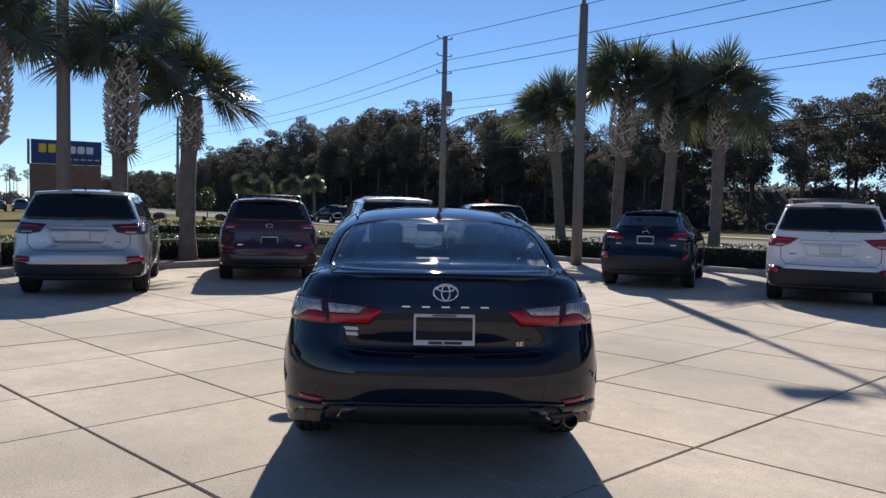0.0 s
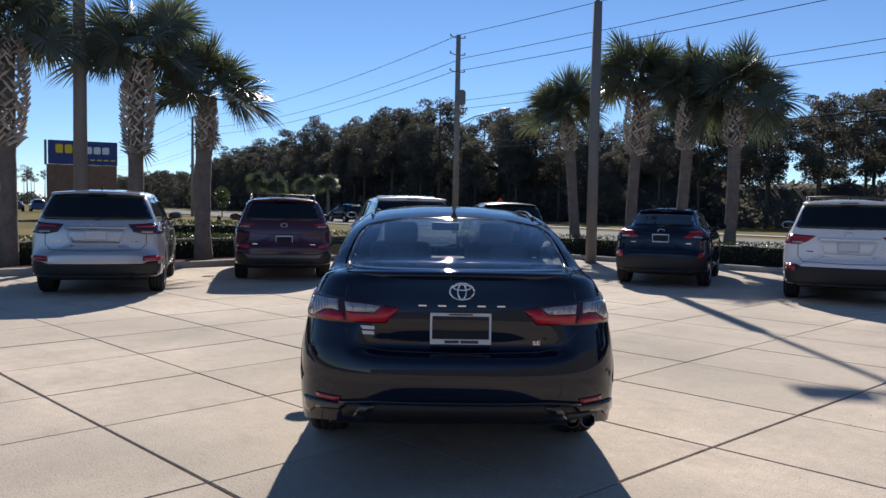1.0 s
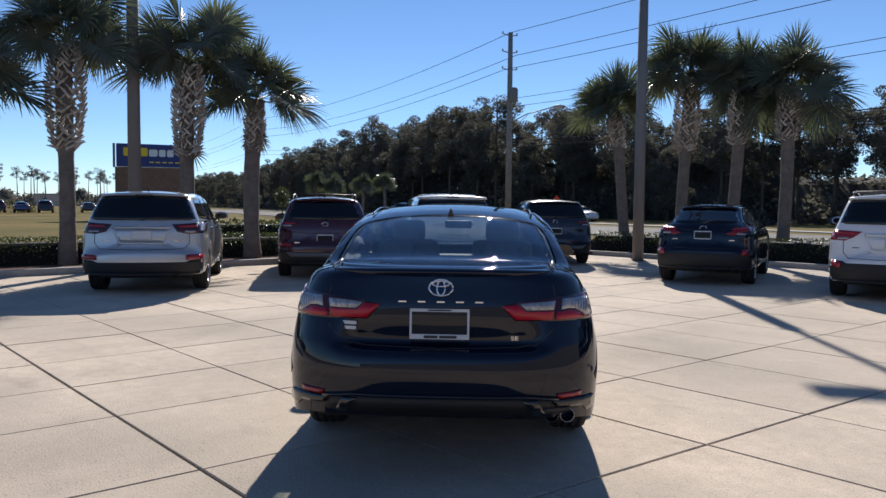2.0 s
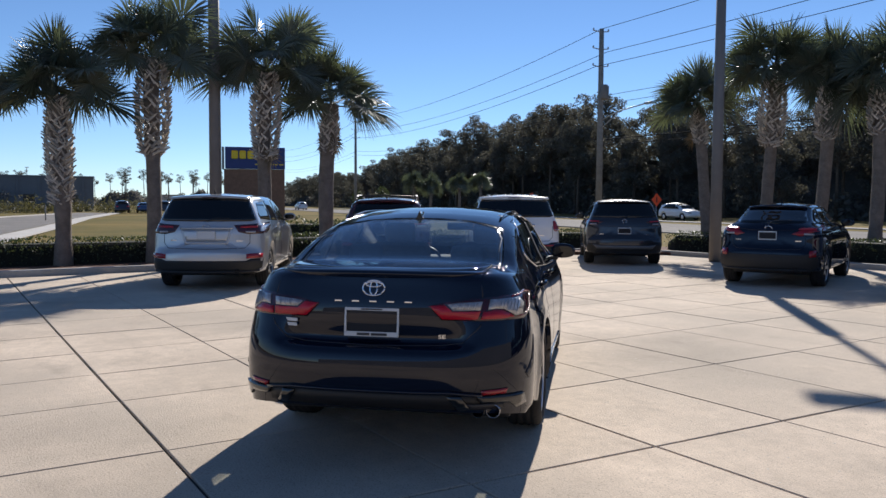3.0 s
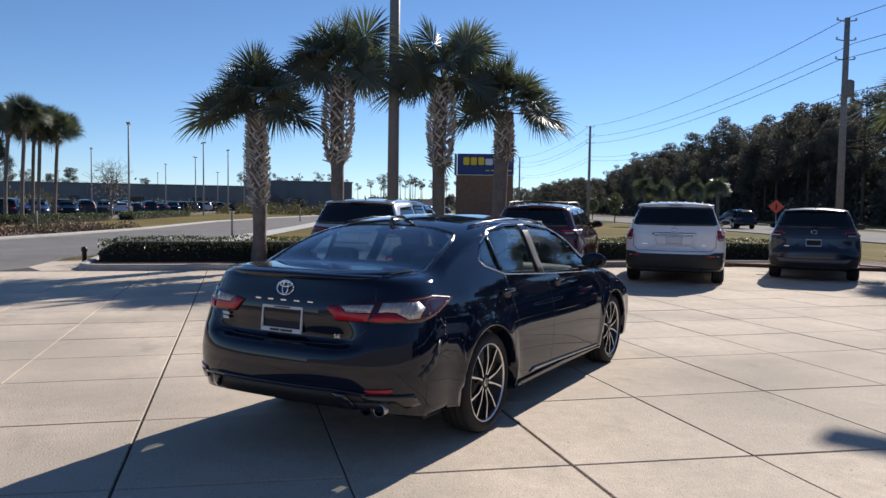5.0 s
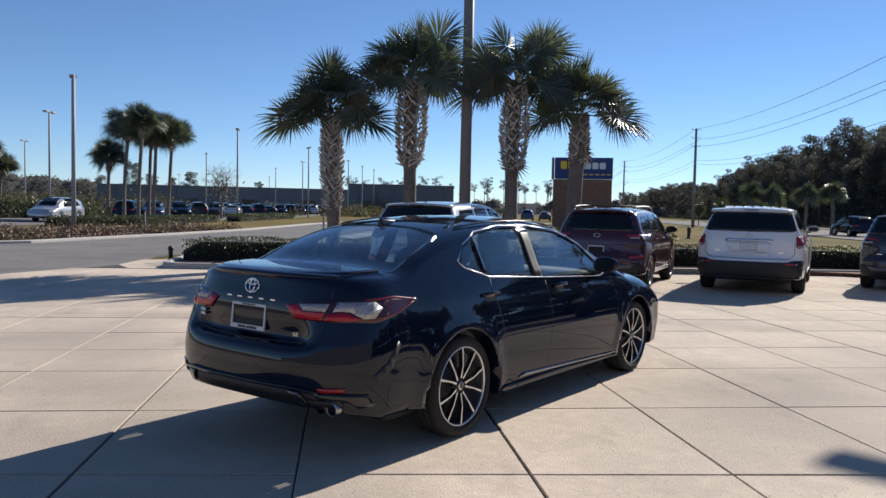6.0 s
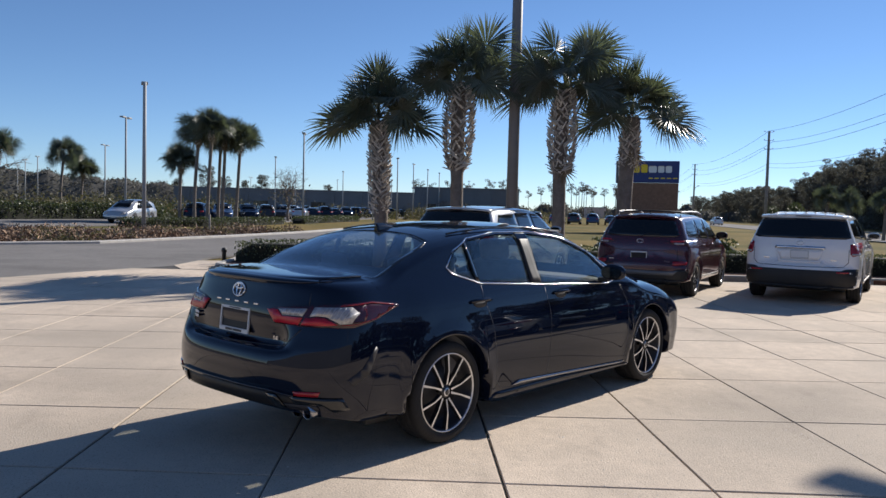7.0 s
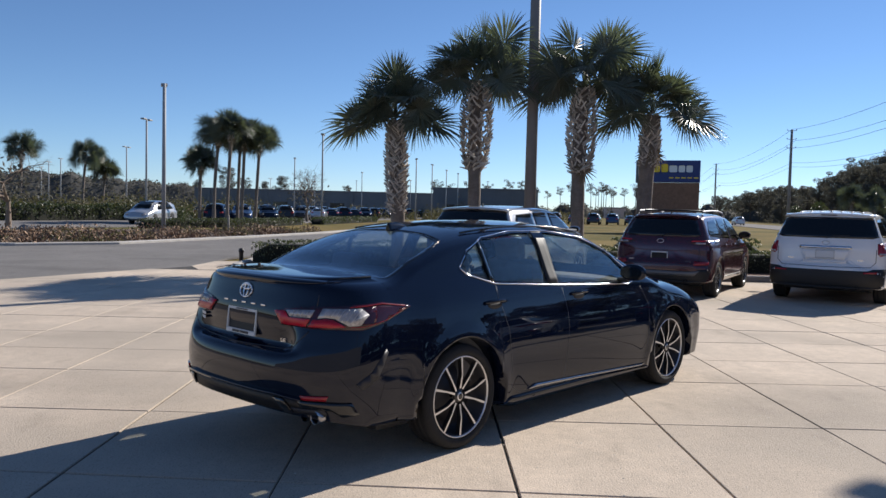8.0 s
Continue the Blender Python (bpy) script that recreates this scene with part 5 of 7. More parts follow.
        for nm, poly in (("quarter_window", [(s_r, b + 0.12), (s_r + 0.06, b + 0.06), (0.40, b + 0.02), (0.44, zt - 0.01), (s_r + 0.22, zt - 0.04)]),
                         ("rear_door_window", [(0.47, b + 0.02), (wb * 0.44, b), (wb * 0.445, zt + 0.01), (0.51, zt)]),
                         ("front_door_window", [(wb * 0.475, b), (wb * 0.83, b - 0.015), (wb * 0.85, b + 0.04), (wb * 0.72, zt - 0.12), (wb * 0.62, zt - 0.01), (wb * 0.475, zt + 0.01)])):
            part(nm, sh.drape(poly, view, 0.004, 0.01, 0.08), M["privacy"], car)
        bm = sh.bead([(0.44, b), (0.48, 0.62), (R + 0.15, 0.36), (wb - R - 0.12, 0.36), (wb - R + 0.02, 0.7), (wb * 0.86, b)], view, 0.004, -0.001, 0.1)
        sh.bead([(wb * 0.46, 0.38), (wb * 0.46, b)], view, 0.004, -0.001, 0.1, bm=bm)
        part("door_seam", bm, M["ink"], car)
        for hs in (0.52, wb * 0.52):
            bm = bmesh.new()
            q = sh.place([(hs - 0.10, belt - 0.085), (hs - 0.05, belt - 0.085), (hs + 0.08, belt - 0.085), (hs + 0.12, belt - 0.085)], view, 0.026)
            q[0], q[-1] = sh.place([(hs - 0.1, belt - 0.085), (hs + 0.12, belt - 0.085)], view, 0.003)
            add_tube(bm, q, 0.013, 8)
            part("door_handle", bm, paint, car)
        if lower:
            part("sill_cladding", sh.drape([(R + 0.09, 0.25), (wb - R - 0.09, 0.25), (wb - R - 0.12, 0.37), (R + 0.12, 0.37)], view, 0.012, 0.03, 0.12), M["plastic"], car)
        if rails:
            bm = bmesh.new()
            rs = [(side * half * 0.66, y, float(sh.top(y)) + d) for y, d in ((-ro + 0.42 + slope, -0.035), (-ro + 0.5 + slope, 0.03), (wb * 0.2, 0.035), (wb * 0.45, 0.035), (wb * 0.58, 0.02), (wb * 0.63, -0.04))]
            add_tube(bm, rs, 0.017, 8)
            part("roof_rail", bm, M["galv"], car, "silver roof rail")
        put_mirror(car, sh, wb * 0.80, belt + 0.03, side, paint, None, 1.1)
        bm = bmesh.new()
        add_lathe(bm, [(0.03, -ro + 0.10), (0.032, -ro + 0.02), (0.036, -ro + 0.02), (0.036, -ro + 0.10)], "y", 18, (side * half * 0.55, 0, 0.33), True)
        if side > 0 or twin:
            part("exhaust_tip", bm, M["gloss_black"], car)
        else:
            bm.free()
    if rails:
        for y in (0.15, wb * 0.42):
            bm = bmesh.new()
            add_tube(bm, [(-half * 0.66, y, float(sh.top(y)) + 0.03), (0, y, float(sh.top(y)) + 0.045), (half * 0.66, y, float(sh.top(y)) + 0.03)], 0.014, 8)
            part("roof_crossbar", bm, M["plastic"], car)
    if ribs:
        for k in range(7):
            x = half * 0.52 * (k - 3) / 3
            bm = bmesh.new()
            add_tube(bm, [(x, y, float(sh.top(y)) - 0.006 - 0.012 * abs(k - 3) / 3) for y in np.linspace(-ro + 0.35 + slope, wb * 0.55, 10)], 0.017, 8)
            part("roof_rib", bm, paint, car)
    hb = half * 0.97
    z0, z1 = bumper[0] - 0.065, bumper[1]
    part("bumper_cover", sh.drape([(-hb, z1 + 0.04), (-hb * 0.8, z1 + 0.03), (-hb * 0.72, z1), (hb * 0.72, z1), (hb * 0.8, z1 + 0.03), (hb, z1 + 0.04), (hb * 0.97, z0 + 0.06), (hb * 0.8, z0), (-hb * 0.8, z0), (-hb * 0.97, z0 + 0.06)], "rear", 0.006, 0.03), M["plastic"], car, "black lower bumper cover")
    part("bumper_lip", sh.bead([(-hb * 0.93, 0.345), (-hb * 0.75, 0.325), (0, 0.318), (hb * 0.75, 0.325), (hb * 0.93, 0.345)], "rear", 0.026, 0.002, 0.1), M["plastic"], car)
    if silver_skid:
        part("skid_plate", sh.drape([(-hb * 0.82, z1 + 0.010), (-hb * 0.72, z1 - 0.085), (hb * 0.72, z1 - 0.085), (hb * 0.82, z1 + 0.010), (hb * 0.60, z1 - 0.012), (-hb * 0.60, z1 - 0.012)], "rear", 0.014, 0.02), M["skid"], car, "silver bumper trim")
    sm = seam or (half * 0.80, 0.66)
    part("tailgate_seam", sh.bead([(-sm[0], belt - 0.12), (-sm[0], sm[1] + 0.1), (-sm[0] + 0.08, sm[1] + 0.015), (0, sm[1]), (sm[0] - 0.08, sm[1] + 0.015), (sm[0], sm[1] + 0.1), (sm[0], belt - 0.12)], "rear", 0.0055, 0.0), M["ink"], car)
    pz = plate_z or 0.9
    py = float(sh.rear(np.array([0.0]), np.array([pz]))[0])
    bm = bmesh.new()
    add_box(bm, 0, py - 0.006, pz, 0.31, 0.014, 0.155, bev=0.004)
    pl = part("licence_plate", bm, M[plate_mat], car, "plate in a pale frame")
    bm = bmesh.new()
    add_box(bm, 0, py - 0.0145, pz + (0.0 if plate_mat == "frame_white" else 0.005), 0.285, 0.004, 0.115, bev=0.001)
    part("plate_face", bm, M["plate"] if plate_mat == "frame_white" else M["frame_white"], pl)
    if plate_mat == "galv":
        part("plate_recess", sh.drape(ring_of([(-0.43, pz + 0.115), (-0.335, pz - 0.115), (0.335, pz - 0.115), (0.43, pz + 0.115)], 0.012, 0.030), "rear", 0.010, 0.012), paint, car, "raised edge round the plate recess")
        part("recess_face", sh.drape([(-0.40, pz + 0.10), (-0.32, pz - 0.10), (0.32, pz - 0.10), (0.40, pz + 0.10)], "rear", 0.002, 0.006), paint, car)
    else:
        part("tailgate_crease", sh.bead([(-half * 0.72, pz + 0.13), (-0.30, pz + 0.10), (0.30, pz + 0.10), (half * 0.72, pz + 0.13)], "rear", 0.007, 0.0), paint, car)
    ez = g0 - 0.085
    ey = float(sh.rear(np.array([0.0]), np.array([ez]))[0])
    bm = bmesh.new()
    e = ellipse(0, ez, 0.06, 0.036, 18)
    add_tube(bm, [(x, ey - 0.008, z) for x, z in e + e[:1]], 0.006, 6)
    part("emblem", bm, M["chrome"], car, "chrome oval emblem")
    if handle_bar:
        part("tailgate_bar", sh.drape([(-0.42, ez - 0.10), (0.42, ez - 0.10), (0.41, ez - 0.055), (-0.41, ez - 0.055)], "rear", 0.016, 0.02), M["chrome"], car, "chrome tailgate bar")
    for k, dz in ((-0.52, -0.02), (0.52, -0.03)):
        q = sh.place([(half * k * 1.1, pz - 0.06 + dz)], "rear", 0.002)[0]
        bm = bmesh.new()
        add_box(bm, 0, 0, 0, 0.10, 0.006, 0.016, bev=0.001)
        b = part("badge_bar", bm, M["chrome"], car)
        b.matrix_basis = pose(q[0], q[1], q[2], 0, 0, math.copysign(9, k))
    bm = bmesh.new()
    add_box(bm, 0, wb * 0.45, 0.27, half * 1.5, wb + ro * 0.6, 0.10, bev=0.03)
    part("underbody", bm, M["plastic"], car)
    bm = bmesh.new()
    add_tube(bm, [(-half * 0.7, 0, R), (half * 0.7, 0, R)], 0.05, 10)
    add_box(bm, half * 0.42, -ro + 0.45, 0.33, 0.34, 0.42, 0.15, bev=0.05)
    part("rear_axle", bm, M["plastic"], car)
    bm = bmesh.new()
    y = -ro + 0.55 + slope
    z = float(sh.top(y)) - 0.01
    add_tube(bm, [(0, y, z), (0, y - 0.02, z + 0.02), (0, y - 0.06, z + 0.07)], (0.022, 0.014, 0.006), 8)
    part("roof_aerial", bm, M["plastic"], car)
    put_wheels(car, sh, half * 0.985, wheel_meshes(R, 0.235, R * 0.69, rim, twin, M["rim_face"], M["rim_dark"]), 0.235)
    return car


build_suv("suv", "silver mid-size family estate with red tail lamps and black bumper", pose(-12.60, 5.02, 0, 0, 0, 61), M["paint_silver"], 0.935, 1.64, 2.78, 1.03, 0.93, 1.10, (1.155, 1.535), (0.78, 0.64),
          [(0.44, 1.095), (0.70, 1.11), (0.90, 1.135), (0.93, 1.06), (0.91, 0.955), (0.68, 0.945), (0.52, 0.98)], (0.385, 0.51), 0.36, refl=(0.77, 0.585, 0.115, 0.04), plate_z=0.925, plate_mat="galv", lamp_mat="lamp_dark", seam=(0.70, 0.70))
build_suv("suv", "maroon compact crossover with roof rails and framed plate", pose(-13.02, 8.67, 0, 0, 0, 58), M["paint_maroon"], 0.92, 1.60, 2.67, 0.93, 0.88, 1.06, (1.14, 1.47), (0.70, 0.58),
          [(0.46, 1.055), (0.70, 1.075), (0.88, 1.085), (0.91, 1.02), (0.86, 0.985), (0.60, 1.01)], (0.385, 0.52), 0.345, rails=True, refl=(0.74, 0.66, 0.11, 0.035), plate_z=0.78, seam=(0.70, 0.62), silver_skid=True, twin=True, lamp_mat="lamp_dark")
build_suv("suv", "white full-size estate with ribbed roof and chrome tailgate bar", pose(-12.58, 11.60, 0, 0, 0, 56), M["paint_white"], 0.985, 1.69, 3.02, 1.10, 0.93, 1.13, (1.19, 1.56), (0.82, 0.72),
          [(0.81, 1.11), (0.90, 1.13), (0.97, 1.12), (0.985, 1.01), (0.96, 0.92), (0.86, 0.89), (0.82, 0.93)], (0.385, 0.63), 0.385, plate_z=0.90, seam=(0.80, 0.68), plate_mat="galv", handle_bar=True, lamp_mat="lamp_mid", refl=(0.72, 0.60, 0.10, 0.015), ribs=True)
build_suv("suv", "dark grey crossover with silver lower bumper trim and dual exhausts", pose(-12.79, 15.27, 0, 0, 0, 48.5), M["paint_grey"], 0.93, 1.615, 2.80, 0.99, 0.93, 1.06, (1.16, 1.51), (0.76, 0.62),
          [(0.50, 1.06), (0.72, 1.10), (0.89, 1.10), (0.92, 1.02), (0.80, 0.96), (0.62, 1.0)], (0.385, 0.50), 0.365, plate_z=0.84, seam=(0.72, 0.60), silver_skid=True, twin=True, lamp_mat="lamp_dark")
build_suv("hatchback", "black compact crossover hatchback with sloping tailgate", pose(-7.68, 14.05, 0, 0, 0, 22), M["paint_black"], 0.89, 1.53, 2.64, 0.84, 0.90, 1.04, (1.15, 1.41), (0.60, 0.50),
          [(0.40, 0.965), (0.58, 1.05), (0.78, 1.12), (0.885, 1.11), (0.89, 1.03), (0.74, 1.0), (0.54, 0.925)], (0.385, 0.60), 0.345, slope=0.72, plate_z=0.93, seam=(0.62, 0.68), refl=(0.74, 0.62, 0.05, 0.06), up=0.86, lamp_mat="lamp_mid")
build_suv("suv", "white three-row estate with roof rails and red tail lamps", pose(-4.33, 14.05, 0, 0, 0, 18.5), M["paint_white"], 0.95, 1.705, 2.79, 1.10, 0.95, 1.13, (1.20, 1.59), (0.78, 0.66),
          [(0.46, 1.09), (0.74, 1.105), (0.92, 1.13), (0.945, 1.07), (0.93, 0.955), (0.70, 0.945), (0.58, 1.0)], (0.385, 0.60), 0.37, rails=True, plate_z=0.92, seam=(0.72, 0.66), plate_mat="galv", refl=(0.80, 0.58, 0.06, 0.05), lamp_mat="lamp_mid")


# ---- planting beds round the lot ----
hedge("low clipped dark-green hedge behind the kerb", [(-17.9, -0.55), (-17.95, 4), (-18.1, 9), (-18.25, 13), (-18.3, 16.0), (-17.9, 17.5), (-17.2, 18.7)], 1.0, 0.62, 1, 600)
hedge("low clipped dark-green hedge behind the kerb", [(-15.2, 20.0), (-11, 20.15), (-6.5, 20.3), (0, 20.3), (6, 20.3)], 0.95, 0.62, 2, 420)
hedge("low clipped hedge further back on the lawn", [(-25.0, 15.5), (-27.5, 11.0)], 1.2, 0.9, 3, 300, -0.06, 0.05, 0.1)

palm("stout cabbage palm with full crown and boot-clad trunk", -17.45, 3.12, 3.64, 1.35, 11, (0.30, -0.10), 1.0, 24, boot_r=0.30, skirt=(252, 62))
palm("tall cabbage palm with dense boots and wide crown", -17.45, 5.0, 4.67, 2.50, 12, (0.0, 0.05), 1.0, 25, boot_r=0.44, skirt=(262, 80))
palm("tall cabbage palm with dense boots and ragged crown", -17.3, 7.6, 4.55, 2.45, 13, (0.1, 0.05), 0.98, 23, boot_r=0.40, dead=1, skirt=(248,))
palm("dark-trunked cabbage palm with shaggy boots", -17.4, 9.3, 3.94, 2.65, 14, (0.05, 0.10), 0.95, 21, r0=0.20, dead=5, skirt=(60, 85, 245))
palm("slender cabbage palm behind the hedge", -14.66, 21.0, 4.45, 3.3, 15, (-0.55, 0.0), 0.95, 24, dead=2, skirt=(190, 300))
palm("tall cabbage palm with hanging leaves and thick boots", -12.62, 21.0, 5.20, 3.1, 16, (0.12, 0.0), 1.0, 27, dead=2, boot_r=0.42, skirt=(170, 260, 350))
palm("cabbage palm crowded among its neighbours", -11.05, 21.1, 4.80, 3.2, 17, (0.18, 0.0), 0.95, 27, dead=2, boot_r=0.36, full=True)
palm("cabbage palm with thick trunk and drooping crown", -9.52, 21.0, 4.55, 3.2, 18, (0.10, 0.0), 1.0, 30, dead=2, boot_r=0.36, full=True, skirt=(0, 330))


# ---- lamp posts, utility poles, wires ----
def lamp_post(label, x, y, h, r, heads, mt, seed=0, tenon=0.0, z0=0.0, yaw=0, group="lamp posts"):
    ob = thing("lamp_post", label, "lamp post", pose(x, y, z0, 0, 0, yaw), group)
    bm = bmesh.new()
    add_tube(bm, [(0, 0, -0.1), (0, 0, h * 0.5), (0, 0, h)], (r * 1.12, r, r * 0.9), 14)
    part("shaft", bm, M[mt], ob)
    if tenon:
        bm = bmesh.new()
        add_tube(bm, [(0, 0, h), (0, 0, h + tenon)], r * 0.42, 10)
        part("tenon", bm, M[mt], ob)
    for k in range(heads):
        a = math.pi * k
        bm = bmesh.new()
        c = math.cos(a)
        add_tube(bm, [(0, 0, h + tenon - 0.06), (c * r * 3, 0, h + tenon - 0.03)], r * 0.35, 8)
        arm = part("arm", bm, M[mt], ob)
        bm = bmesh.new()
        add_box(bm, c * (r * 3 + 0.28), 0, h + tenon, 0.58, 0.34, 0.13, bev=0.03)
        part("head", bm, M[mt], arm)
    return ob


lamp_post("tall bronze-grey lamp post behind the silver car", -17.35, 6.42, 8.7, 0.135, 2, "steel_pole", z0=0.05)
lamp_post("tall bronze-grey lamp post at the lot edge", -11.92, 17.80, 7.0, 0.135, 2, "steel_pole", tenon=2.0, yaw=217)


def utility_pole(x, y, h, arms=3, lamp=True, box=True):
    ob = thing("utility_pole", "weathered wooden power pole with insulators", "utility pole", pose(x, y, -0.1, 0, 0, -12), "power poles along the highway")
    bm = bmesh.new()
    add_tube(bm, [(0, 0, 0), (0, 0, h / 2), (0, 0, h)], (0.19, 0.165, 0.13), 12)
    part("pole", bm, M["wood_pole"], ob)
    for k in range(arms):
        z = h - 0.15 - 0.95 * k
        bm = bmesh.new()
        add_tube(bm, [(-0.1, 0, z), (-0.1, -0.45, z + 0.06)], 0.03, 6)
        add_tube(bm, [(-0.1, 0.0, z), (-0.1, 0.5, z + 0.06)], 0.03, 6)
        for s in (-0.45, 0.5):
            add_lathe(bm, [(0.02, 0), (0.06, 0.03), (0.03, 0.06), (0.06, 0.09), (0.02, 0.14)], "z", 8, (-0.1, s, z + 0.05))
        part("insulator_bracket", bm, M["galv"], ob)
    if box:
        bm = bmesh.new()
        add_lathe(bm, [(0.01, 0), (0.2, 0.0), (0.22, 0.08), (0.22, 0.7), (0.15, 0.8), (0.01, 0.82)], "z", 14, (0.42, 0, h - 3.9))
        part("transformer", bm, M["steel_pole"], ob)
    if lamp:
        bm = bmesh.new()
        add_tube(bm, [(0.1, 0, h - 5.0), (1.6, 0.1, h - 4.65), (3.9, 0.2, h - 4.50)], 0.035, 8)
        add_tube(bm, [(0.1, 0, h - 5.45), (1.6, 0.1, h - 4.72)], 0.022, 6)
        add_box(bm, 4.15, 0.2, h - 4.50, 0.6, 0.22, 0.12, bev=0.04)
        part("street_light_arm", bm, M["galv"], ob)
    return ob


POLES = [(24.2, 25.1, 12.2), (-30.4, 31.75, 11.2), (-84.1, 43.7, 11.5), (-151.0, 59.8, 12.1), (-230.0, 79.0, 12.0)]
for i, (x, y, h) in enumerate(POLES):
    utility_pole(x, y, h, lamp=i in (1, 3), box=i == 1)
for i, (p, q) in enumerate(zip(POLES, POLES[1:])):
    for dz, off, r in ((0.05, 0.0, 0.016), (1.25, 0.45, 0.016), (2.15, -0.45, 0.016), (3.7, 0.1, 0.013), (4.15, 0.1, 0.013)) + (((6.1, 0.1, 0.022), (6.4, 0.1, 0.018)) if i == 0 else ()):
        c = bmesh.new()
        pts = []
        for k in np.linspace(0, 1, 17):
            z = p[2] + (q[2] - p[2]) * k - dz - 0.05 - 4 * (0.5 if i == 0 else 0.95) * k * (1 - k)
            pts.append((p[0] + (q[0] - p[0]) * k, p[1] + (q[1] - p[1]) * k + off, z))
        add_tube(c, pts, r, 5)
        tagged(part("power_line", c, M["wire"]), "thin dark overhead cable sagging between poles", "cable", "overhead cables")

# ---- pylon sign ----
SIGN = pose(-66.7, 24.85, -0.08, 0, 0, 70.5) @ Matrix.Diagonal((0.722, 0.722, 0.765, 1))
sign = thing("pylon_sign", "brick pylon sign with a blue lit-type top panel", "sign", SIGN)
bm = bmesh.new()
add_box(bm, 0, 0, 2.95, 7.3, 1.2, 5.9, bev=0.03)
part("brick_base", bm, M["brick"], sign)
bm = bmesh.new()
add_box(bm, 0.1, -0.1, 7.2, 7.2, 1.2, 2.5, bev=0.04)
panel = part("blue_panel", bm, M["sign_blue"], sign, "deep blue sign panel")
bm = bmesh.new()
add_box(bm, -3.75, 0, 7.15, 0.25, 1.3, 2.6, bev=0.03)
part("end_cap", bm, M["wall_grey"], sign)
for k in range(3):
    bm = bmesh.new()
    add_box(bm, -2.35 + 0.95 * k, -0.73, 7.55, 0.78, 0.06, 0.95, bev=0.15)
    part("letter_block", bm, M["sign_yellow"], panel, "yellow letter block")
for k, w in ((0.55, 0.95), (1.55, 0.75), (2.45, 0.75)):
    bm = bmesh.new()
    add_box(bm, k, -0.73, 7.47, w, 0.06, 0.78, bev=0.15)
    part("letter_block", bm, M["sign_white"], panel, "white letter block")
for k in range(5):
    bm = bmesh.new()
    add_box(bm, 0.35 + 0.72 * k, -0.73, 6.45, 0.5, 0.05, 0.12)
    part("tagline_bar", bm, M["sign_yellow"], panel)


# ---- trees ----
def tree_meshes(seed, h, kind):
    rng = np.random.default_rng(seed)
    bm = bmesh.new()
    bend = rng.normal(0, 0.25, 2)
    path = [(bend[0] * k * k, bend[1] * k * k, h * 0.93 * k) for k in np.linspace(0, 1, 7)]
    add_tube(bm, path, [0.22 * (1 - 0.8 * k) + 0.02 for k in np.linspace(0, 1, 7)], 7)
    blobs = []
    n, lo = {"pine": (36, 0.42), "slim": (11, 0.74), "oak": (34, 0.12)}[kind]
    for i in range(n):
        k = lo + (0.98 - lo) * (i + rng.uniform(0, 1)) / n
        a = rng.uniform(0, 2 * math.pi)
        if kind == "slim":
            spread = h * rng.uniform(0.03, 0.13)
        elif kind == "pine":
            spread = h * (0.04 + 0.17 * math.sin(math.pi * min(1, (1 - k) / (1 - lo) * 0.8 + 0.12))) * rng.uniform(0.4, 1.15)
        else:
            spread = h * 0.24 * math.sin(math.pi * (0.12 + 0.8 * (k - lo) / (1 - lo))) * rng.uniform(0.4, 1.1)
        c = (bend[0] * k * k + spread * math.cos(a), bend[1] * k * k + spread * math.sin(a), h * k)
        z0 = max(h * 0.2, c[2] - spread * 0.6)
        kk = z0 / h
        add_tube(bm, [(bend[0] * kk * kk, bend[1] * kk * kk, z0), ((c[0]) * 0.55, (c[1]) * 0.55, (z0 + c[2]) / 2), c], (0.07, 0.045, 0.02), 4, cap=False)
        blobs.append((c, h * (rng.uniform(0.09, 0.14) if kind == "oak" else rng.uniform(0.045, 0.085) if kind == "slim" else rng.uniform(0.055, 0.095))))
    trunk = mesh_of(bm, "trunk", M["bark"])
    pts = []
    for c, r in blobs:
        m = {"pine": 210, "slim": 70, "oak": 190}[kind]
        d = rng.normal(size=(m, 3))
        d /= np.linalg.norm(d, axis=1, keepdims=True)
        d *= (rng.uniform(0.25, 1, (m, 1)) ** 0.5) * r
        d[:, 2] *= 0.62
        pts.append(np.array(c) + d)
    v, f = leaf_cloud(np.concatenate(pts), 0.16 if kind == "pine" else 0.17, rng, 0.2, 0.42)
    crown = grid_mesh("crown", v, f, M["pine"])
    return trunk, crown


SLIM = [("slim", *tree_meshes(80 + k, 14.5, "slim")) for k in range(4)]
KINDS = [("pine", *tree_meshes(40 + k, 14 + 1.2 * (k % 3), "pine")) for k in range(5)] + [("broadleaf", *tree_meshes(60 + k, 9.5 + k, "oak")) for k in range(4)]


def tree(kind, x, y, rz, k, label, group):
    ob = thing("tree", label, "tree", pose(x, y, -0.1, 0, 0, rz) @ Matrix.Scale(k, 4), group)
    part("trunk", kind[1], None, ob)
    part("crown", kind[2], None, ob)
    return ob


rng = np.random.default_rng(5)
EDGE = [(75, 62), (30, 70), (-15, 76), (-45, 76), (-75, 76), (-115, 84), (-160, 95), (-235, 113), (-330, 138), (-450, 168)]
seg = [math.hypot(q[0] - p[0], q[1] - p[1]) for p, q in zip(EDGE, EDGE[1:])]


def on_edge(c, back):
    for p, q, l in zip(EDGE, EDGE[1:], seg):
        if c <= l:
            d = ((q[0] - p[0]) / l, (q[1] - p[1]) / l)
            return p[0] + d[0] * c + d[1] * back, p[1] + d[1] * c - d[0] * back
        c -= l
    return EDGE[-1]


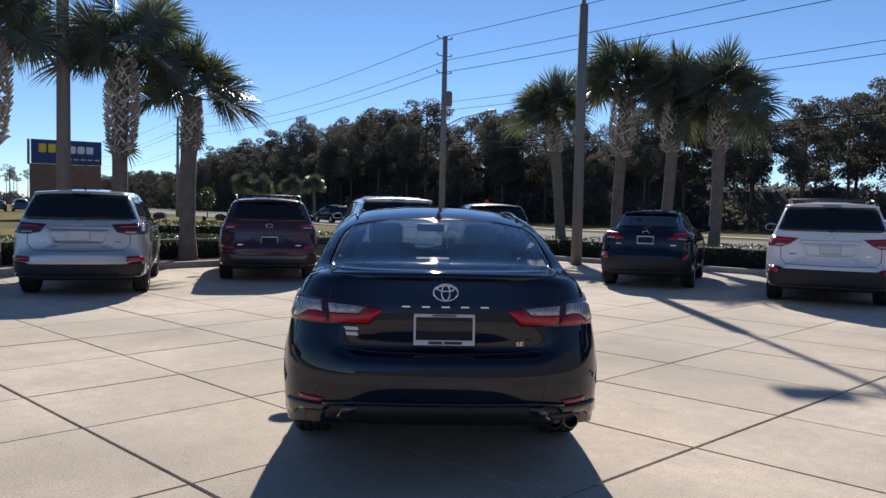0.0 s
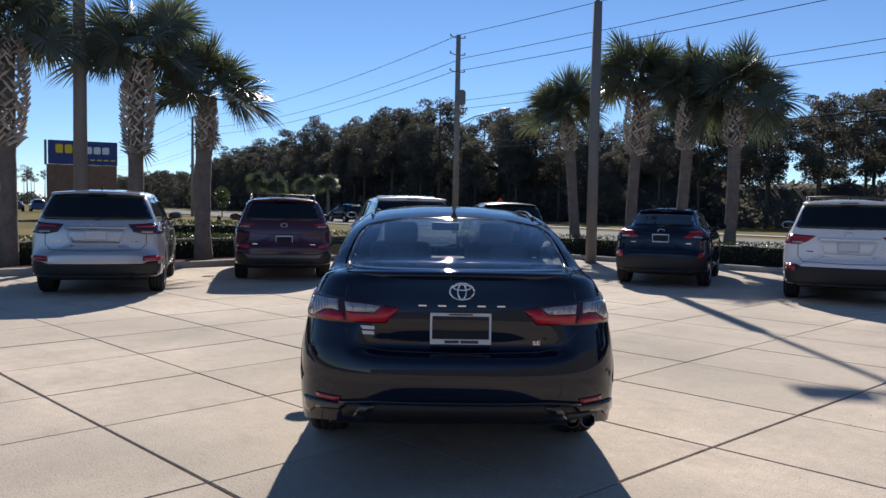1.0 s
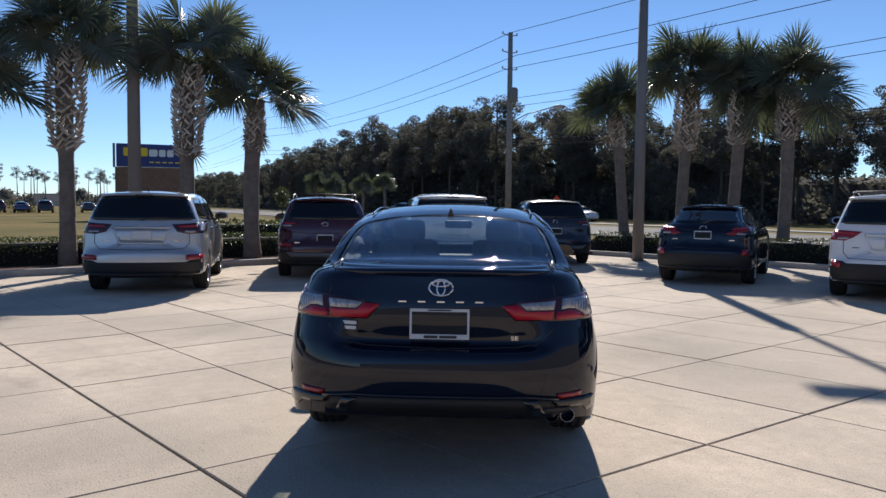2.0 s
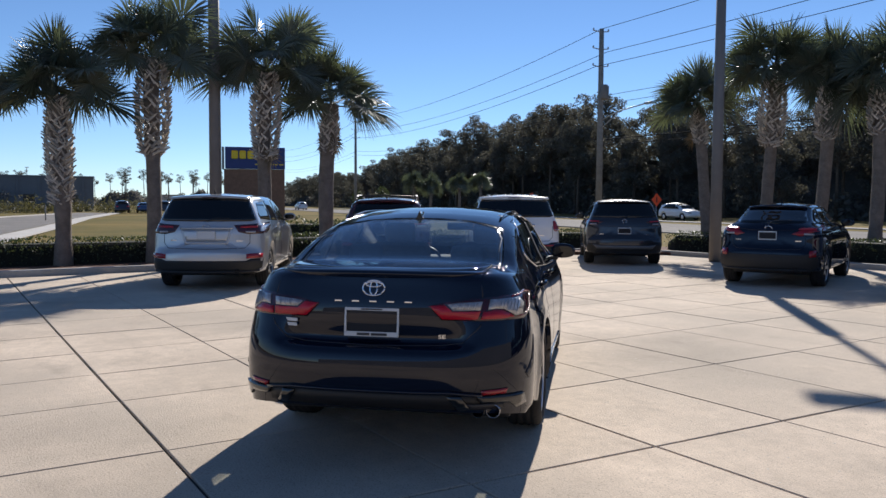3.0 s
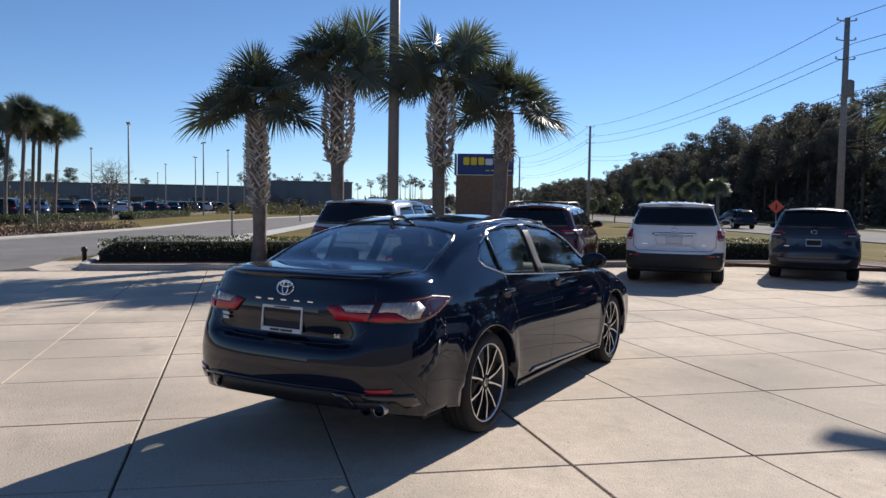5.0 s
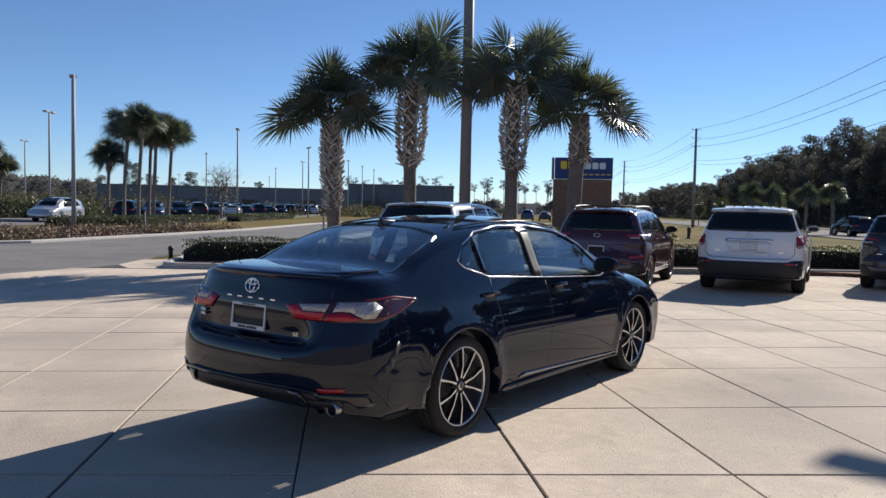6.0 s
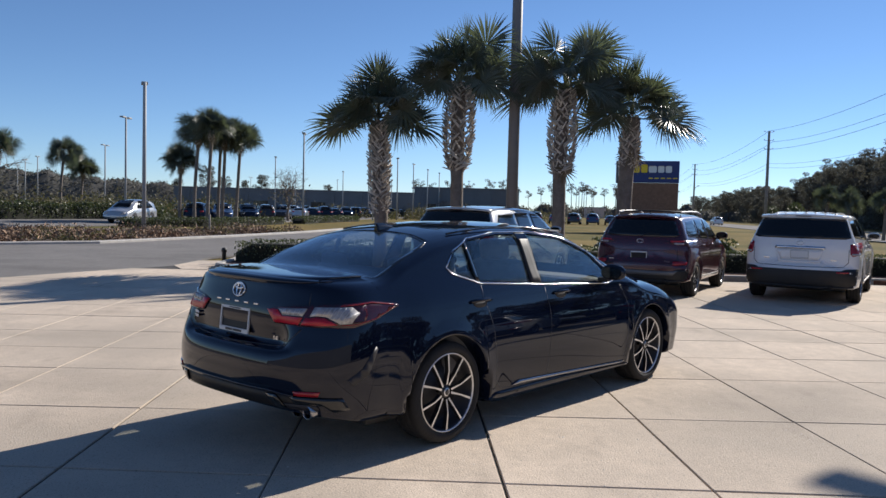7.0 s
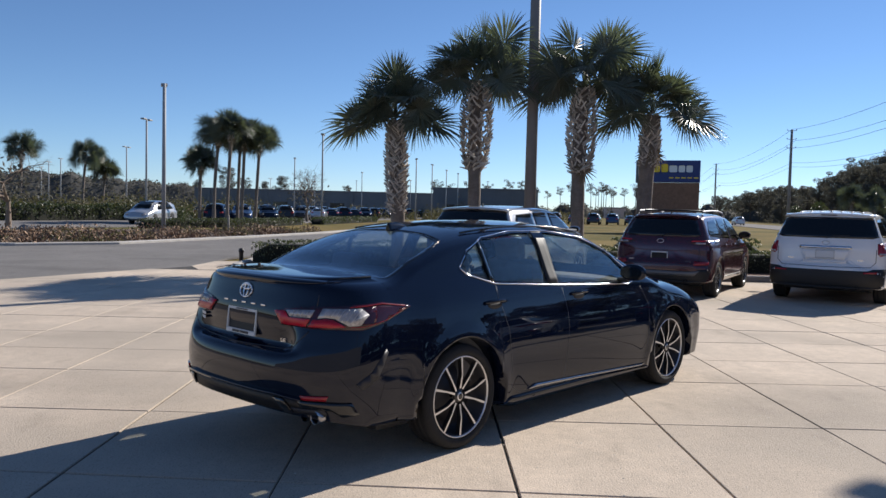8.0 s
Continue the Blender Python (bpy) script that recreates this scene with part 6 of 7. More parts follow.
total = sum(seg)
for row, (back, step, pick) in enumerate(((2, 4.2, "mix"), (8, 4.6, "mix"), (15, 7.5, "mix"))):
    c = 0.0
    while c < total:
        x, y = on_edge(c, back + rng.uniform(-2.5, 2.5))
        pine = rng.uniform() < (0.75 if x > -40 else 0.55)
        kd = KINDS[int(rng.integers(0, 5))] if pine else KINDS[5 + int(rng.integers(0, 4))]
        big = (0.84 + 0.22 * rng.uniform()) * float(np.interp(x, (-330, -200, -165, -125, -95, -72, -60, -28, -20), (0.80, 0.90, 1.02, 1.08, 1.10, 1.04, 0.88, 0.90, 1.06)))
        tree(kd, x, y, rng.uniform(0, 360), big, "tall dark pine with bare lower trunk" if pine else "dark broadleaf tree at the wood's edge", "wood beyond the highway")
        c += step * rng.uniform(0.7, 1.3) * (1 if x > -190 else 1.5 if x > -330 else 2.6) * (1.5 if x > -40 and row > 1 else 1.0)
# shrub layer under the wood
pts = []
c = 0.0
while c < total:
    x, y = on_edge(c, rng.uniform(0, 24))
    r = rng.uniform(2.0, 4.8) * (0.6 if x > -45 else 1)
    m = 150
    d = rng.normal(size=(m, 3))
    d /= np.linalg.norm(d, axis=1, keepdims=True)
    d *= r * rng.uniform(0.4, 1, (m, 1))
    d[:, 2] = np.abs(d[:, 2]) * 1.35
    pts.append(np.array((x, y, 0.0)) + d)
    c += 0.7 if x > -150 else 2.4
v, f = leaf_cloud(np.concatenate(pts), 0.30, rng, 0.2, 0.6)
tagged(part("undergrowth", grid_mesh("undergrowth", v, f, M["pine"])), "dense dark undergrowth below the pines", "shrubs", "", "stuff")


def wood_mass(name, label, line, height, depth, seed, step=2.0, leaves=6000, size=0.4):
    """Close-grown far wood: one lumpy canopy sheet under a coat of leaf clumps. height(c): canopy height along the line."""
    g = np.random.default_rng(seed)
    n, m = int(1 / step * line[-1]), 10
    verts, faces, spots = [], [], []
    for i in range(n + 1):
        c = line[-1] * i / n
        (x, y), (nx, ny) = line[0](c)
        h = height(c)
        for j in range(m):
            v = j / (m - 1)
            r = math.sin(math.pi * min(1, v * 0.62 + 0.02)) ** 0.45
            z = h * (min(1, v * 2.6) ** 0.8) * (1 - 0.25 * max(0, v - 0.5))
            lump = noise.noise((x * 0.12 + nx * v * 2, y * 0.12, v * 2.5 + seed)) * 0.20 + noise.noise((x * 0.4, y * 0.4, v * 7)) * 0.12
            z = z * (1 + lump * min(1, v * 3))
            b = (v - 0.5) * depth + lump * 5
            verts.append((x + nx * b, y + ny * b, -0.3 + z))
    for i in range(n):
        for j in range(m - 1):
            a = i * m + j
            faces.append((a, a + 1, a + m + 1, a + m))
    ob = thing(name, label, "woodland", kind="stuff")
    part("canopy", grid_mesh("canopy", verts, faces, M["wood_mass"]), None, ob)
    va = np.array(verts).reshape(n + 1, m, 3)
    ii, jj = g.integers(0, n, leaves), g.integers(0, m - 3, leaves)
    fu, fv = g.uniform(0, 1, (leaves, 1)), g.uniform(0, 1, (leaves, 1))
    pt = va[ii, jj] * (1 - fu) * (1 - fv) + va[ii + 1, jj] * fu * (1 - fv) + va[ii, jj + 1] * (1 - fu) * fv + va[ii + 1, jj + 1] * fu * fv
    pt = pt + g.normal(0, size * 1.2, (leaves, 3))
    v, f = leaf_cloud(pt, size, g, 0.2, 0.6)
    part("leaves", grid_mesh("leaves", v, f, M["pine"]), None, ob)
    return ob


def along_edge(c):
    a, b = on_edge(min(c, total - 2), 13), on_edge(min(c + 1, total - 1), 13)
    l = math.hypot(b[0] - a[0], b[1] - a[1]) or 1
    return a, ((b[1] - a[1]) / l, -(b[0] - a[0]) / l)


wood_mass("woodland", "dense dark wood behind the highway pines", (along_edge, total - 4), lambda c: (5.2 if c < 112 else 5.2 + 3.8 * min(1, (c - 112) / 18)) + (1.5 * math.sin(c * 0.11) + 1.3 * math.sin(c * 0.31)) * (0.4 if c < 112 else 1) - 0.012 * max(0, c - 230), 14, 3, 1.6, 24000, 0.26)


# ---- across the access road ----
for x, y in ((-66.6, -21.2), (-101.2, -36.5), (-133.3, -60.4), (-145.8, -68.6), (-168.4, -81.3), (-76.5, -7.2), (-116, -17.0), (-205.5, -39.3), (-186.8, -24.7), (-157.4, -10.6), (-130.6, -3.8), (-124.0, 3.8), (-140.6, 6.4), (-152.1, 8.9), (-190, 17.5), (-207.9, 48.9), (-98.1, -1.3), (-110.7, 1.5), (-193.5, -1.7), (-207, -16.6)):
    lamp_post("slim pale car-park lamp post with twin heads", x, y, 8.9, 0.085, 2, "post_grey", yaw=(x * 7) % 40 - 20, z0=-0.08, group="car park lamp posts")
lamp_post("slim pale lamp post beside the access road", -40.0, -10.5, 8.0, 0.10, 1, "post_grey", z0=-0.08, yaw=200, group="car park lamp posts")

for i, (x, y, h) in enumerate(((-61.7, -13.9, 7.7), (-60.2, -12.4, 7.9), (-64.1, -12.2, 7.7), (-64.7, -11.2, 7.4), (-66.5, -13.2, 7.6), (-64.4, -15.9, 5.4), (-80.0, -32.8, 6.9), (-84.8, -32.7, 5.4), (-74.8, -36.5, 7.1))):
    palm("slender fan palm in the car park strip", x, y, h - 0.55, h - 1.3, 70 + i, (0.35 * ((i % 3) - 1), 0.25), 1.22, 30, r0=0.14, dead=2, group="fan palms by the car park", z0=-0.08, full=i % 2 == 0)
for i, (x, y, h) in enumerate(((-63.3, 39.5, 3.9), (-62.5, 40.9, 3.6), (-61.0, 43.2, 3.8), (-59.8, 44.9, 4.0))):
    palm("small round-headed palm on the highway verge", x, y, h - 0.5, h - 0.9, 90 + i, (0, 0), 0.80, 30, r0=0.14, group="verge palms", z0=-0.08, full=True)

hedge("low dark hedge bordering the car park", [(-47.2, -14.4), (-53.1, -10.9), (-60, -8.9), (-66, -7.6)], 1.1, 0.62, 21, 330, -0.08, 0.05, 0.10)
hedge("low dark hedge bordering the car park", [(-69, -6.6), (-78, -5.2), (-90, -3.0)], 1.5, 0.64, 22, 240, -0.08, 0.06, 0.10)
hedge("tall dark hedge behind the drive", [(-50.0, -36.0), (-53.0, -30.5), (-58, -27.0), (-70, -22.5)], 1.8, 1.32, 23, 560, -0.08, 0.07, 0.12)
sheet("road", [(-36, -24), (-40, -19.5), (-52, -13.8), (-62, -10.6), (-100, -4.0), (-150, 6), (-190, 2), (-190, -40), (-120, -50), (-74, -27), (-50, -34), (-38, -40)], -0.03, M["asphalt"], "asphalt car park behind the hedges", "road")

# scrub and brush
rng = np.random.default_rng(77)


def scrub(label, spots, rad, size, material, per, seed, flat=1.0):
    g = np.random.default_rng(seed)
    pts = []
    for x, y in spots:
        r = rad * g.uniform(0.35, 1.5)
        d = g.normal(size=(per, 3))
        d /= np.linalg.norm(d, axis=1, keepdims=True)
        d *= r * g.uniform(0.3, 1, (per, 1))
        d[:, 2] = np.abs(d[:, 2]) * flat
        pts.append(np.array((x, y, -0.08)) + d)
    v, f = leaf_cloud(np.concatenate(pts), size, g, 0.8, 0.35)
    return tagged(part("scrub", grid_mesh("scrub", v, f, material)), label, "shrubs", "", "stuff")


spots, low = [], []
for k in range(330):
    a, b = rng.uniform(0, 1), rng.uniform(0, 1)
    x = -24.5 - a * 20
    edge = -7.9 + (x + 26.5) * -0.335
    (spots if k % 3 else low).append((x, edge - 0.8 - b * (10.5 - 6.5 * a) if x < -26.5 else -9.9 - b * 9))
scrub("dry brown brush on the verge", spots[::2], 0.72, 0.085, M["brush_dry"], 170, 1, 0.62)
scrub("dull green-brown weeds on the verge", low[::2], 0.70, 0.08, M["brush"], 110, 4, 0.6)
sheet("planting_bed", [(-24.0, -16.5), (-24.9, -10.4), (-26.9, -8.1), (-35.0, -5.25), (-43.5, -2.95), (-46.0, -6.5), (-44.0, -12.0), (-36.0, -18.0), (-28.0, -20.0)], 0.005, M["soil"], "bare brown soil under the verge brush", "ground", thick=0.12)
spots = []
for k in range(190):
    a, d = radians(102 + 20 * rng.uniform()), rng.uniform(74, 92)
    spots.append((2 - d * math.sin(a), 4 + d * math.cos(a)))
scrub("tall green-brown shrubs beyond the drive", spots, 2.0, 0.15, M["brush"], 210, 2, 1.0)
scrub("dark bushes at the car park corner", [(-66.5 - 3 * rng.uniform(), -17.5 - 6 * rng.uniform()) for _ in range(16)], 1.5, 0.13, M["leaf_hedge"], 260, 12, 1.15)
scrub("loose shrubs before the far building", [(-110 - 60 * rng.uniform(), -12 + 40 * rng.uniform()) for _ in range(150)], 1.5, 0.2, M["brush"], 110, 3, 1.25)
bm = bmesh.new()
r = bmesh.ops.create_icosphere(bm, subdivisions=2, radius=1)
for v in r["verts"]:
    v.co = Vector((v.co.x * 0.5, v.co.y * 0.42, v.co.z * 0.26)) * (1 + 0.35 * noise.noise(v.co * 1.6) + 0.1 * noise.noise(v.co * 4))
o = part("boulder", bm, M["stone"], smooth=True)
o.location = (-35.5, -15.5, 0.1)
tagged(o, "grey rounded boulder among the brush", "rock")


def bare_tree(label, x, y, h, seed):
    """A leafless tree of forking limbs."""
    g = np.random.default_rng(seed)
    ob = thing("tree", label, "tree", pose(x, y, -0.1), "bare trees")
    bm = bmesh.new()
    stack = [(np.array((0.0, 0, 0)), np.array((0.0, 0, 1)), h * 0.2, 0.17, 0)]
    while stack:
        p, d, l, r, lev = stack.pop()
        q = p + d * l
        add_tube(bm, [tuple(p), tuple((p + q) / 2 + g.normal(0, 0.04, 3)), tuple(q)], (r, r * 0.85, r * 0.62), 4 if lev > 1 else 8, cap=False)
        if lev < 6:
            for _ in range(4 if lev == 0 else 3 if lev < 3 else 2):
                e = d + g.normal(0, 0.58, 3) * np.array((1.2, 1.2, 0.7)) + np.array((0, 0, 0.10))
                stack.append((q, e / np.linalg.norm(e), l * g.uniform(0.66, 0.92), r * 0.58, lev + 1))
    part("trunk", bm, M["twig"], ob)
    v, f = leaf_cloud(np.array((0, 0, h * 0.35)) + g.normal(0, 1, (220, 3)) * np.array((0.9, 0.9, 0.8)), 0.14, g)
    part("crown", grid_mesh("crown", v, f, M["pine"]), None, ob)
    return ob


bare_tree("leafless tree in the car park strip", -80, -9.2, 7.6, 3)
bare_tree("leafless spreading tree at the drive", -42, -19.9, 7.5, 4)
bare_tree("leafless small tree before the building", -150, 10, 5, 5)

# far buildings
def hall(label, x, y, yaw, w, d, h, mt, bays):
    ob = thing("building", label, "building", pose(x, y, -0.1, 0, 0, yaw))
    bm = bmesh.new()
    add_box(bm, 0, 0, h / 2, w, d, h, bev=0.05)
    part("wall", bm, M[mt], ob)
    bm = bmesh.new()
    add_box(bm, 0, 0, h + 0.12, w + 0.3, d + 0.3, 0.3, bev=0.05)
    part("roof", bm, M["wall_grey"], ob)
    for k in range(bays):
        u = -w / 2 + w * (k + 0.5) / bays
        bm = bmesh.new()
        add_box(bm, u, -d / 2 - 0.05, h * 0.5, w / bays * 0.12, 0.2, h * 0.98, bev=0.02)
        part("pilaster", bm, M[mt], ob)
        if k % 2 == 0:
            bm = bmesh.new()
            add_box(bm, u + w / bays * 0.5, -d / 2 - 0.02, 1.6, w / bays * 0.5, 0.12, 2.4, bev=0.02)
            win = part("window", bm, M["window_dark"], ob)
    return ob


hall("long low grey warehouse with flat roof", -168, 15.0, 88, 21, 30, 5.9, "wall_grey", 6)
hall("long low grey warehouse wing", -215, -25, 92, 66, 30, 5.7, "wall_grey", 9)
hall("small pale shop building far off", -300, 75, 80, 8, 10, 4.0, "wall_pale", 3)

# distant wood and scattered pines behind the car park
rng = np.random.default_rng(9)
for k in range(22):
    a = radians(92 + 34 * rng.uniform())
    d = 285 + 70 * rng.uniform()
    kd = KINDS[int(rng.integers(0, len(KINDS)))]
    tree(kd, -d * math.sin(a), 4 + d * math.cos(a), rng.uniform(0, 360), 0.65 + 0.3 * rng.uniform(), "distant dark tree on the skyline", "distant wood")
for k in range(44):
    a = radians(71 + 19 * rng.uniform())
    d = 290 + 60 * rng.uniform()
    tree(SLIM[int(rng.integers(0, 4))], -d * math.sin(a), 4 + d * math.cos(a), rng.uniform(0, 360), 0.70 + 0.35 * rng.uniform(), "distant slender pine on the skyline", "distant pines")
scrub("low distant woodland edge", [(-(280 + 60 * rng.uniform()) * math.sin(a), 4 + 300 * math.cos(a)) for a in np.radians(np.linspace(68, 93, 50))], 4.0, 0.5, M["pine"], 60, 6, 0.9)


def rise(c):
    a = radians(130 - c * 0.19)
    return (-300 * math.sin(a), 4 + 300 * math.cos(a)), (-math.sin(a), math.cos(a))


wood_mass("woodland", "dark wooded rise on the skyline", (rise, 190), lambda c: 0.70 * (15.5 - 5.5 * max(0, min(1, (c - 75) / 60)) - 3.5 * max(0, min(1, (c - 130) / 40))) * (1 + 0.06 * math.sin(c * 0.5)), 30, 8, 1.6, 16000, 0.38)


def skyline(c):
    a = radians(94 - c * 0.165)
    return (-345 * math.sin(a), 4 + 345 * math.cos(a)), (-math.sin(a), math.cos(a))


wood_mass("woodland", "low hazy scrub wood below the distant pines", (skyline, 170), lambda c: 4.2 + 1.3 * math.sin(c * 0.23) + 0.9 * math.sin(c * 0.71), 16, 12, 1.6, 9000, 0.42)


# ---- far vehicles ----
def far_car_meshes(tall):
    if tall == "van":
        top = [(-1.05, 0.55, 0.2), (-1.02, 0.9, 0.2), (-0.95, 1.15, 0.14), (-0.75, 1.62, 0.12), (0.6, 1.75, 0.1), (1.9, 1.68, 0.1), (2.5, 1.4, 0.14), (3.05, 1.08, 0.16), (3.75, 0.88, 0.25), (3.95, 0.55, 0.3)]
        wd = [(0.2, 0.9), (0.5, 0.97), (0.95, 0.97), (1.15, 0.9), (1.6, 0.76), (1.76, 0.68)]
        H, b = 1.75, 1.08
    elif tall:
        top = [(-0.95, 0.55, 0.2), (-0.9, 0.72, 0.2), (-0.82, 1.05, 0.16), (-0.55, 1.58, 0.12), (0.9, 1.68, 0.1), (1.9, 1.52, 0.12), (2.7, 1.08, 0.16), (3.5, 0.9, 0.25), (3.7, 0.55, 0.3)]
        wd = [(0.2, 0.86), (0.5, 0.93), (0.95, 0.92), (1.15, 0.84), (1.55, 0.70), (1.7, 0.62)]
        H, b = 1.68, 1.08
    else:
        top = [(-1.0, 0.55, 0.25), (-0.95, 0.8, 0.25), (-0.88, 1.03, 0.18), (-0.35, 1.08, 0.12), (0.35, 1.36, 0.12), (1.1, 1.44, 0.1), (1.8, 1.36, 0.12), (2.6, 1.0, 0.16), (3.5, 0.82, 0.25), (3.72, 0.5, 0.3)]
        wd = [(0.2, 0.85), (0.5, 0.9), (0.85, 0.9), (1.0, 0.82), (1.3, 0.66), (1.45, 0.58)]
        H, b = 1.44, 0.98
    sh = Shell(top, [(-1.0, 0.42), (-0.85, 0.3), (0.5, 0.22), (2.3, 0.22), (3.5, 0.26), (3.72, 0.4)], wd, [(-1, 0.96), (0.5, 1), (2.7, 1), (3.7, 0.93)], [(-1, 0.9), (0.5, 1), (2.7, 0.94), (3.7, 0.86)], 0.05, 2.75, 0.39, 0.335)
    body = mesh_of(sh.mesh(0.2, 13), "body", M["paint_white"])
    panes = []
    for view in ("right", "left"):
        panes.append(("side_window", mesh_of(sh.drape([(0.1 if not tall else -0.35, b + 0.1), (0.35, b + 0.04), (2.2, b), (1.75, H - 0.12), (0.7, H - 0.1), (0.3, H - 0.16)], view, 0.03, 0.04, 0.2), "side_window", M["pane_dark"])))
    panes.append(("rear_window", mesh_of(sh.drape([(-0.6, b + 0.12), (0.6, b + 0.12), (0.5, H - 0.11), (-0.5, H - 0.11)], "rear", 0.03, 0.04, 0.2), "rear_window", M["pane_dark"])))
    panes.append(("windscreen", mesh_of(sh.drape([(-0.62, b + 0.1), (0.62, b + 0.1), (0.5, H - 0.09), (-0.5, H - 0.09)], "front", 0.03, 0.04, 0.2), "windscreen", M["pane_dark"])))
    for nm, x0, x1, z0, z1, vw, mt in (("tail_lamp", 0.5, 0.8, 0.82, 0.95, "rear", "lamp_red"), ("headlamp", 0.5, 0.78, 0.66, 0.78, "front", "lamp_clear")):
        for s in (1, -1):
            q = [(x0, z0), (x1, z0), (x1, z1), (x0, z1)]
            panes.append((nm, mesh_of(sh.drape(q if s > 0 else mirror_poly(q), vw, 0.03, 0.05, 0.1), nm, M[mt])))
    return sh, body, panes


FAR = {k: far_car_meshes(k) for k in (True, False, "van")}
bm = bmesh.new()
add_lathe(bm, [(0.21, -0.1), (0.335, -0.1), (0.335, 0.1), (0.21, 0.1)], "x", 18, close=True)
FAR_TYRE = mesh_of(bm, "tyre", M["tyre"])
bm = bmesh.new()
add_lathe(bm, [(0.001, 0.085), (0.06, 0.09), (0.12, 0.06), (0.20, 0.09), (0.215, 0.07), (0.215, -0.09)], "x", 16)
FAR_RIM = mesh_of(bm, "wheel", M["rim_face"])


def far_car(label, x, y, yaw, tall, paint, group, z0=-0.03):
    sh, body, panes = FAR[tall]
    ob = thing("car", label, "car", pose(x, y, z0, 0, 0, yaw), group)
    b = part("body", body, None, ob)
    b.material_slots[0].link = "OBJECT"
    b.material_slots[0].material = paint
    for nm, me in panes:
        part(nm, me, None, ob)
    for s in (0, sh.wheelbase):
        for side in (1, -1):
            w = part("wheel", FAR_RIM, None, ob)
            w.matrix_basis = pose(side * 0.80, s, 0.335, 0, 0, 0 if side > 0 else 180)
            part("tyre", FAR_TYRE, None, w)
    return ob


PAINTS = [("white", M["paint_white"]), ("dark grey", M["paint_grey"]), ("silver", M["paint_silver"]), ("black", M["paint_black"]), ("blue", M["paint_blue"]), ("dark red", M["paint_maroon"])]
far_car("silver people carrier waiting on the drive", -57.5, -16.8, -97, "van", M["paint_silver"], "cars in the far car park")
rng = np.random.default_rng(31)
for i in range(36):
    k = i % 18
    row = i // 18
    x, y = -65.5 - 5.6 * k + 1.2 * row, -14.8 + 0.95 * k - 6.0 * row
    if row and k < 2:
        continue
    nm, p = PAINTS[int(rng.choice([1, 1, 1, 2, 3, 3, 3, 4]))]
    far_car(f"{nm} car parked in the far car park", x, y, 100 + rng.uniform(-8, 8) + (180 if rng.uniform() < 0.5 else 0), bool(rng.uniform() < 0.6), p, "cars in the far car park")
for i in range(6):
    nm, p = PAINTS[(3 * i + 1) % 6]
    far_car(f"{nm} car parked beyond the lawn", -108.5 - 0.7 * i, 21.5 + 2.9 * i, 78 + rng.uniform(-5, 5), i % 3 != 1, p, "cars beyond the lawn")
for x, y, nm, t, yaw in ((-50.9, 61.7, "white", True, -101), (-55.5, 44.5, "black", True, 79), (-9.5, 33.0, "white", False, -101), (-150, 64.5, "white", True, 79)):
    far_car(f"{nm} car on the highway", x, y, yaw, t, dict(PAINTS)[nm], "cars on the highway")

# hydrant and young trees on the highway verge
ob = thing("fire_hydrant", "small dark fire hydrant standing on the lawn", "hydrant", pose(-45.0, 25.2, -0.08))
bm = bmesh.new()
add_lathe(bm, [(0.001, 0.0), (0.17, 0.0), (0.17, 0.05), (0.11, 0.06), (0.11, 0.58), (0.14, 0.60), (0.14, 0.64), (0.10, 0.72), (0.04, 0.78), (0.001, 0.79)], "z", 16)
part("barrel", bm, M["hydrant"], ob)
for side in (1, -1):
    bm = bmesh.new()
    add_tube(bm, [(side * 0.08, 0, 0.46), (side * 0.19, 0, 0.46)], 0.055, 10)
    part("outlet", bm, M["hydrant"], ob)
for i, (x, y, h) in enumerate(((-79.0, 44.6, 3.5), (-98.0, 51.0, 3.4))):
    g = np.random.default_rng(140 + i)
    ob = thing("tree", "young glossy-leaved tree on the highway verge", "tree", pose(x, y, -0.1), "young verge trees")
    bm = bmesh.new()
    add_tube(bm, [(0, 0, 0), (0.04, 0.02, h * 0.4), (0.02, 0.05, h * 0.9)], (0.07, 0.055, 0.02), 7)
    for k in range(9):
        a, z = k * 2.4, h * (0.36 + 0.055 * k)
        add_tube(bm, [(0.03, 0.02, z), (0.6 * math.cos(a), 0.6 * math.sin(a), z + 0.35)], (0.03, 0.012), 5)
    part("trunk", bm, M["bark"], ob)
    p = g.normal(0, 1, (900, 3))
    p = p / np.linalg.norm(p, axis=1, keepdims=True) * g.uniform(0.35, 1, (900, 1)) * np.array((0.95, 0.95, h * 0.36)) + np.array((0, 0, h * 0.66))
    v, f = leaf_cloud(p, 0.12, g, 0.5, 0.5)
    part("crown", grid_mesh("crown", v, f, M["leaf_hedge"]), None, ob)

# road signs
for x, y, yaw in ((-56.8, 48.8, 52), (-48.9, 57.3, 85)):
    ob = thing("road_sign", "orange diamond road-works sign on a thin post", "road sign", pose(x, y, -0.08, 0, 0, yaw), "road-works signs")
    bm = bmesh.new()
    add_tube(bm, [(0, 0, 0), (0, 0, 1.5)], 0.035, 8)
    part("post", bm, M["galv"], ob)
    bm = bmesh.new()
    add_box(bm, 0, -0.05, 2.0, 0.9, 0.02, 0.9, Matrix.Rotation(radians(45), 4, "Y"), 0.004)
    bd = part("board", bm, M["orange"], ob)
    bm = bmesh.new()
    add_box(bm, 0, -0.065, 2.0, 0.14, 0.008, 0.5)
    part("symbol_bar", bm, M["ink"], bd)
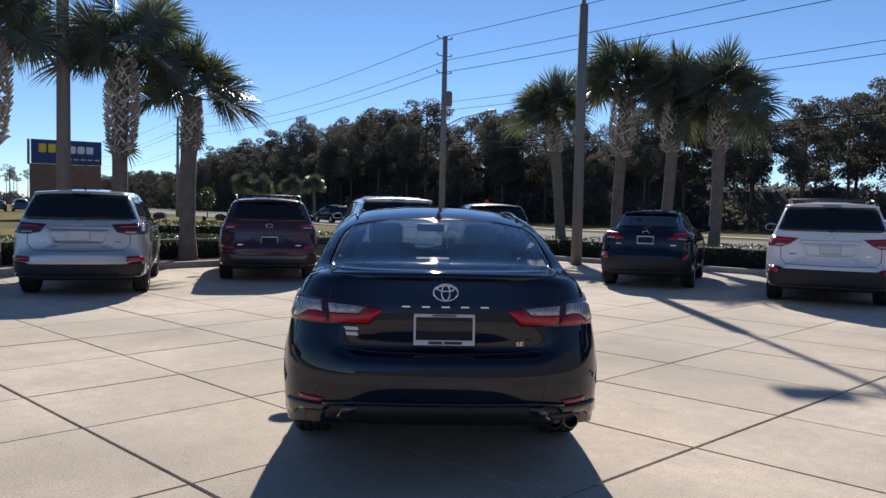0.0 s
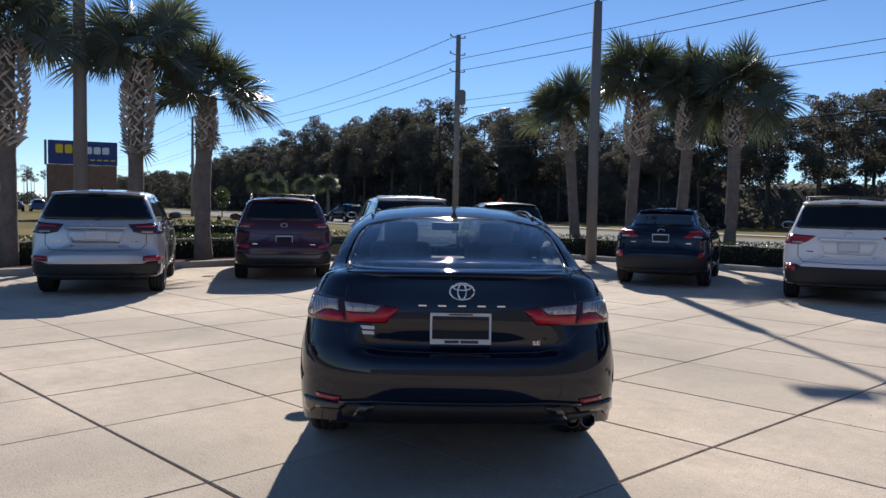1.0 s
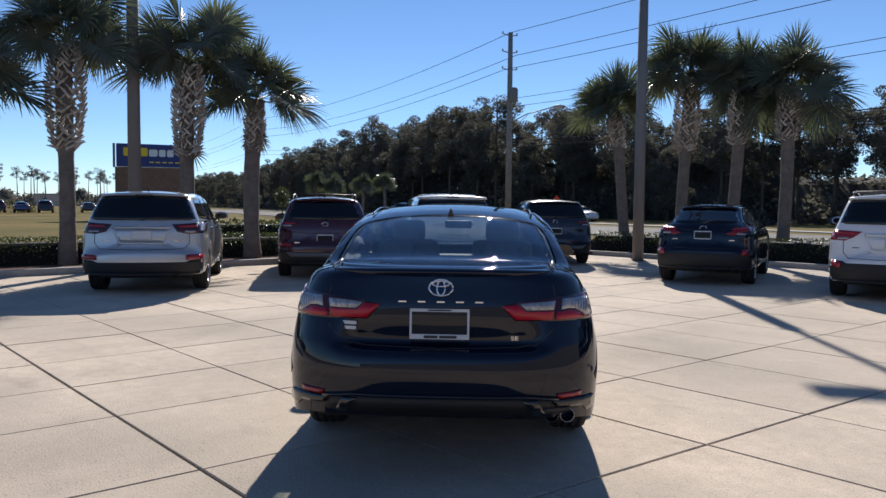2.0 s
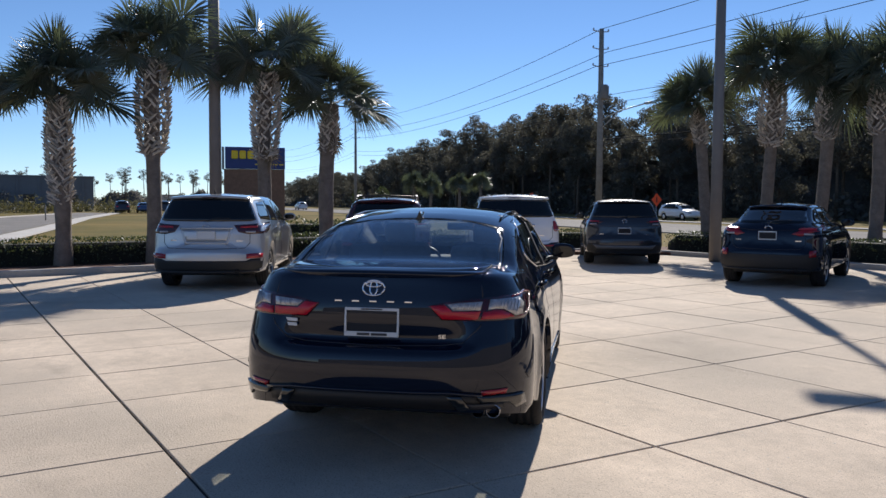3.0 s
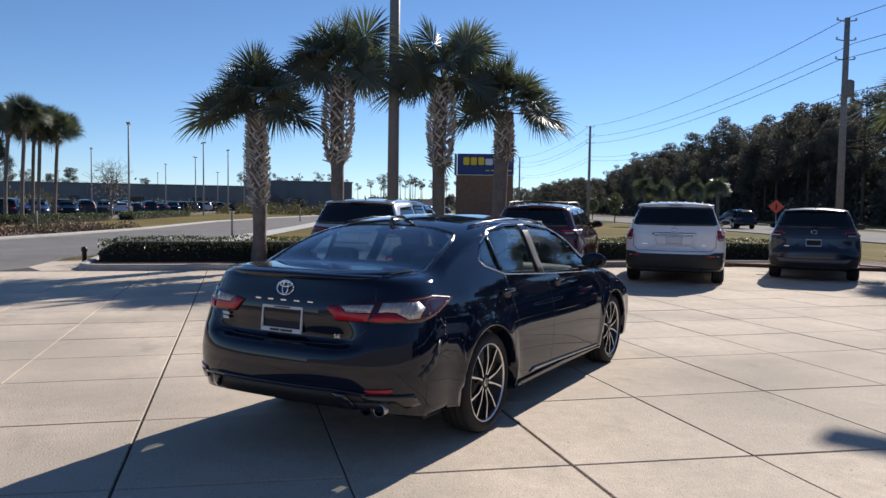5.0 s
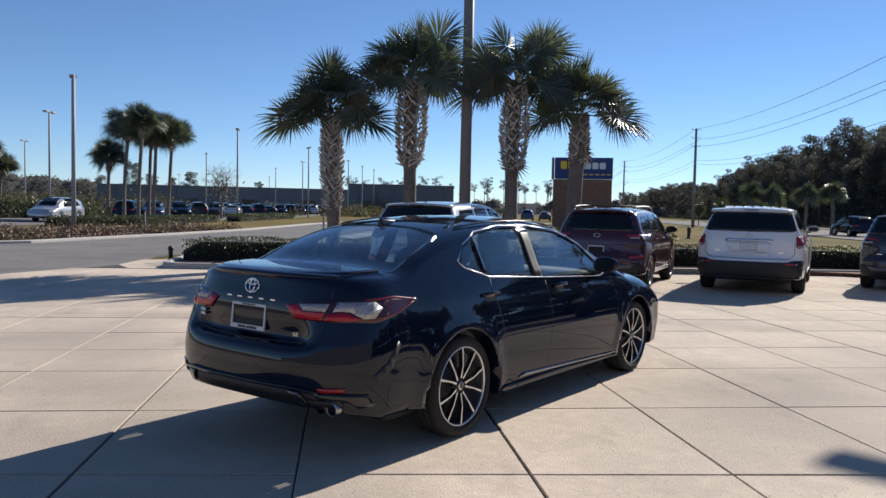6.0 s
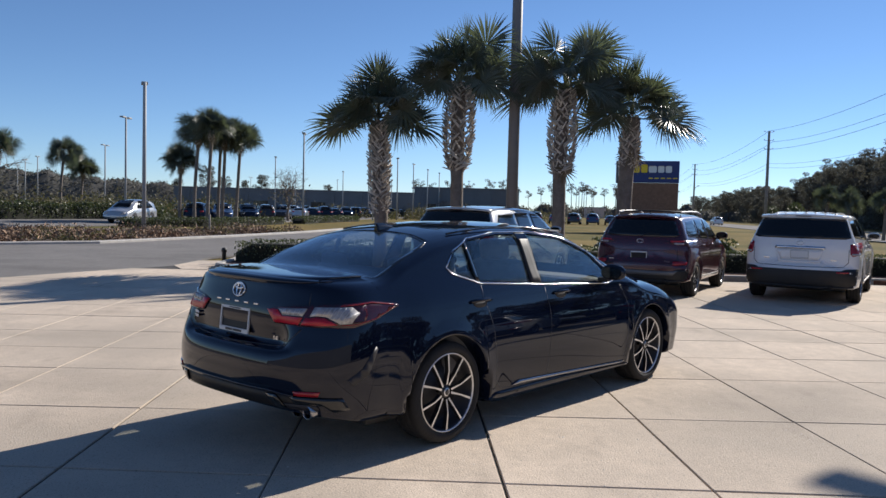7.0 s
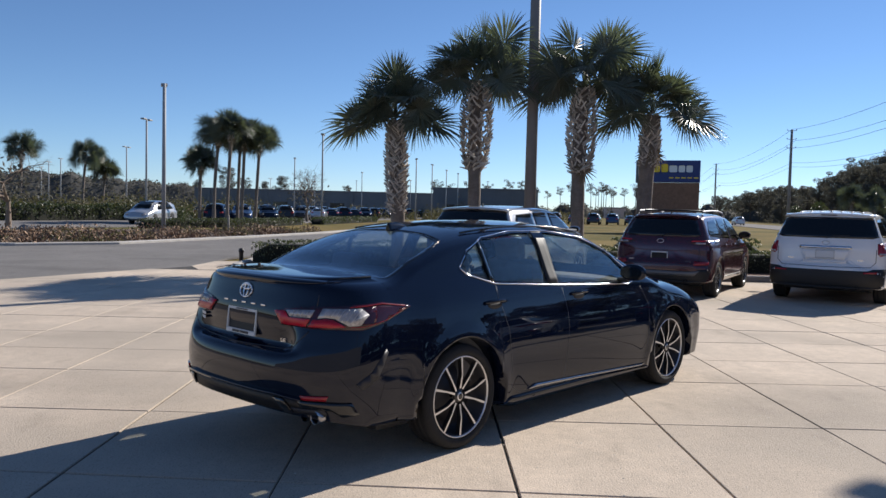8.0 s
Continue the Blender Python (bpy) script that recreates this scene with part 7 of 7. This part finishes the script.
for x, y, h in ((-35.3, 2.4, 1.15), (-67.0, 8.0, 1.15), (-37.3, -6.3, 1.0)):
    bm = bmesh.new()
    add_tube(bm, [(x, y, -0.1), (x + 0.02, y, h)], 0.05, 8)
    tagged(part("post", bm, M["wood_pole"]), "short brown marker post on the verge", "post", "marker posts")
for x, y in ((-18.06, -0.93), (-22.80, -0.90)):
    bm = bmesh.new()
    add_lathe(bm, [(0.001, -0.05), (0.055, -0.05), (0.055, 0.28), (0.075, 0.30), (0.06, 0.38), (0.001, 0.40)], "z", 14, (x, y, 0.02))
    tagged(part("bollard_light", bm, M["plastic"]), "small black garden bollard light", "bollard", "bollard lights")


# ---- unseen showroom wall, added behind the camera to darken the car's reflections ----
wall = thing("wall_back", "long unseen dark-glazed wall added for car-paint reflections", "wall", pose(17.5, 2.0, 0, 0, 0, 90), kind="structure")
bm = bmesh.new()
add_box(bm, -20.5, 0.3, 3.1, 87, 0.5, 6.4, bev=0.04)
part("wall", bm, M["wall_grey"], wall)
for k in range(21):
    bm = bmesh.new()
    add_box(bm, -61.5 + 4.1 * k, 0.03, 2.0, 3.7, 0.08, 3.6, bev=0.02)
    part("glazing", bm, M["window_dark"], wall)


# out-of-view ground, added so the bumper mirrors unbroken concrete
sheet("pavement", [(6.0, -58), (17.2, -58), (17.2, -14.02), (6.0, -14.02)], -0.002, M["concrete"], "unseen concrete apron added for car-paint reflections", "pavement")


# ---- concrete slabs of the lot ----
XL = [-16.0, -14.6, -13.2, -11.9, -10.6, -9.4, -8.28, -7.17, -6.05, -4.97, -3.55, -2.10, -0.55, 0.95, 2.4, 3.9, 5.4, 6.9, 8.4, 9.9, 11.4, 12.9, 14.4, 16.0]
YL = [-3.9, -2.9, -1.7, -0.5, 0.72, 1.95, 3.17, 4.49, 5.67, 6.87, 8.09, 9.3, 10.5, 11.7, 12.9, 14.1, 15.3, 16.5, 17.65, 18.9]
bm = bmesh.new()
add_poly(bm, [(-17.2, -1.9, -0.07), (-13.05, -4.05, -0.07), (-9.0, -6.3, -0.07), (6, -14, -0.07), (16, -14, -0.07), (16, 18.9, -0.07), (-14.2, 18.8, -0.07), (-16.3, 16.5, -0.07), (-16.2, -1.4, -0.07)], (0, 0, 0.058))
lot = tagged(part("pavement", bm, M["joint"]), "broad sunlit concrete lot cast in slabs with dark joints", "pavement", "", "structure")
slab_meshes = {}
MAJOR = (-8.28, -2.10, 3.9, 1.95, 4.49, 9.3)
FAN = {-7.17: -0.025, -6.05: -0.012, -3.55: 0.022, -2.10: 0.065, -0.55: 0.065, 0.95: 0.065, 2.4: 0.03}
far = bmesh.new()


def slab(bm, sx, sy, gaps=(0.0045,) * 4, fan=(0.0, 0.0, 0.0)):
    """One slab with worn edges; gaps: half the joint's width on its low x, high x, low y and high y sides; fan: how its two x sides lean over y, and the y from which they lean."""
    b, t = 0.005, 0.03
    rings = []
    for off, z in ((0, -t), (0, -b), (b, 0.0)):
        x0, x1, y0, y1 = -sx / 2 + gaps[0] + off, sx / 2 - gaps[1] - off, -sy / 2 + gaps[2] + off, sy / 2 - gaps[3] - off
        rings.append([bm.verts.new((x + fan[q] * (y - fan[2]), y, z)) for x, y, q in ((x0, y0, 0), (x1, y0, 1), (x1, y1, 1), (x0, y1, 0))])
    for u, v in zip(rings, rings[1:]):
        for k in range(4):
            bm.faces.new((u[k], u[(k + 1) % 4], v[(k + 1) % 4], v[k]))
    bm.faces.new(rings[-1])
    return [v for r in rings for v in r]


YALL = [-14.0, -12.7, -11.5, -10.3, -9.1, -7.8, -6.5, -5.2] + YL
for i in range(len(XL) - 1):
    for j in range(len(YALL) - 1):
        x0, x1, y0, y1 = XL[i], XL[i + 1], YALL[j], YALL[j + 1]
        cx, cy = (x0 + x1) / 2, (y0 + y1) / 2
        # the lot's skewed front edge and its rounded back corner
        corner = [y - (-1.9 - 0.522 * (x + 17.2)) for x, y in ((x0, y0), (x1, y0), (x1, y1), (x0, y1))]
        if max(corner) < 0.05:
            continue
        if min(corner) < 0:
            box, cut = [(x0 + 0.006, y0 + 0.006), (x1 - 0.006, y0 + 0.006), (x1 - 0.006, y1 - 0.006), (x0 + 0.006, y1 - 0.006)], []
            for p, q in zip(box, box[1:] + box[:1]):
                a, b = (v[1] + 1.9 + 0.522 * (v[0] + 17.2) for v in (p, q))
                if a >= 0:
                    cut.append(p)
                if a * b < 0:
                    cut.append((p[0] + (q[0] - p[0]) * a / (a - b), p[1] + (q[1] - p[1]) * a / (a - b)))
            if len(cut) > 2:
                add_poly(far, [(x, y, -0.03) for x, y in cut], (0, 0, 0.03))
            continue
        if cx < -14.4 and cy > 17.2:
            continue
        gaps = tuple(0.009 if v in MAJOR else 0.0045 for v in (x0, x1, y0, y1))
        fan = (FAN.get(x0, 0.0), FAN.get(x1, 0.0), round(4.5 - cy, 3) if x0 in FAN or x1 in FAN else 0.0)
        if -11.5 < cx < 2.4 and -0.6 < cy < 15.5:
            key = (round(x1 - x0, 3), round(y1 - y0, 3), gaps, fan)
            if key not in slab_meshes:
                bm = bmesh.new()
                slab(bm, *key)
                slab_meshes[key] = mesh_of(bm, "slab", M["concrete"])
            o = part("slab", slab_meshes[key], None, lot)
            o.location = (cx, cy, 0.0005 * ((i * 7 + j * 3) % 5))
        else:
            vs = slab(far, x1 - x0, y1 - y0, gaps, fan)
            bmesh.ops.translate(far, vec=(cx, cy, 0), verts=vs)
o = part("far_slabs", far, M["concrete"], lot)
tagged(o, kind="stuff")

# grit and leaf bits lying about
rng = np.random.default_rng(12)
pts, vs, fs = [], [], []
for k in range(800):
    x, y = (rng.normal(-2.6, 1.6), rng.normal(6.0, 1.5)) if k < 620 else (rng.uniform(-12, 2), rng.uniform(-1, 13))
    r, a = rng.uniform(0.002, 0.0075), rng.uniform(0, 3)
    base = len(vs)
    for q in range(4):
        vs.append((x + r * math.cos(a + q * 1.57) * 1.4, y + r * math.sin(a + q * 1.57), 0.001))
    vs.append((x, y, 0.001 + r * 0.35))
    fs += [(base + q, base + (q + 1) % 4, base + 4) for q in range(4)]
tagged(part("grit", grid_mesh("grit", vs, fs, M["chip"])), "pale grit and leaf bits scattered on the concrete", "debris", "", "stuff")
